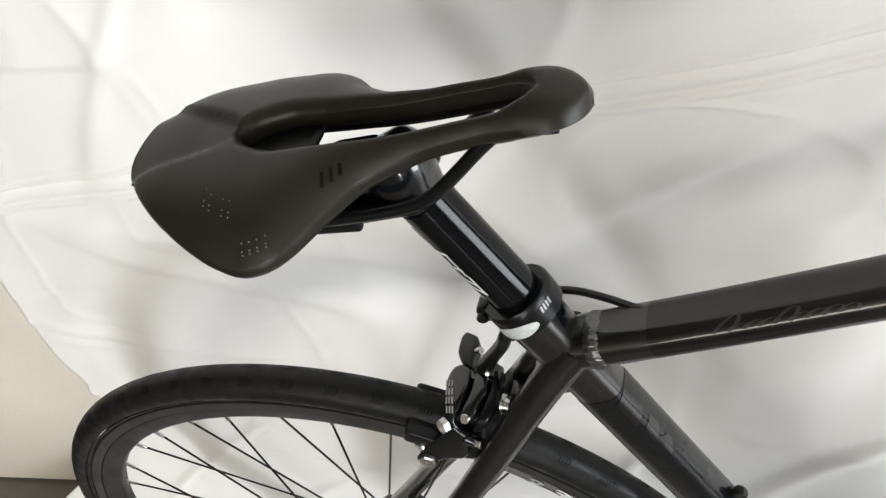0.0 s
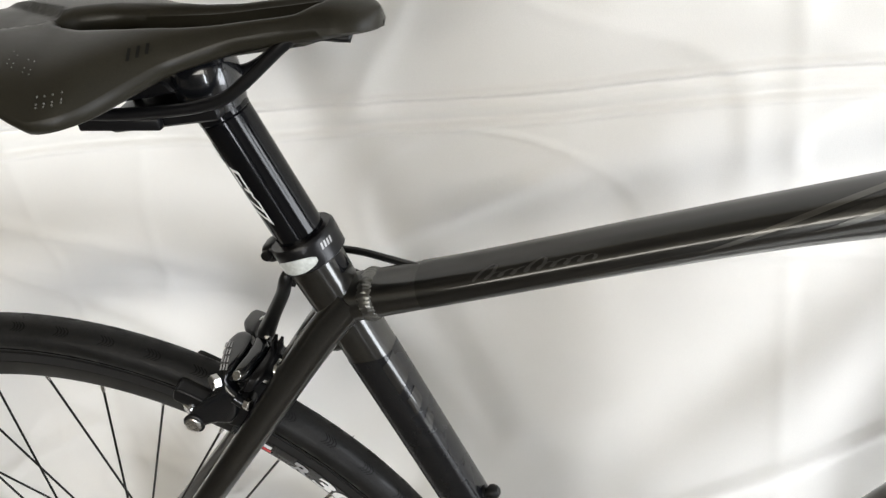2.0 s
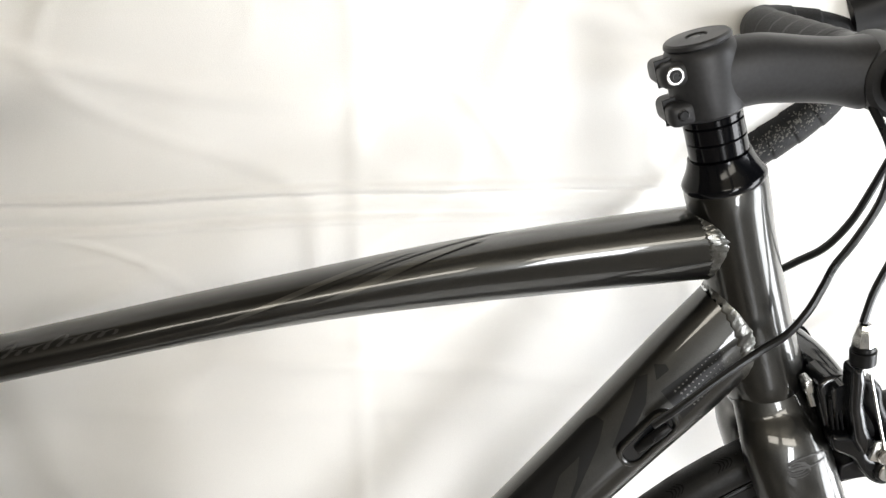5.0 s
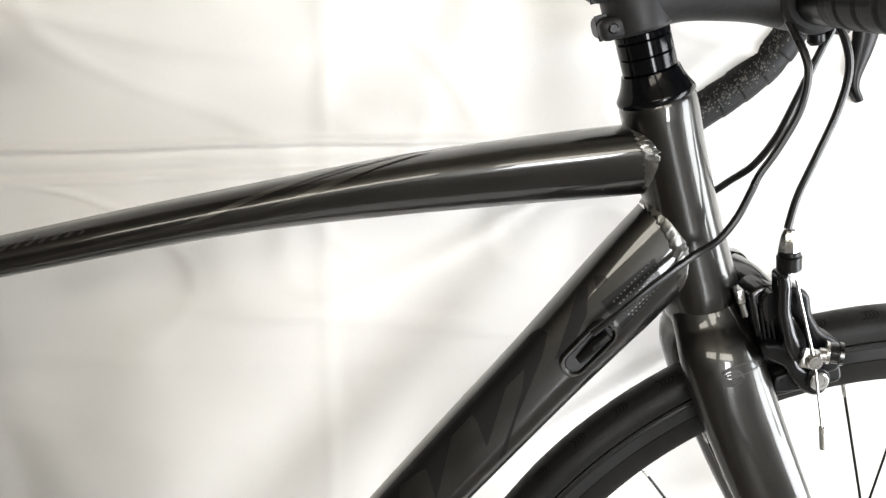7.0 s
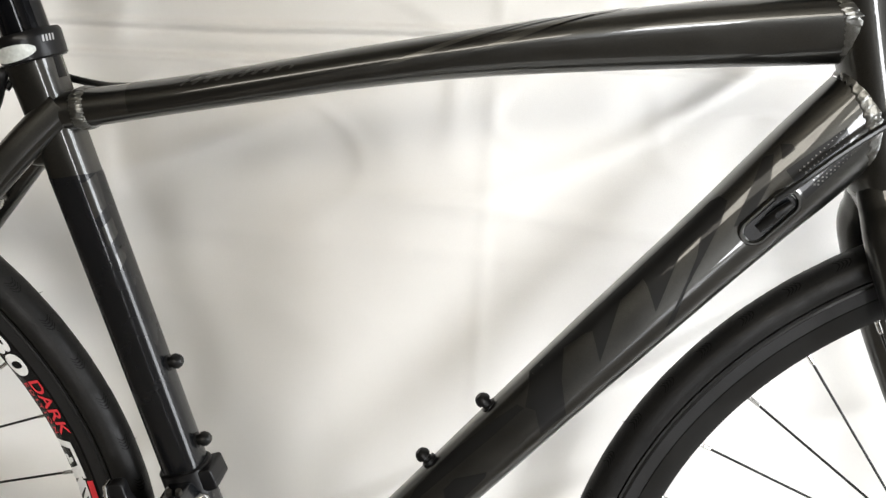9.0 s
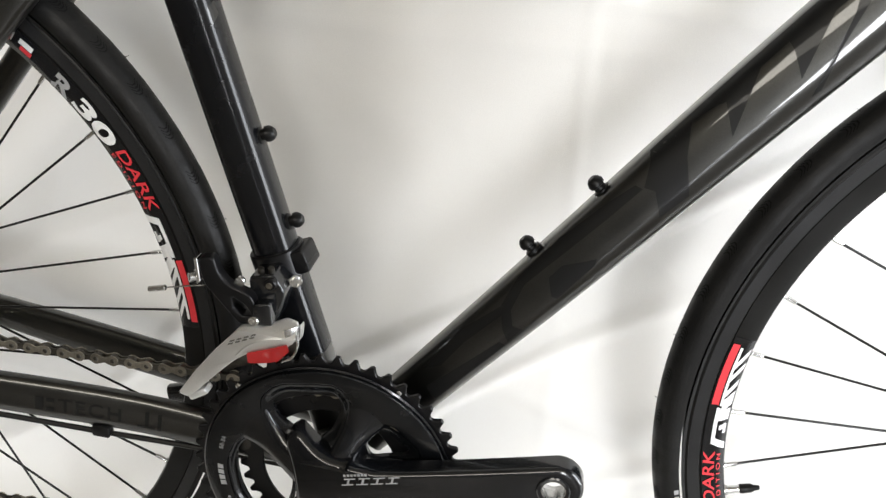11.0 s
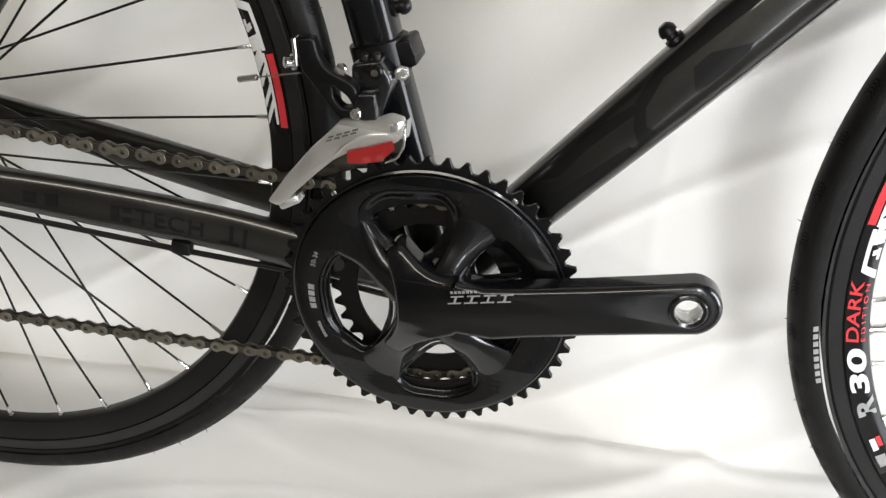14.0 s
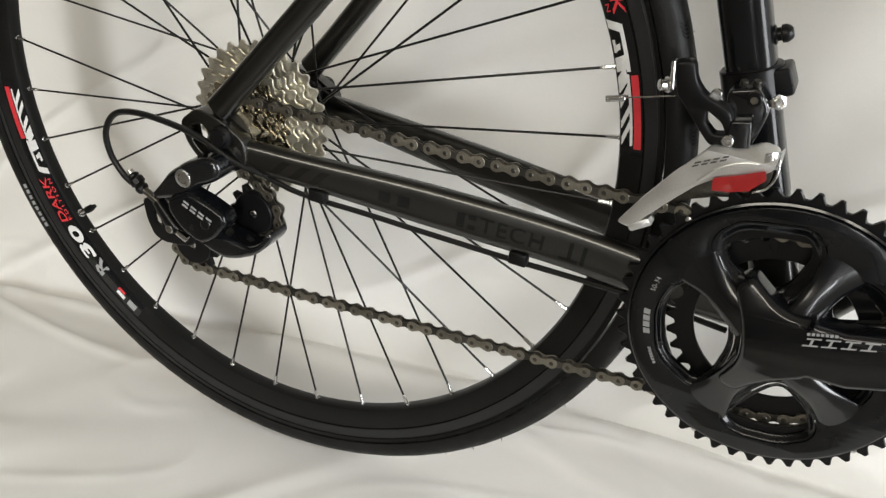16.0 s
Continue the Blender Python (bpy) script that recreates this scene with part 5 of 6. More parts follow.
housing([(-0.070, 0.004, 0.7140), (-0.085, 0.012, 0.7120), (-0.102, 0.021, 0.7105), (-0.122, 0.027, 0.7120), (-0.142, 0.024, 0.7165), (-0.152, 0.010, 0.7200), (-0.154, 0.000, 0.7160), (-0.158, -0.006, 0.7085)], 0.0026)
housing([(-0.380, -0.064, 0.309), (-0.402, -0.074, 0.3190), (-0.432, -0.079, 0.336), (-0.464, -0.080, 0.343), (-0.491, -0.081, 0.345), (-0.510, -0.082, 0.340), (-0.520, -0.083, 0.324), (-0.518, -0.083, 0.305), (-0.508, -0.083, 0.2905), (-0.500, -0.083, 0.284)], 0.0026)
housing([(-0.408, -0.062, 0.316), (-0.36, -0.0575, 0.2975), (-0.30, -0.050, 0.2885), (-0.20, -0.041, 0.2760), (-0.10, -0.034, 0.2660), (-0.03, -0.022, 0.2500)], 0.0022)

# ---- crankset ----
CRANK = radians(11.5)


def crank_pt(r, deg):
    a = CRANK + radians(deg)
    return (BB[0] + r * math.cos(a), BB[1] + r * math.sin(a))


TOP_WIN = rounded([(-0.041, 0.330), (-0.031, 0.340), (0.006, 0.344), (0.012, 0.334), (0.004, 0.311), (-0.011, 0.297), (-0.037, 0.318)], 0.009, 6)
LEFT_WIN = rounded([(-0.0725, 0.272), (-0.064, 0.293), (-0.047, 0.298), (-0.030, 0.279), (-0.0255, 0.257), (-0.033, 0.232), (-0.042, 0.221), (-0.067, 0.238)], 0.012, 6)
LOW_WIN = rounded([(-0.018, 0.201), (-0.003, 0.222), (0.012, 0.237), (0.032, 0.221), (0.037, 0.206), (0.020, 0.195), (-0.007, 0.194)], 0.009, 6)
RIGHT_WIN = rounded([(0.029, 0.301), (0.034, 0.315), (0.046, 0.316), (0.064, 0.299), (0.033, 0.291)], 0.005, 6)
SMALL_WIN = rounded([(0.034, 0.252), (0.062, 0.252), (0.055, 0.234), (0.043, 0.230)], 0.005, 6)


def outward(loop, d):
    """The loop grown by d."""
    l = list(loop) if area2(loop) > 0 else list(loop)[::-1]
    return inset_loop(l, -d)


def dish(loop, width, y0, y1):
    """The sloping lip round a window, from the cover's face down to the window's edge."""
    steps, verts, faces = 6, [], []
    base = list(loop) if area2(loop) > 0 else list(loop)[::-1]
    n = len(base)
    for k in range(steps + 1):
        t = k / steps
        f = t * t * (3 - 2 * t)
        verts += [(p[0], y0 + (y1 - y0) * f, p[1]) for p in inset_loop(base, -width * (1 - t))]
    verts += [(p[0], y1 + 0.004, p[1]) for p in base]
    for q in range(steps + 1):
        for k in range(n):
            j = (k + 1) % n
            faces.append((q * n + k, q * n + j, (q + 1) * n + j, (q + 1) * n + k))
    return verts, faces


big = part("big_chainring", plate([gear_outline(50, 0.1035, 0.0975, *BB, radians(3)), circle(*BB, 0.0700, 400)], -0.0476, -0.0446, 0.0006), SATIN, bike, "black fifty-tooth chainring")
LIPS = ((TOP_WIN, 0.0085), (LEFT_WIN, 0.0045), (LOW_WIN, 0.0050), (RIGHT_WIN, 0.0085), (SMALL_WIN, 0.0050))
cover = part("chainring_cover", pillow([circle(*BB, 0.0925, 96), *[outward(w, d) for w, d in LIPS]], -0.0530, -0.0470, 0.0010, 2), COVER, big, "satin black spider cover with open windows")
part("cover_lip", lathe([(0.0922, -0.0480), (0.0948, -0.0488), (0.0950, -0.0500), (0.0936, -0.0506), (0.0930, -0.0500)], *BB, 128, False), GLOSS, big, "glossy raised edge")
for w, d in LIPS:
    part("window_lip", dish(w, d - 0.0004, -0.0527, -0.0490), COVER, big)
small = part("small_chainring", plate([gear_outline(34, 0.0712, 0.0648, *BB), circle(*BB, 0.0520, 272)], -0.0400, -0.0378, 0.0005), SATIN, big, "black thirty-four-tooth chainring")
for k in range(4):
    a = (51.5, 131.5, 230.5, 308.5)[k]
    x, z = crank_pt(0.0555, a)
    part("ring_bolt", turned((x, -0.050, z), (0, 1, 0), [(0, 0.0045), (0.013, 0.0045)], 14), SATIN, big)
for a in (133.5, 57.0, -112.0, -46.5):
    x, z = BB[0] + 0.0957 * math.cos(radians(a)), BB[1] + 0.0957 * math.sin(radians(a))
    part("shift_pin", turned((x, -0.0476, z), (0, -1, 0), [(0, 0.0022), (0.0009, 0.0021), (0.0012, 0.0014)], 14), SILVER, big, "small steel shift pin")
hx, hz = crank_pt(0.170, 0)


def crank_edge(r, side):
    """The crank's edge at r along it."""
    hw = float(np.interp(r, [0.03, 0.06, 0.10, 0.16], [0.0200, 0.0182, 0.0175, 0.0180]))
    return (BB[0] + r * math.cos(CRANK) - side * hw * math.sin(CRANK), BB[1] + r * math.sin(CRANK) + side * hw * math.cos(CRANK))


tip = [(hx + 0.0020 + 0.0187 * math.cos(CRANK + radians(a)), hz + 0.0004 + 0.0187 * math.sin(CRANK + radians(a))) for a in range(-80, 81, 10)]
yoke = [(-0.029, 0.306), (-0.0215, 0.2885), (-0.0175, 0.272), (-0.0180, 0.258), (-0.0225, 0.245), (-0.029, 0.234), (-0.015, 0.227), (-0.003, 0.243), (0.012, 0.254), (0.026, 0.259)]
left = [(0.026, 0.3000), (0.012, 0.2975), (0.0, 0.3010), (-0.010, 0.3080), (-0.0195, 0.3150), (-0.0300, 0.3050), *yoke[1:]]
outline = [*rounded(left, 0.009, 6)[3:-3], crank_edge(0.045, -1), crank_edge(0.07, -1), crank_edge(0.11, -1), crank_edge(0.15, -1), *tip, crank_edge(0.15, 1), crank_edge(0.11, 1), crank_edge(0.07, 1), crank_edge(0.045, 1)]


def yoke_bend(x, z):
    """The arms fall back towards the chainring."""
    away = max(0.0, math.hypot(min(x, 0.0), (z - BB[1]) if x < 0.02 else 0.0) - 0.014) / 0.036
    return 0.016 * min(1.0, away)


crank = part("crank_arm", pillow([outline, circle(hx, hz, 0.0086, 36)], -0.0745, -0.0585, 0.0042, 5, yoke_bend), GLOSS, bike, "glossy black right crank arm without a pedal", 50)
# four arms from the crank's root out to the chainring
for a, w in ((51.5, 0.0105), (131.5, 0.0115), (230.5, 0.0115), (308.5, 0.0105)):
    rows = []
    for r, y, hw, t in ((0.018, -0.0590, w * 1.1, 0.0070), (0.034, -0.0570, w * 0.95, 0.0060), (0.050, -0.0535, w * 1.0, 0.0045), (0.064, -0.0515, w * 1.35, 0.0030), (0.076, -0.0500, w * 1.8, 0.0022)):
        x, z = crank_pt(r, a)
        rows.append((x, y, z, t, hw))
    part("spider_arm", sweep(rows, 28, 2.3), GLOSS, crank, "glossy black spider arm")
part("pedal_thread", lathe([(0.0080, -0.0745), (0.0077, -0.0735), (0.0077, -0.0600), (0.0087, -0.0600), (0.0087, -0.0745)], hx, hz, 40), SILVER, crank, "bare steel pedal thread")
part("thread_rim", lathe([(0.0087, -0.0748), (0.0108, -0.0754), (0.0118, -0.0748), (0.0118, -0.0725), (0.0087, -0.0725)], hx, hz, 40), GLOSS, crank)


def on_crank(r0, lift):
    def place(u, v):
        a = CRANK
        x, z = BB[0] + (r0 + u) * math.cos(a) - (lift + v) * math.sin(a), BB[1] + (r0 + u) * math.sin(a) + (lift + v) * math.cos(a)
        return Vector((x, -0.0749, z))
    return place


mk = Build()
pl = on_crank(0.020, 0.0105)
for i in range(4):
    u = i * 0.0108
    for v0, v1, e0, e1 in ((0.0, 0.0011, 0.0, 0.0088), (0.0011, 0.0049, 0.0036, 0.0052), (0.0049, 0.0060, 0.0008, 0.0092)):
        mk.add([pl(u + e0 + 0.4 * v0, v0), pl(u + e1 + 0.4 * v0, v0), pl(u + e1 + 0.4 * v1, v1), pl(u + e0 + 0.4 * v1, v1)], [(0, 1, 2, 3)])
for i in range(7):
    u = 0.003 + i * 0.0026
    mk.add([pl(u, 0.0076), pl(u + 0.0019, 0.0076), pl(u + 0.0019, 0.0096), pl(u, 0.0096)], [(0, 1, 2, 3)])
mk.done("crank_mark", GREY_PRINT, crank, "pale grey maker's bars")


def on_cover(deg, r0):
    def place(u, v):
        a = radians(deg) - u / r0
        r = r0 + v
        return Vector((BB[0] + r * math.cos(a), -0.0534, BB[1] + r * math.sin(a)))
    return place


part("ring_lettering", lettering("50-34", 0.0034, on_cover(165, 0.0812), spacing=1.1), GREY_PRINT, big, "pale grey tooth counts")
ck = Build()
pc = on_cover(186, 0.0812)
for i in range(4):
    u = -0.010 + i * 0.005
    ck.add([pc(u, -0.0022), pc(u + 0.004, -0.0022), pc(u + 0.0045, 0.0022), pc(u + 0.0005, 0.0022)], [(0, 1, 2, 3)])
pc = on_cover(205, 0.0812)
for i in range(6):
    u = -0.007 + i * 0.0023
    ck.add([pc(u, -0.0011), pc(u + 0.0017, -0.0011), pc(u + 0.0017, 0.0011), pc(u, 0.0011)], [(0, 1, 2, 3)])
ck.done("ring_mark", GREY_PRINT, big, "pale grey maker's bars")
part("axle", turned((0, -0.058, BB[1]), (0, 1, 0), [(0, 0.012), (0.128, 0.012)], 24), SATIN, crank)
part("bearing_cup", turned((0, -0.0440, BB[1]), (0, 1, 0), [(0, 0.019), (0.001, 0.0215), (0.0075, 0.0215), (0.008, 0.020)], 24), SATIN, bike, "black bearing cup")
lx, lz = BB[0] - 0.170 * math.cos(CRANK), BB[1] - 0.170 * math.sin(CRANK)
part("left_crank_arm", sweep([(BB[0] + 0.012, 0.066, BB[1], 0.008, 0.015), (BB[0] - 0.04, 0.068, BB[1] - 0.008, 0.0075, 0.0165), (lx + 0.04, 0.071, lz + 0.008, 0.0065, 0.0150), (lx - 0.010, 0.072, lz - 0.002, 0.006, 0.0120)], 28, 3.2), GLOSS, bike, "glossy black left crank arm without a pedal")

# ---- cassette ----
cassette = part("cassette", turned((REAR, -0.0225, AXLE), (0, -1, 0), [(0, 0.0165), (0.036, 0.0165), (0.037, 0.0150), (0.0385, 0.0150), (0.039, 0.0110)], 36), CHAIN_DARK, bike, "nine-speed nickel-plated cassette")
TEETH = (30, 27, 24, 21, 19, 17, 15, 13, 11)
SPROCKET_Y = []
for i, t in enumerate(TEETH):
    y = -0.0245 - 0.00435 * i
    SPROCKET_Y.append(y)
    pitch = 0.0127 / (2 * math.sin(math.pi / t))
    if i == 0:
        holes = [circle(REAR, AXLE, 0.016, 210)]
        for ring, hr, turn in ((0.0475, 0.0030, 0.10), (0.0375, 0.0036, 0.42)):
            holes += [circle(REAR + ring * math.cos(turn + q * math.pi / 5), AXLE + ring * math.sin(turn + q * math.pi / 5), hr, 14) for q in range(10)]
    else:
        holes = [circle(REAR, AXLE, max(0.014, pitch * 0.60 if t > 18 else 0.0145), 7 * t)]
    ob = part("sprocket", plate([gear_outline(t, pitch + 0.0023, pitch - 0.0026, REAR, AXLE, 1.7 * i)] + holes, y - 0.0009, y + 0.0009, 0.0003), NICKEL if i < 4 else NICKEL_DARK, cassette, "nickel-plated sprocket")
    if i and t > 18:
        for k in range(5):
            a = 2 * math.pi * k / 5 + 0.2 * i
            part("sprocket_arm", sweep([(REAR + 0.012 * math.cos(a), y, AXLE + 0.012 * math.sin(a), 0.0008, 0.006), (REAR + pitch * 0.66 * math.cos(a), y, AXLE + pitch * 0.66 * math.sin(a), 0.0008, 0.004)], 8, 3, steps=1), NICKEL_DARK, cassette)

# ---- rear derailleur ----
rd = part("rear_derailleur", pillow([rounded([(-0.4755, 0.2815), (-0.4640, 0.2940), (-0.4550, 0.3050), (-0.4370, 0.3175), (-0.4190, 0.3250), (-0.4080, 0.3250), (-0.4040, 0.3170), (-0.4060, 0.3095), (-0.4140, 0.3040), (-0.4270, 0.2985), (-0.4350, 0.2890), (-0.4520, 0.2830), (-0.4670, 0.2785)], 0.005)], -0.0920, -0.0680, 0.0055, 5), GLOSS, bike, "black rear derailleur with a short cage", 50)
part("hanger", plate([rounded([(-0.430, 0.330), (-0.405, 0.325), (-0.402, 0.310), (-0.416, 0.304), (-0.432, 0.306), (-0.436, 0.318)], 0.005)], -0.0670, -0.0610, 0.001), SATIN, bike, "black derailleur hanger")
part("stop_plate", plate([rounded([(-0.4230, 0.3205), (-0.4150, 0.3245), (-0.4110, 0.3180), (-0.4140, 0.3100), (-0.4180, 0.3135)], 0.0012)], -0.0780, -0.0700, 0.0008), SILVER, rd, "small steel stop plate")
part("hanger_bolt", socket_bolt((-0.4380, -0.0905, 0.3045), (0, -1, 0), 0.0074, 0.0030), SILVER, rd, "steel socket bolt")
part("outer_link", pillow([rounded([(-0.4540, 0.2850), (-0.4350, 0.2955), (-0.4170, 0.2900), (-0.4010, 0.2825), (-0.3985, 0.2750), (-0.4130, 0.2580), (-0.4260, 0.2520), (-0.4440, 0.2620), (-0.4540, 0.2750)], 0.006)], -0.0965, -0.0800, 0.0040, 5), COVER, rd, "broad black outer link", 50)
part("lower_body", pillow([rounded([(-0.4350, 0.2490), (-0.4180, 0.2600), (-0.4000, 0.2570), (-0.3860, 0.2540), (-0.3760, 0.2600), (-0.3700, 0.2680), (-0.3650, 0.2720), (-0.3640, 0.2670), (-0.3680, 0.2600), (-0.3800, 0.2490), (-0.3960, 0.2420), (-0.4090, 0.2390), (-0.4230, 0.2425)], 0.005)], -0.0880, -0.0640, 0.0042, 5), GLOSS, rd, "rounded black lower body", 50)
part("inner_link", sweep([(-0.4730, -0.0760, 0.2720, 0.006, 0.008), (-0.4560, -0.0770, 0.2600, 0.006, 0.009), (-0.4240, -0.0770, 0.2500, 0.006, 0.008)], 20, 3), SATIN, rd)
part("cage_plate", plate([rounded([(-0.5020, 0.2650), (-0.4935, 0.2680), (-0.4830, 0.2560), (-0.4730, 0.2480), (-0.4500, 0.2425), (-0.4530, 0.2330), (-0.4660, 0.2300), (-0.4840, 0.2290), (-0.4935, 0.2330), (-0.4995, 0.2470)], 0.004), rounded([(-0.4915, 0.2580), (-0.4850, 0.2500), (-0.4840, 0.2440), (-0.4900, 0.2450)], 0.002)], -0.0720, -0.0690, 0.0008), SATIN, rd, "black cage plate")
part("cable_stub", rod((-0.4860, -0.0840, 0.2810), (-0.4720, -0.0845, 0.2735), 0.0030, 12), CHAIN_DARK, rd)
part("cable_channel", sweep([(-0.4730, -0.0845, 0.2745, 0.0046, 0.0046), (-0.4650, -0.0850, 0.2650, 0.0056, 0.0056), (-0.4580, -0.0855, 0.2570, 0.0056, 0.0056), (-0.4500, -0.0855, 0.2520, 0.004, 0.004)], 16, 2.6), SATIN, rd)
rk = Build()
for i in range(4):
    c = Vector((-0.4345 + 0.0068 * i, -0.0969, 0.2850 - 0.0032 * i))
    t, u = Vector((0.0025, 0, -0.0012)), Vector((0.0012, 0, 0.0024))
    for g0, g1 in ((-1, -0.25), (0.25, 1)):
        rk.add([c - t + u * g0, c + t + u * g0, c + t + u * g1, c - t + u * g1], [(0, 1, 2, 3)])
rk.done("derailleur_mark", GREY_PRINT, rd, "pale grey maker's bars")
part("limit_screw", socket_bolt((-0.4580, -0.0900, 0.2560), (0, -1, 0), 0.0036, 0.003), SILVER, rd, "small steel screw")
part("cable_anchor", block((0.011, 0.005, 0.0055), pose(-0.4465, -0.0900, 0.2525, 0, 28, 0), 0.001), SILVER, rd, "steel cable anchor")
part("pinch_bolt", socket_bolt((-0.4170, -0.0965, 0.2720), (0, -1, 0), 0.0040, 0.0018), SATIN, rd)
part("barrel_adjuster", turned((-0.4985, -0.0830, 0.2925), (0.62, 0, -0.78), [(0, 0.0030), (0.001, 0.0046), (0.0030, 0.0048), (0.0032, 0.0040), (0.0050, 0.0060), (0.0095, 0.0062), (0.0110, 0.0044), (0.0130, 0.0056), (0.0160, 0.0050), (0.018, 0.0034)], 10), PLASTIC, rd, "ribbed black barrel adjuster", 25)
part("adjuster_ring", turned((-0.5005, -0.0830, 0.2950), (0.62, 0, -0.78), [(0, 0.0030), (0.0030, 0.0032)], 14), SILVER, rd)
G_PULLEY, T_PULLEY = (-0.3990, 0.2700), (-0.4640, 0.2260)
PULLEY_Y = -0.0555
for (px_, pz_), t in ((G_PULLEY, 11), (T_PULLEY, 11)):
    pr = 0.0127 / (2 * math.sin(math.pi / t))
    pu = part("jockey_wheel", plate([gear_outline(t, pr + 0.0018, pr - 0.0042, px_, pz_), circle(px_, pz_, 0.0042, 77)], PULLEY_Y - 0.0022, PULLEY_Y + 0.0022, 0.0006), PLASTIC, rd, "black toothed jockey wheel")
    part("jockey_face", lathe([(0.0042, PULLEY_Y - 0.0050), (0.0172, PULLEY_Y - 0.0050), (0.0180, PULLEY_Y - 0.0040), (0.0180, PULLEY_Y - 0.0025), (0.0110, PULLEY_Y + 0.0030), (0.0042, PULLEY_Y + 0.0030)], px_, pz_, 32), SATIN, rd)
    part("jockey_bolt", turned((px_, PULLEY_Y + 0.006, pz_), (0, -1, 0), [(0, 0.0035), (0.0105, 0.0035), (0.0115, 0.0025)], 14), SILVER, rd)
part("inner_cage", plate([rounded([(G_PULLEY[0] - 0.010, G_PULLEY[1] + 0.010), (G_PULLEY[0] + 0.010, G_PULLEY[1] + 0.004), (G_PULLEY[0] + 0.004, G_PULLEY[1] - 0.012), (T_PULLEY[0] + 0.012, T_PULLEY[1] - 0.010), (T_PULLEY[0] - 0.010, T_PULLEY[1] - 0.004), (T_PULLEY[0] - 0.006, T_PULLEY[1] + 0.010)], 0.006)], PULLEY_Y + 0.0055, PULLEY_Y + 0.0072, 0.0005), SATIN, rd)

# ---- chain ----
def tangent(c0, r0, c1, r1, s0, s1):
    """The straight run between two wheels: s is +1 where the chain goes round anticlockwise."""
    c0, c1 = Vector(c0), Vector(c1)
    d = c1 - c0
    a = math.atan2(d.y, d.x)
    off = math.asin((s0 * r0 - s1 * r1) / d.length)
    n = a + off - math.pi / 2
    nv_ = Vector((math.cos(n), math.sin(n)))
    return c0 + nv_ * (s0 * r0), c1 + nv_ * (s1 * r1)


def chain():
    run = 6
    rc, rs = 0.0127 / (2 * math.sin(math.pi / 34)), 0.0127 / (2 * math.sin(math.pi / TEETH[7]))
    rp = 0.0127 / (2 * math.sin(math.pi / 11))
    wheels = [(Vector(BB), rc, -1, -0.0390), (Vector(T_PULLEY), rp, -1, PULLEY_Y), (Vector(G_PULLEY), rp, 1, PULLEY_Y), (Vector((REAR, AXLE)), rs, -1, SPROCKET_Y[7])]
    pts = []
    n = len(wheels)
    for i in range(n):
        c, r, s, y = wheels[i]
        pc_, pr_, ps_, _ = wheels[i - 1]
        nc_, nr_, ns_, ny_ = wheels[(i + 1) % n]
        _, e_in = tangent(pc_, pr_, c, r, ps_, s)
        e_out, far = tangent(c, r, nc_, nr_, s, ns_)
        a0, a1 = math.atan2(*(e_in - c).yx), math.atan2(*(e_out - c).yx)
        if s > 0:
            while a1 < a0:
                a1 += 2 * math.pi
        else:
            while a1 > a0:
                a1 -= 2 * math.pi
        k = max(4, int(abs(a1 - a0) * 24))
        for q in range(k + 1):
            a = a0 + (a1 - a0) * q / k
            pts.append((c.x + r * math.cos(a), y, c.y + r * math.sin(a)))
        for q in range(1, 12):
            f = q / 12
            p = e_out.lerp(far, f)
            sag = -0.0022 * math.sin(math.pi * f) if (far - e_out).length > 0.2 else 0
            pts.append((p.x, y + (ny_ - y) * f, p.y + sag))
    pts.append(pts[0])
    pts = np.array(pts)
    dist = np.r_[0, np.cumsum(np.linalg.norm(np.diff(pts, axis=0), axis=1))]
    count = int(round(dist[-1] / 0.0127 / 2)) * 2
    step = dist[-1] / count
    pos = [Vector([float(np.interp(i * step, dist, pts[:, q])) for q in range(3)]) for i in range(count + 1)]
    holder = Build()
    for p in pos[:-1]:
        holder.add(*turned(p + Vector((0, 0.0036, 0)), (0, -1, 0), [(0, 0.0016), (0.0004, 0.0019), (0.0067, 0.0019), (0.0072, 0.0014)], 10))
        holder.add(*turned(p + Vector((0, 0.0012, 0)), (0, -1, 0), [(0, 0.0038), (0.0024, 0.0038)], 12))
    ob = holder.done("chain", CHAIN_DARK, bike, "grey steel nine-speed chain")

    def link(y, h, waist):
        b = Build()
        for s in (-1, 1):
            pts2 = []
            for cx_, a0 in ((0.0127, -100), (0.0, 80)):
                for q in range(11):
                    a = radians(a0 + 20 * q)
                    pts2.append((cx_ + h * math.cos(a), h * math.sin(a)))
                if cx_ > 0:
                    pts2.append((0.00635, waist))
                else:
                    pts2.append((0.00635, -waist))
            b.add(*plate([pts2], s * y - 0.0005, s * y + 0.0005, 0.0002))
        return b

    o = link(0.0026, 0.0043, 0.0021).done("outer_link", CHAIN, ob)
    i_ = link(0.0016, 0.0041, 0.0024).done("inner_link", CHAIN_DARK, ob)
    used = {0: False, 1: False}
    for i in range(count):
        d = pos[i + 1] - pos[i]
        x = d.normalized()
        y = (Vector((0, 1, 0)) - x * x.y).normalized()
        m = Matrix((x, y, x.cross(y))).transposed().to_4x4()
        m.translation = pos[i]
        src = (o, i_)[i % 2]
        if not used[i % 2]:
            src.matrix_basis, used[i % 2] = m, True
        else:
            piece(src.name.split(".")[0], src.data, m, ob)
    return ob


chain()

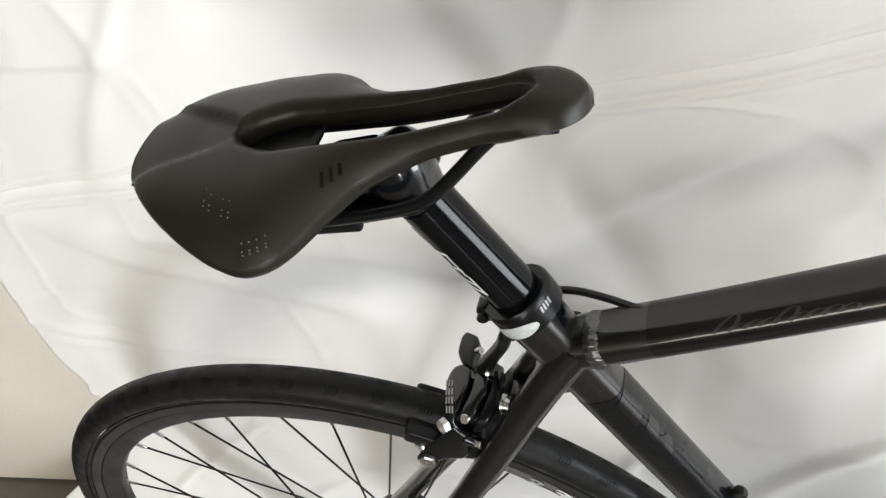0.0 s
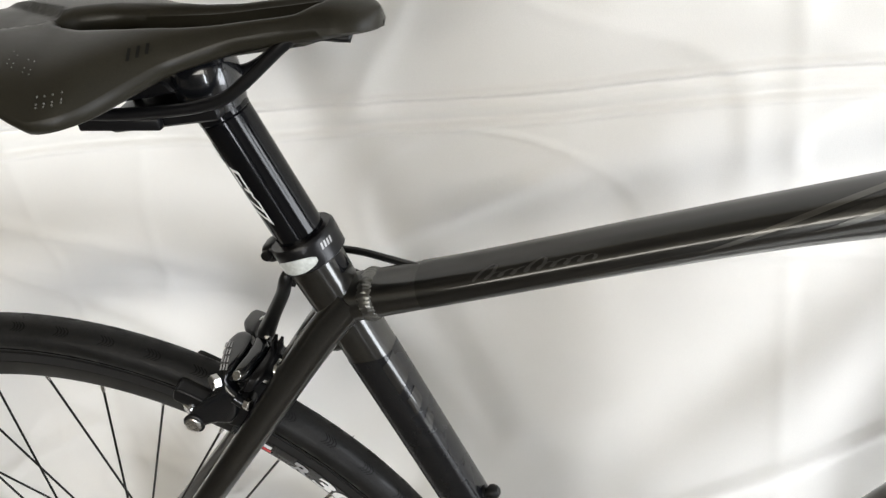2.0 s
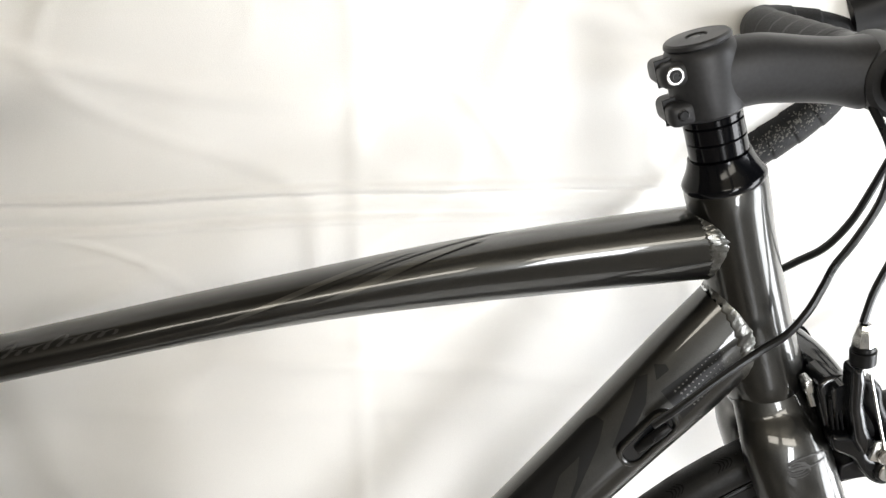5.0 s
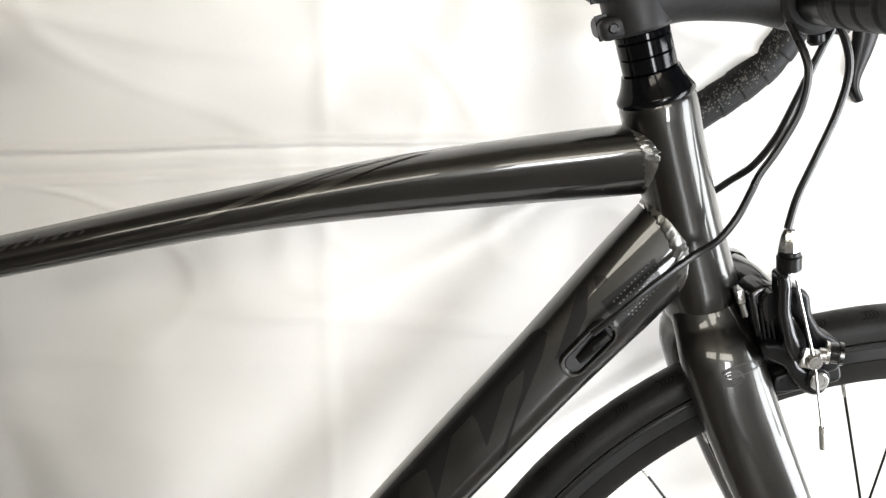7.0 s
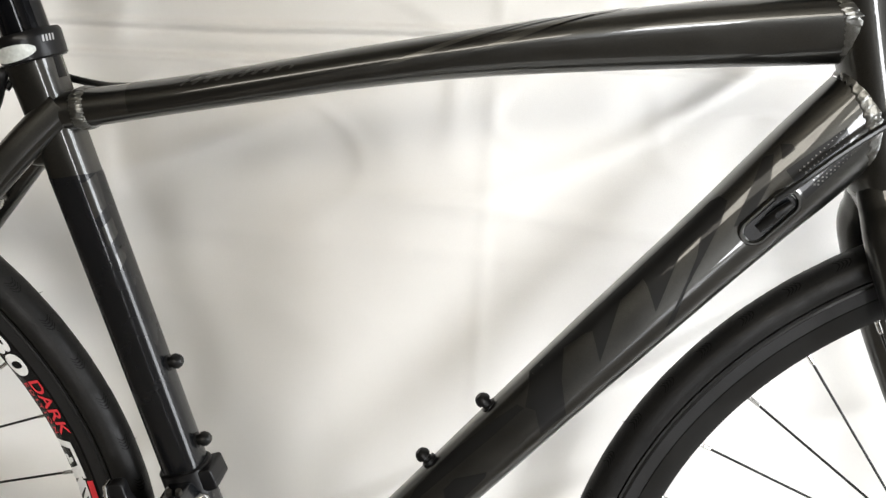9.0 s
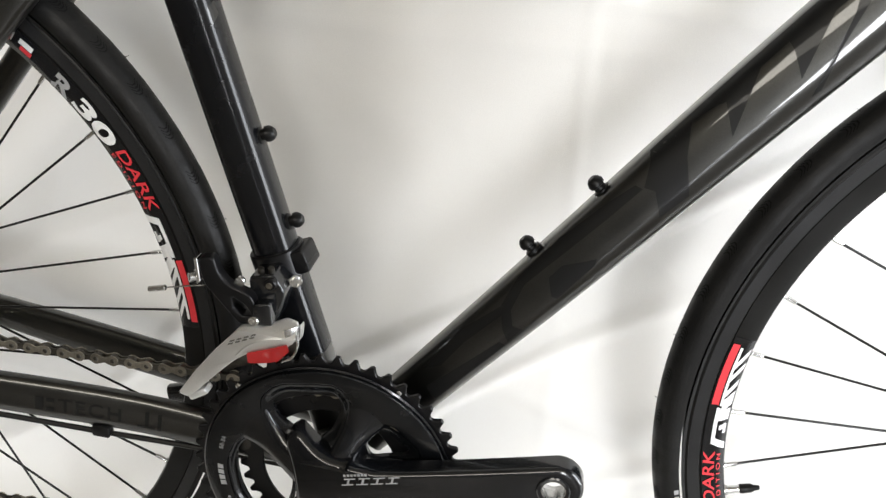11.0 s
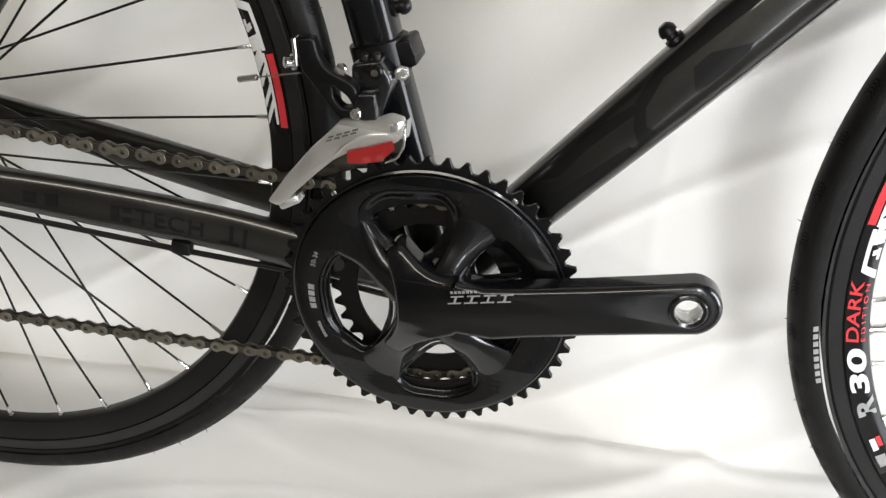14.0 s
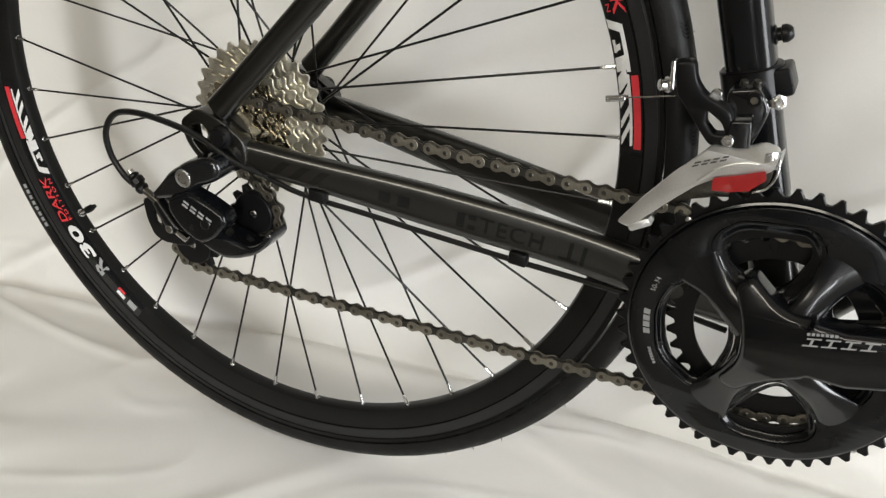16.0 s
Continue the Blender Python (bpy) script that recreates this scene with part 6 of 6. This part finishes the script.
# ---- front derailleur ----
fd = part("front_derailleur", turned(Vector(seat_at(0.420, 0, 0)[:3]) - AX * 0.011, AX, [(0, 0.0190), (0.001, 0.0200), (0.021, 0.0200), (0.022, 0.0190)], 40), SATIN, bike, "front derailleur with a black clamp and a silver cage")
part("clamp_ear", pillow([rounded([(-0.040, 0.431), (-0.027, 0.436), (-0.0205, 0.420), (-0.029, 0.416), (-0.038, 0.420)], 0.003)], -0.0140, 0.0120, 0.0015, 3), SATIN, fd, "black clamp ear")
part("clamp_bolt", turned((-0.0290, -0.0240, 0.4170), (0.45, -0.89, 0), [(0, 0.0052), (0.0010, 0.0052), (0.0012, 0.0038), (0.0042, 0.0038), (0.0044, 0.0022), (0.0032, 0.0020)], 6), SILVER, fd, "steel clamp bolt")
part("link_block", pillow([rounded([(-0.058, 0.424), (-0.040, 0.428), (-0.032, 0.415), (-0.034, 0.405), (-0.040, 0.386), (-0.050, 0.383), (-0.056, 0.400)], 0.004)], -0.0400, -0.0150, 0.0020, 3), GLOSS, fd, "black linkage body", 40)
part("link_block", pillow([rounded([(-0.052, 0.408), (-0.040, 0.410), (-0.038, 0.390), (-0.046, 0.384), (-0.053, 0.392)], 0.002)], -0.0500, -0.0390, 0.0012, 3), GLOSS, fd, "", 40)
# hinge lugs, pins and the two setting screws on the linkage
for x, z, w in ((-0.0415, 0.4215, 0.0090), (-0.0470, 0.3990, 0.0075)):
    lug = part("hinge_lug", turned((x, -0.0440, z), (0, 1, 0), [(0, w * 0.42), (0.0008, w * 0.5), (0.020, w * 0.5), (0.0205, w * 0.42)], 20), SATIN, fd)
    part("hinge_pin", turned((x, -0.0448, z), (0, -1, 0), [(0, w * 0.26), (0.0007, w * 0.24)], 14), CHAIN, lug)
for k in range(2):
    part("setting_screw", socket_bolt((-0.0500 + 0.0075 * k, -0.0360, 0.4270 + 0.001 * k), (0.1, -0.3, 0.95), 0.0024, 0.0040), CHAIN_DARK, fd)
part("clamp_slit", block((0.0050, 0.0260, 0.0012), pose(-0.0250, -0.0010, 0.4262, 0, 22, 0), 0.0003, 1), PLASTIC, fd)
arm_loop = rounded([(-0.0910, 0.4385), (-0.0790, 0.4410), (-0.0760, 0.4290), (-0.0700, 0.4215), (-0.0550, 0.4150), (-0.0520, 0.4110), (-0.0490, 0.3980), (-0.0480, 0.3925), (-0.0620, 0.3900), (-0.0690, 0.3980), (-0.0820, 0.4140), (-0.0865, 0.4190)], 0.004)
arm_hole = rounded([(-0.0670, 0.4120), (-0.0575, 0.4060), (-0.0535, 0.3990), (-0.0605, 0.3980), (-0.0665, 0.4040)], 0.002)
part("cable_arm", pillow([arm_loop, arm_hole], -0.0490, -0.0400, 0.0016, 3), SATIN, fd, "curved black cable arm", 50)
part("anchor_bolt", turned((-0.0925, -0.0445, 0.4230), (-0.75, -0.6, 0), [(0, 0.0052), (0.0012, 0.0052), (0.0014, 0.0036), (0.006, 0.0036), (0.0065, 0.0028)], 14), SILVER, fd, "steel anchor bolt")
part("anchor_plate", plate([rounded([(-0.0925, 0.4390), (-0.0900, 0.4395), (-0.0885, 0.4215), (-0.0910, 0.4215)], 0.001)], -0.0500, -0.0420, 0.0005), SILVER, fd)
part("bare_cable", rod((-0.0880, -0.0440, 0.4165), (-0.1180, -0.0420, 0.4095), 0.0006, 6), SILVER, fd)
part("cable_end", rod((-0.1180, -0.0420, 0.4095), (-0.1310, -0.0415, 0.4065), 0.0021, 12, 0.0004), SILVER, fd, "crimped cable end")
for x, y, z in ((-0.0640, -0.0380, 0.4200), (-0.0515, -0.0490, 0.3960)):
    part("link_screw", socket_bolt((x, y, z), (0, -1, 0), 0.0036, 0.003), SILVER, fd, "small steel screw")
cage_loop = rounded([(-0.1115, 0.3275), (-0.1030, 0.3260), (-0.0920, 0.3375), (-0.0765, 0.3540), (-0.0640, 0.3660), (-0.0530, 0.3730), (-0.0330, 0.3765), (-0.0215, 0.3845), (-0.0200, 0.3955), (-0.0300, 0.3970), (-0.0450, 0.3920), (-0.0600, 0.3925), (-0.0680, 0.3835), (-0.0790, 0.3720), (-0.0970, 0.3490)], 0.003)


def cage_bend(x, z):
    """The cage's tail curves in towards the wheel, its top edge folds back."""
    return 0.22 * max(0.0, -0.085 - x) + 1.6 * max(0.0, z - 0.3895)


part("cage_plate", pillow([cage_loop], -0.0560, -0.0540, 0.0007, 2, cage_bend), FD_SILVER, fd, "satin silver outer cage plate")
part("cage_rib", sweep([(-0.0640, -0.0562, 0.3690, 0.0004, 0.0007), (-0.0540, -0.0563, 0.3790, 0.0005, 0.0009), (-0.0420, -0.0564, 0.3850, 0.0005, 0.0009), (-0.0300, -0.0562, 0.3870, 0.0004, 0.0008)], 10), FD_SILVER, fd)
part("cage_nose", sweep([(-0.0280, -0.0550, 0.3890, 0.0007, 0.0050), (-0.0235, -0.0530, 0.3895, 0.0007, 0.0055), (-0.0200, -0.0480, 0.3890, 0.0007, 0.0060), (-0.0190, -0.0410, 0.3885, 0.0007, 0.0060)], 14, 3.0, ref=(0.7, -0.7, 0)), SILVER, fd, "folded silver nose")
part("nose_hook", sweep([(-0.0195, -0.0540, 0.3915, 0.0006, 0.0007), (-0.0195, -0.0550, 0.3810, 0.0006, 0.0008), (-0.0235, -0.0552, 0.3725, 0.0006, 0.0008), (-0.0310, -0.0552, 0.3680, 0.0006, 0.0007)], 10), SILVER, fd)
inner_loop = rounded([(-0.1080, 0.3235), (-0.1000, 0.3215), (-0.0850, 0.3380), (-0.0700, 0.3490), (-0.0500, 0.3555), (-0.0300, 0.3580), (-0.0225, 0.3720), (-0.0225, 0.3900), (-0.0430, 0.3900), (-0.0570, 0.3870), (-0.0670, 0.3740), (-0.0880, 0.3500)], 0.004)
# shade behind the outer plate is put into this plate's dark steel
part("cage_plate", pillow([inner_loop, circle(-0.0470, 0.3620, 0.0026, 16), circle(-0.0380, 0.3640, 0.0026, 16)], -0.0405, -0.0388, 0.0005, 2), CHAIN_DARK, fd, "inner cage plate, its shade put into a dark colour")
part("cage_bridge", block((0.016, 0.012, 0.0060), pose(-0.0960, -0.0460, 0.3290, 0, -30, 0), 0.002), FD_SILVER, fd)
part("film_tag", plate([rounded([(-0.0545, 0.3655), (-0.0440, 0.3665), (-0.0330, 0.3695), (-0.0245, 0.3785), (-0.0260, 0.3840), (-0.0400, 0.3785), (-0.0550, 0.3735)], 0.001)], -0.0574, -0.0570), TAG, fd, "red film tag")
fk = Build()
for i in range(4):
    x, z = -0.0690 + 0.0052 * i, 0.3775 + 0.0022 * i
    for d in (0.0, 0.0024):
        fk.add([(x + d / 2, -0.0563, z + d), (x + 0.0036 + d / 2, -0.0563, z + 0.0014 + d), (x + 0.0042 + d / 2, -0.0563, z + 0.0028 + d), (x + 0.0006 + d / 2, -0.0563, z + 0.0014 + d)], [(0, 1, 2, 3)])
fk.done("cage_mark", DECAL_GREY, fd, "grey maker's bars")


# ---- brakes ----
def pad_set(main, centre, tangent, y0, y1, long=0.026):
    """A pad and its holder on both sides of the rim, along it."""
    t = Vector(tangent).normalized()
    n = Vector((-t.y, t.x))
    c = Vector(centre)

    def quad(l, h):
        return rounded([tuple(c + t * a * l + n * b * h) for a, b in ((-1, -0.8), (1, -1), (1, 1), (-0.7, 1))], 0.005)

    for side in (-1, 1):
        if side < 0:
            part("pad_holder", pillow([quad(long, 0.0070)], side * y0, side * (y0 - 0.009), 0.002, 3), SATIN, main, "black pad holder")
        part("brake_pad", pillow([quad(long + 0.001, 0.0058)], side * (y0 - 0.0088), side * y1, 0.001, 2), RUBBER, main)


def rear_brake_set():
    """Dual-pivot calliper behind the seat stays, its arms arched over the tyre."""
    # the arch in the yz plane: up the near side, then back over the tyre
    arch = smooth_line([(-0.034, 0.590), (-0.031, 0.606), (-0.025, 0.632), (-0.017, 0.6435), (0.009, 0.6485), (0.032, 0.6465), (0.060, 0.638), (0.075, 0.630)], 12)
    run = np.r_[0, np.cumsum(np.linalg.norm(np.diff(arch, axis=0), axis=1))]

    def on_arch(x, u, lift=0.0):
        """u: metres along the arch; lift: outwards from it."""
        y, z = np.interp(u, run, arch[:, 0]), np.interp(u, run, arch[:, 1])
        y1, z1 = np.interp(u + 0.004, run, arch[:, 0]), np.interp(u + 0.004, run, arch[:, 1])
        y0, z0 = np.interp(u - 0.004, run, arch[:, 0]), np.interp(u - 0.004, run, arch[:, 1])
        d = math.hypot(y1 - y0, z1 - z0)
        return Vector((x, y - lift * (z1 - z0) / d, z + lift * (y1 - y0) / d))

    def arched(name, outline, lift, deep, r, mat, label="", parent=None):
        v, f = pillow([rounded(outline, 0.0035, 5)], -lift, deep - lift, r, 4)
        # cut the flat faces finer, so that they follow the arch
        bm = bmesh.new()
        vs = [bm.verts.new(p) for p in v]
        for face in f:
            bm.faces.new([vs[q] for q in face])
        bmesh.ops.subdivide_edges(bm, edges=[e for e in bm.edges if e.calc_length() > 0.006], cuts=3, use_grid_fill=True)
        bmesh.ops.triangulate(bm, faces=[g for g in bm.faces if len(g.verts) > 4])
        bm.verts.index_update()
        v, f = [on_arch(q.co.x, q.co.z, -q.co.y) for q in bm.verts], [tuple(q.index for q in g.verts) for g in bm.faces]
        bm.free()
        return part(name, (v, f), mat, parent, label, 50)

    main = arched("rear_brake", [(-0.2220, 0.0984), (-0.2280, 0.0960), (-0.2310, 0.0884), (-0.2310, 0.0800), (-0.2290, 0.0684), (-0.2250, 0.0564), (-0.2240, 0.0480), (-0.2290, 0.0416), (-0.2370, 0.0380), (-0.2450, 0.0328), (-0.2530, 0.0272), (-0.2590, 0.0204), (-0.2590, 0.0132), (-0.2540, 0.0112), (-0.2460, 0.0132), (-0.2360, 0.0164), (-0.2240, 0.0164), (-0.2170, 0.0236), (-0.2130, 0.0400), (-0.2170, 0.0436), (-0.2200, 0.0480), (-0.2210, 0.0532), (-0.2170, 0.0612), (-0.2140, 0.0704), (-0.2120, 0.0820), (-0.2130, 0.0936)], 0.0, 0.012, 0.0034, GLOSS, "black dual-pivot brake calliper", bike)
    arched("release_knob", [(-0.2220, 0.0975), (-0.2260, 0.1036), (-0.2300, 0.1112), (-0.2330, 0.1288), (-0.2310, 0.1356), (-0.2190, 0.1284), (-0.2160, 0.1184), (-0.2150, 0.1044), (-0.2130, 0.0924)], 0.0005, 0.010, 0.0024, SATIN, "black release lever", main)
    arched("inner_arm", [(-0.2100, 0.0900), (-0.2030, 0.0890), (-0.1985, 0.0840), (-0.1975, 0.0756), (-0.2015, 0.0660), (-0.2045, 0.0556), (-0.2090, 0.0505), (-0.2140, 0.0512), (-0.2162, 0.0552), (-0.2142, 0.0624), (-0.2105, 0.0708), (-0.2092, 0.0808)], 0.0012, 0.012, 0.0030, GLOSS, "black inner arm", main)
    arched("rear_arm", [(-0.1970, 0.0756), (-0.1950, 0.0856), (-0.1920, 0.0852), (-0.1900, 0.0732), (-0.1910, 0.0616), (-0.1940, 0.0528), (-0.2030, 0.0420), (-0.2090, 0.0420), (-0.2100, 0.0448), (-0.2060, 0.0504), (-0.2000, 0.0624)], -0.001, 0.014, 0.0026, SATIN, "black rear arm", main)
    arched("arm_bridge", [(-0.2260, 0.0900), (-0.1960, 0.0860), (-0.1940, 0.0600), (-0.2040, 0.0480), (-0.2220, 0.0500)], -0.005, 0.010, 0.002, PLASTIC, "", main)
    part("far_arm", pillow([rounded([(-0.236, 0.622), (-0.212, 0.624), (-0.205, 0.612), (-0.225, 0.600), (-0.250, 0.594), (-0.255, 0.604)], 0.004)], 0.0440, 0.0300, 0.003, 3), GLOSS, main)
    part("lower_arm", pillow([rounded([(-0.2240, 0.6180), (-0.2110, 0.6290), (-0.2050, 0.6200), (-0.2110, 0.6060), (-0.2210, 0.5960), (-0.2320, 0.5990)], 0.004)], -0.0250, -0.0140, 0.003, 3), SATIN, main)
    part("cable_boot", sweep([(-0.1540, -0.0060, 0.7230, 0.0030, 0.0030), (-0.1580, -0.0100, 0.7170, 0.0042, 0.0042), (-0.1670, -0.0040, 0.7010, 0.0046, 0.0046), (-0.1840, 0.0060, 0.6770, 0.0050, 0.0050), (-0.2000, 0.0155, 0.6540, 0.0062, 0.0062), (-0.2050, 0.0190, 0.6470, 0.0056, 0.0056)], 20), PLASTIC, main, "black rubber cable boot")
    part("bare_cable", rod((-0.1990, 0.0170, 0.6600), (-0.2100, 0.0310, 0.6520), 0.0007, 6), SILVER, main)
    part("cable_barrel", turned((-0.2090, 0.0300, 0.6520), (0.75, -0.3, 0.5), [(-0.004, 0.0018), (0.0, 0.0024), (0.003, 0.0024)], 12), SILVER, main, "steel cable barrel")
    part("boot_pin", turned((-0.1985, 0.0105, 0.6515), (0.3, -0.7, 0.6), [(0, 0.0022), (0.002, 0.0022), (0.003, 0.0014)], 12), SILVER, main)
    for k in range(2):
        part("spring_fin", pillow([rounded([(-0.1945 + 0.0040 * k, 0.6440 - 0.001 * k), (-0.1925 + 0.0040 * k, 0.6440 - 0.001 * k), (-0.1895 + 0.0040 * k, 0.6545 - 0.002 * k), (-0.1915 + 0.0040 * k, 0.6550 - 0.002 * k)], 0.0005)], 0.0020, 0.0100, 0.0003, 2), SATIN, main)
    axis = on_arch(0, 0.0540, 1.0) - on_arch(0, 0.0540, 0.0)
    part("arm_bolt", socket_bolt(on_arch(-0.2108, 0.0545, 0.0008), axis, 0.0034, 0.0024), SILVER, main, "small steel bolt")
    part("centring_nut", hexagon((-0.2270, -0.0215, 0.6385), (-0.5, -0.75, 0.3), 0.0056, 0.0050), SILVER, main, "steel hexagon nut")
    part("spring_collar", turned((-0.2140, -0.0240, 0.6235), (0.72, 0, -0.69), [(-0.0045, 0.0042), (-0.004, 0.0046), (0.004, 0.0046), (0.0045, 0.0042)], 18), COVER, main, "dark blue-grey collar")
    part("collar_nut", hexagon((-0.2095, -0.0250, 0.6215), (0.72, -0.2, -0.1), 0.0042, 0.0045), SILVER, main, "steel hexagon nut")
    part("pad_bolt", socket_bolt((-0.2525, -0.0290, 0.6055), (0, -1, 0), 0.0064, 0.0040), SILVER, main, "steel pad bolt")
    part("pad_washer", turned((-0.2525, -0.0296, 0.6055), (0, -1, 0), [(0, 0.0080), (0.0012, 0.0080), (0.0018, 0.0072)], 24), SATIN, main)
    part("pad_nut", turned((-0.2545, -0.0225, 0.6145), (-0.5, -0.85, 0), [(0, 0.0052), (0.004, 0.0052), (0.005, 0.0040)], 12), SILVER, main)
    part("pivot_nut", hexagon((-0.1980, -0.0020, 0.6350), (0.88, -0.1, -0.35), 0.0066, 0.0065), SILVER, main, "steel pivot nut")
    part("pivot_washer", turned((-0.1925, -0.0020, 0.6330), (0.9, -0.1, -0.35), [(0, 0.0078), (0.0022, 0.0078), (0.0024, 0.0060), (0.0060, 0.0060)], 20), SILVER, main)
    part("pivot_bolt", rod((-0.204, 0, 0.637), (-0.174, 0, 0.626), 0.0042, 12), SILVER, main)
    pad_set(main, (-0.2480, 0.6200), (-0.861, 0.509), 0.0260, 0.0128, 0.018)
    mk = Build()
    for i in range(4):
        for g in range(3):
            x, u = -0.2275 + 0.0012 * i + 0.0022 * (g - 1), 0.0830 - 0.0066 * i
            mk.add([on_arch(x - 0.0006, u, 0.0004), on_arch(x + 0.0006, u, 0.0004), on_arch(x + 0.0012, u - 0.0050, 0.0004), on_arch(x, u - 0.0050, 0.0004)], [(0, 1, 2, 3)])
    mk.done("brake_mark", GREY_PRINT, main, "pale maker's bars")
    return main


def front_brake_set():
    """Dual-pivot calliper before the fork's crown."""
    upper = [(0.4510, 0.7150), (0.4570, 0.7165), (0.4600, 0.7100), (0.4615, 0.6930), (0.4670, 0.6770), (0.4735, 0.6650), (0.4680, 0.6560), (0.4610, 0.6670), (0.4545, 0.6880)]
    main = part("front_brake", pillow([rounded(upper, 0.003)], -0.0490, -0.0360, 0.0040, 5), GLOSS, bike, "black dual-pivot brake calliper", 50)
    part("near_arm", pillow([rounded([(0.4600, 0.7060), (0.4700, 0.7035), (0.4755, 0.6990), (0.4780, 0.6870), (0.4860, 0.6750), (0.4950, 0.6710), (0.5000, 0.6650), (0.5020, 0.6560), (0.5005, 0.6485), (0.4930, 0.6460), (0.4850, 0.6510), (0.4830, 0.6640), (0.4740, 0.6780), (0.4650, 0.6880)], 0.005)], -0.0420, -0.0290, 0.0038, 5), SATIN, main, "satin black near arm", 50)
    part("lower_link", pillow([rounded([(0.4480, 0.6690), (0.4600, 0.6690), (0.4690, 0.6650), (0.4740, 0.6530), (0.4800, 0.6490), (0.4910, 0.6500), (0.4955, 0.6430), (0.4935, 0.6350), (0.4870, 0.6315), (0.4790, 0.6345), (0.4700, 0.6440), (0.4650, 0.6520), (0.4510, 0.6580)], 0.004)], -0.0440, -0.0300, 0.0034, 5), COVER, main, "black lower link", 50)
    part("inner_arm", pillow([rounded([(0.4440, 0.7010), (0.4500, 0.7035), (0.4570, 0.7030), (0.4620, 0.6810), (0.4680, 0.6620), (0.4540, 0.6510), (0.4500, 0.6660), (0.4440, 0.6850), (0.4400, 0.6960)], 0.003)], -0.0330, -0.0120, 0.003, 4), GLOSS, main, "black inner arm", 50)
    part("far_arm", pillow([rounded([(0.450, 0.704), (0.462, 0.702), (0.476, 0.682), (0.496, 0.650), (0.490, 0.634), (0.476, 0.640), (0.462, 0.668)], 0.004)], 0.0460, 0.0340, 0.003, 3), GLOSS, main)
    part("cross_body", sweep([(0.4560, -0.038, 0.690, 0.0080, 0.0120), (0.4540, 0, 0.694, 0.0090, 0.0110), (0.4560, 0.038, 0.690, 0.0080, 0.0120)], 20, 2.6, ref=(0.946, 0, 0.323)), GLOSS, main)
    for i in range(4):
        part("spring_plate", plate([rounded([(0.4465 + 0.0030 * i, 0.690 - 0.0015 * i), (0.4480 + 0.0030 * i, 0.690 - 0.0015 * i), (0.4535 + 0.0030 * i, 0.668), (0.4520 + 0.0030 * i, 0.668)], 0.0005)], -0.0372, -0.0355, 0.0003), SATIN, main)
    part("pivot_nut", block((0.0050, 0.010, 0.0095), pose(0.4368, -0.0260, 0.6945, 0, -18, 0), 0.001), SILVER, main, "steel pivot nut")
    part("pivot_screw", rod((0.4390, -0.0270, 0.6890), (0.4420, -0.0280, 0.6810), 0.0022, 10), SILVER, main)
    base, d = Vector((0.4590, -0.0420, 0.7160)), Vector((-0.12, 0, 1)).normalized()
    part("thread", turned(base - d * 0.006, d, [(0, 0.0024), (0.008, 0.0024)], 12), SILVER, main)
    part("adjuster", turned(base, d, [(0, 0.0060), (0.001, 0.0072), (0.009, 0.0074), (0.0095, 0.0062), (0.0100, 0.0066), (0.0125, 0.0064), (0.0128, 0.0050)], 24), PLASTIC, main, "black barrel adjuster")
    part("ferrule", turned(base + d * 0.0130, d, [(0, 0.0066), (0.003, 0.0064), (0.010, 0.0048), (0.0125, 0.0034)], 8), SILVER, main, "faceted silver ferrule", 20)
    end = Vector((0.4770, -0.0540, 0.6610))
    part("bare_cable", rod(base - d * 0.004 + Vector((0.002, -0.006, 0)), end, 0.0009, 8), SILVER, main, "bare steel brake cable")
    tip_ = Vector((0.4885, -0.0530, 0.6160))
    part("cable_tail", rod(end, tip_, 0.0008, 8), SILVER, main)
    part("cable_end", rod(tip_, tip_ + Vector((0.0028, 0, -0.0160)), 0.0017, 10, 0.0003), SILVER, main, "crimped cable end")
    part("anchor_block", block((0.0130, 0.004, 0.0130), pose(0.4765, -0.0500, 0.6615, 0, 12, 0), 0.0012), SILVER, main)
    part("anchor_bolt", socket_bolt((0.4770, -0.0515, 0.6610), (0, -1, 0), 0.0050, 0.0045), SILVER, main, "steel cable anchor bolt")
    part("anchor_washer", turned((0.4865, -0.0480, 0.6645), (0.94, -0.34, 0), [(0, 0.0072), (0.0016, 0.0072)], 24), SILVER, main)
    part("anchor_washer", turned((0.4820, -0.0490, 0.6635), (0.94, -0.34, 0), [(0, 0.0045), (0.0040, 0.0045)], 20), SILVER, main)
    part("lever_hub", turned((0.4890, -0.0470, 0.6640), (0.94, -0.34, 0), [(0, 0.0066), (0.005, 0.0066), (0.0055, 0.0075), (0.008, 0.0072)], 24), GLOSS, main, "black release lever hub")
    part("pad_bolt", socket_bolt((0.4860, -0.0440, 0.6440), (0, -1, 0), 0.0060, 0.0036), SILVER, main, "steel pad bolt")
    part("pad_washer", turned((0.4860, -0.0436, 0.6440), (0, -1, 0), [(0, 0.0078), (0.0012, 0.0078), (0.0018, 0.0070)], 24), SATIN, main)
    pad_set(main, (0.4830, 0.6360), (0.962, 0.273), 0.0310, 0.0128)
    part("pad_clip", pillow([rounded([(0.4630, 0.641), (0.476, 0.646), (0.483, 0.632), (0.464, 0.630)], 0.003)], -0.0345, -0.0290, 0.0012, 3), SATIN, main)
    part("pad_hole", turned((0.4680, -0.0344, 0.6385), (0, -1, 0), [(0, 0.0014), (0.0003, 0.0012)], 10), DECAL_DARK, main)
    return main


rear_brake_set()
front_brake_set()
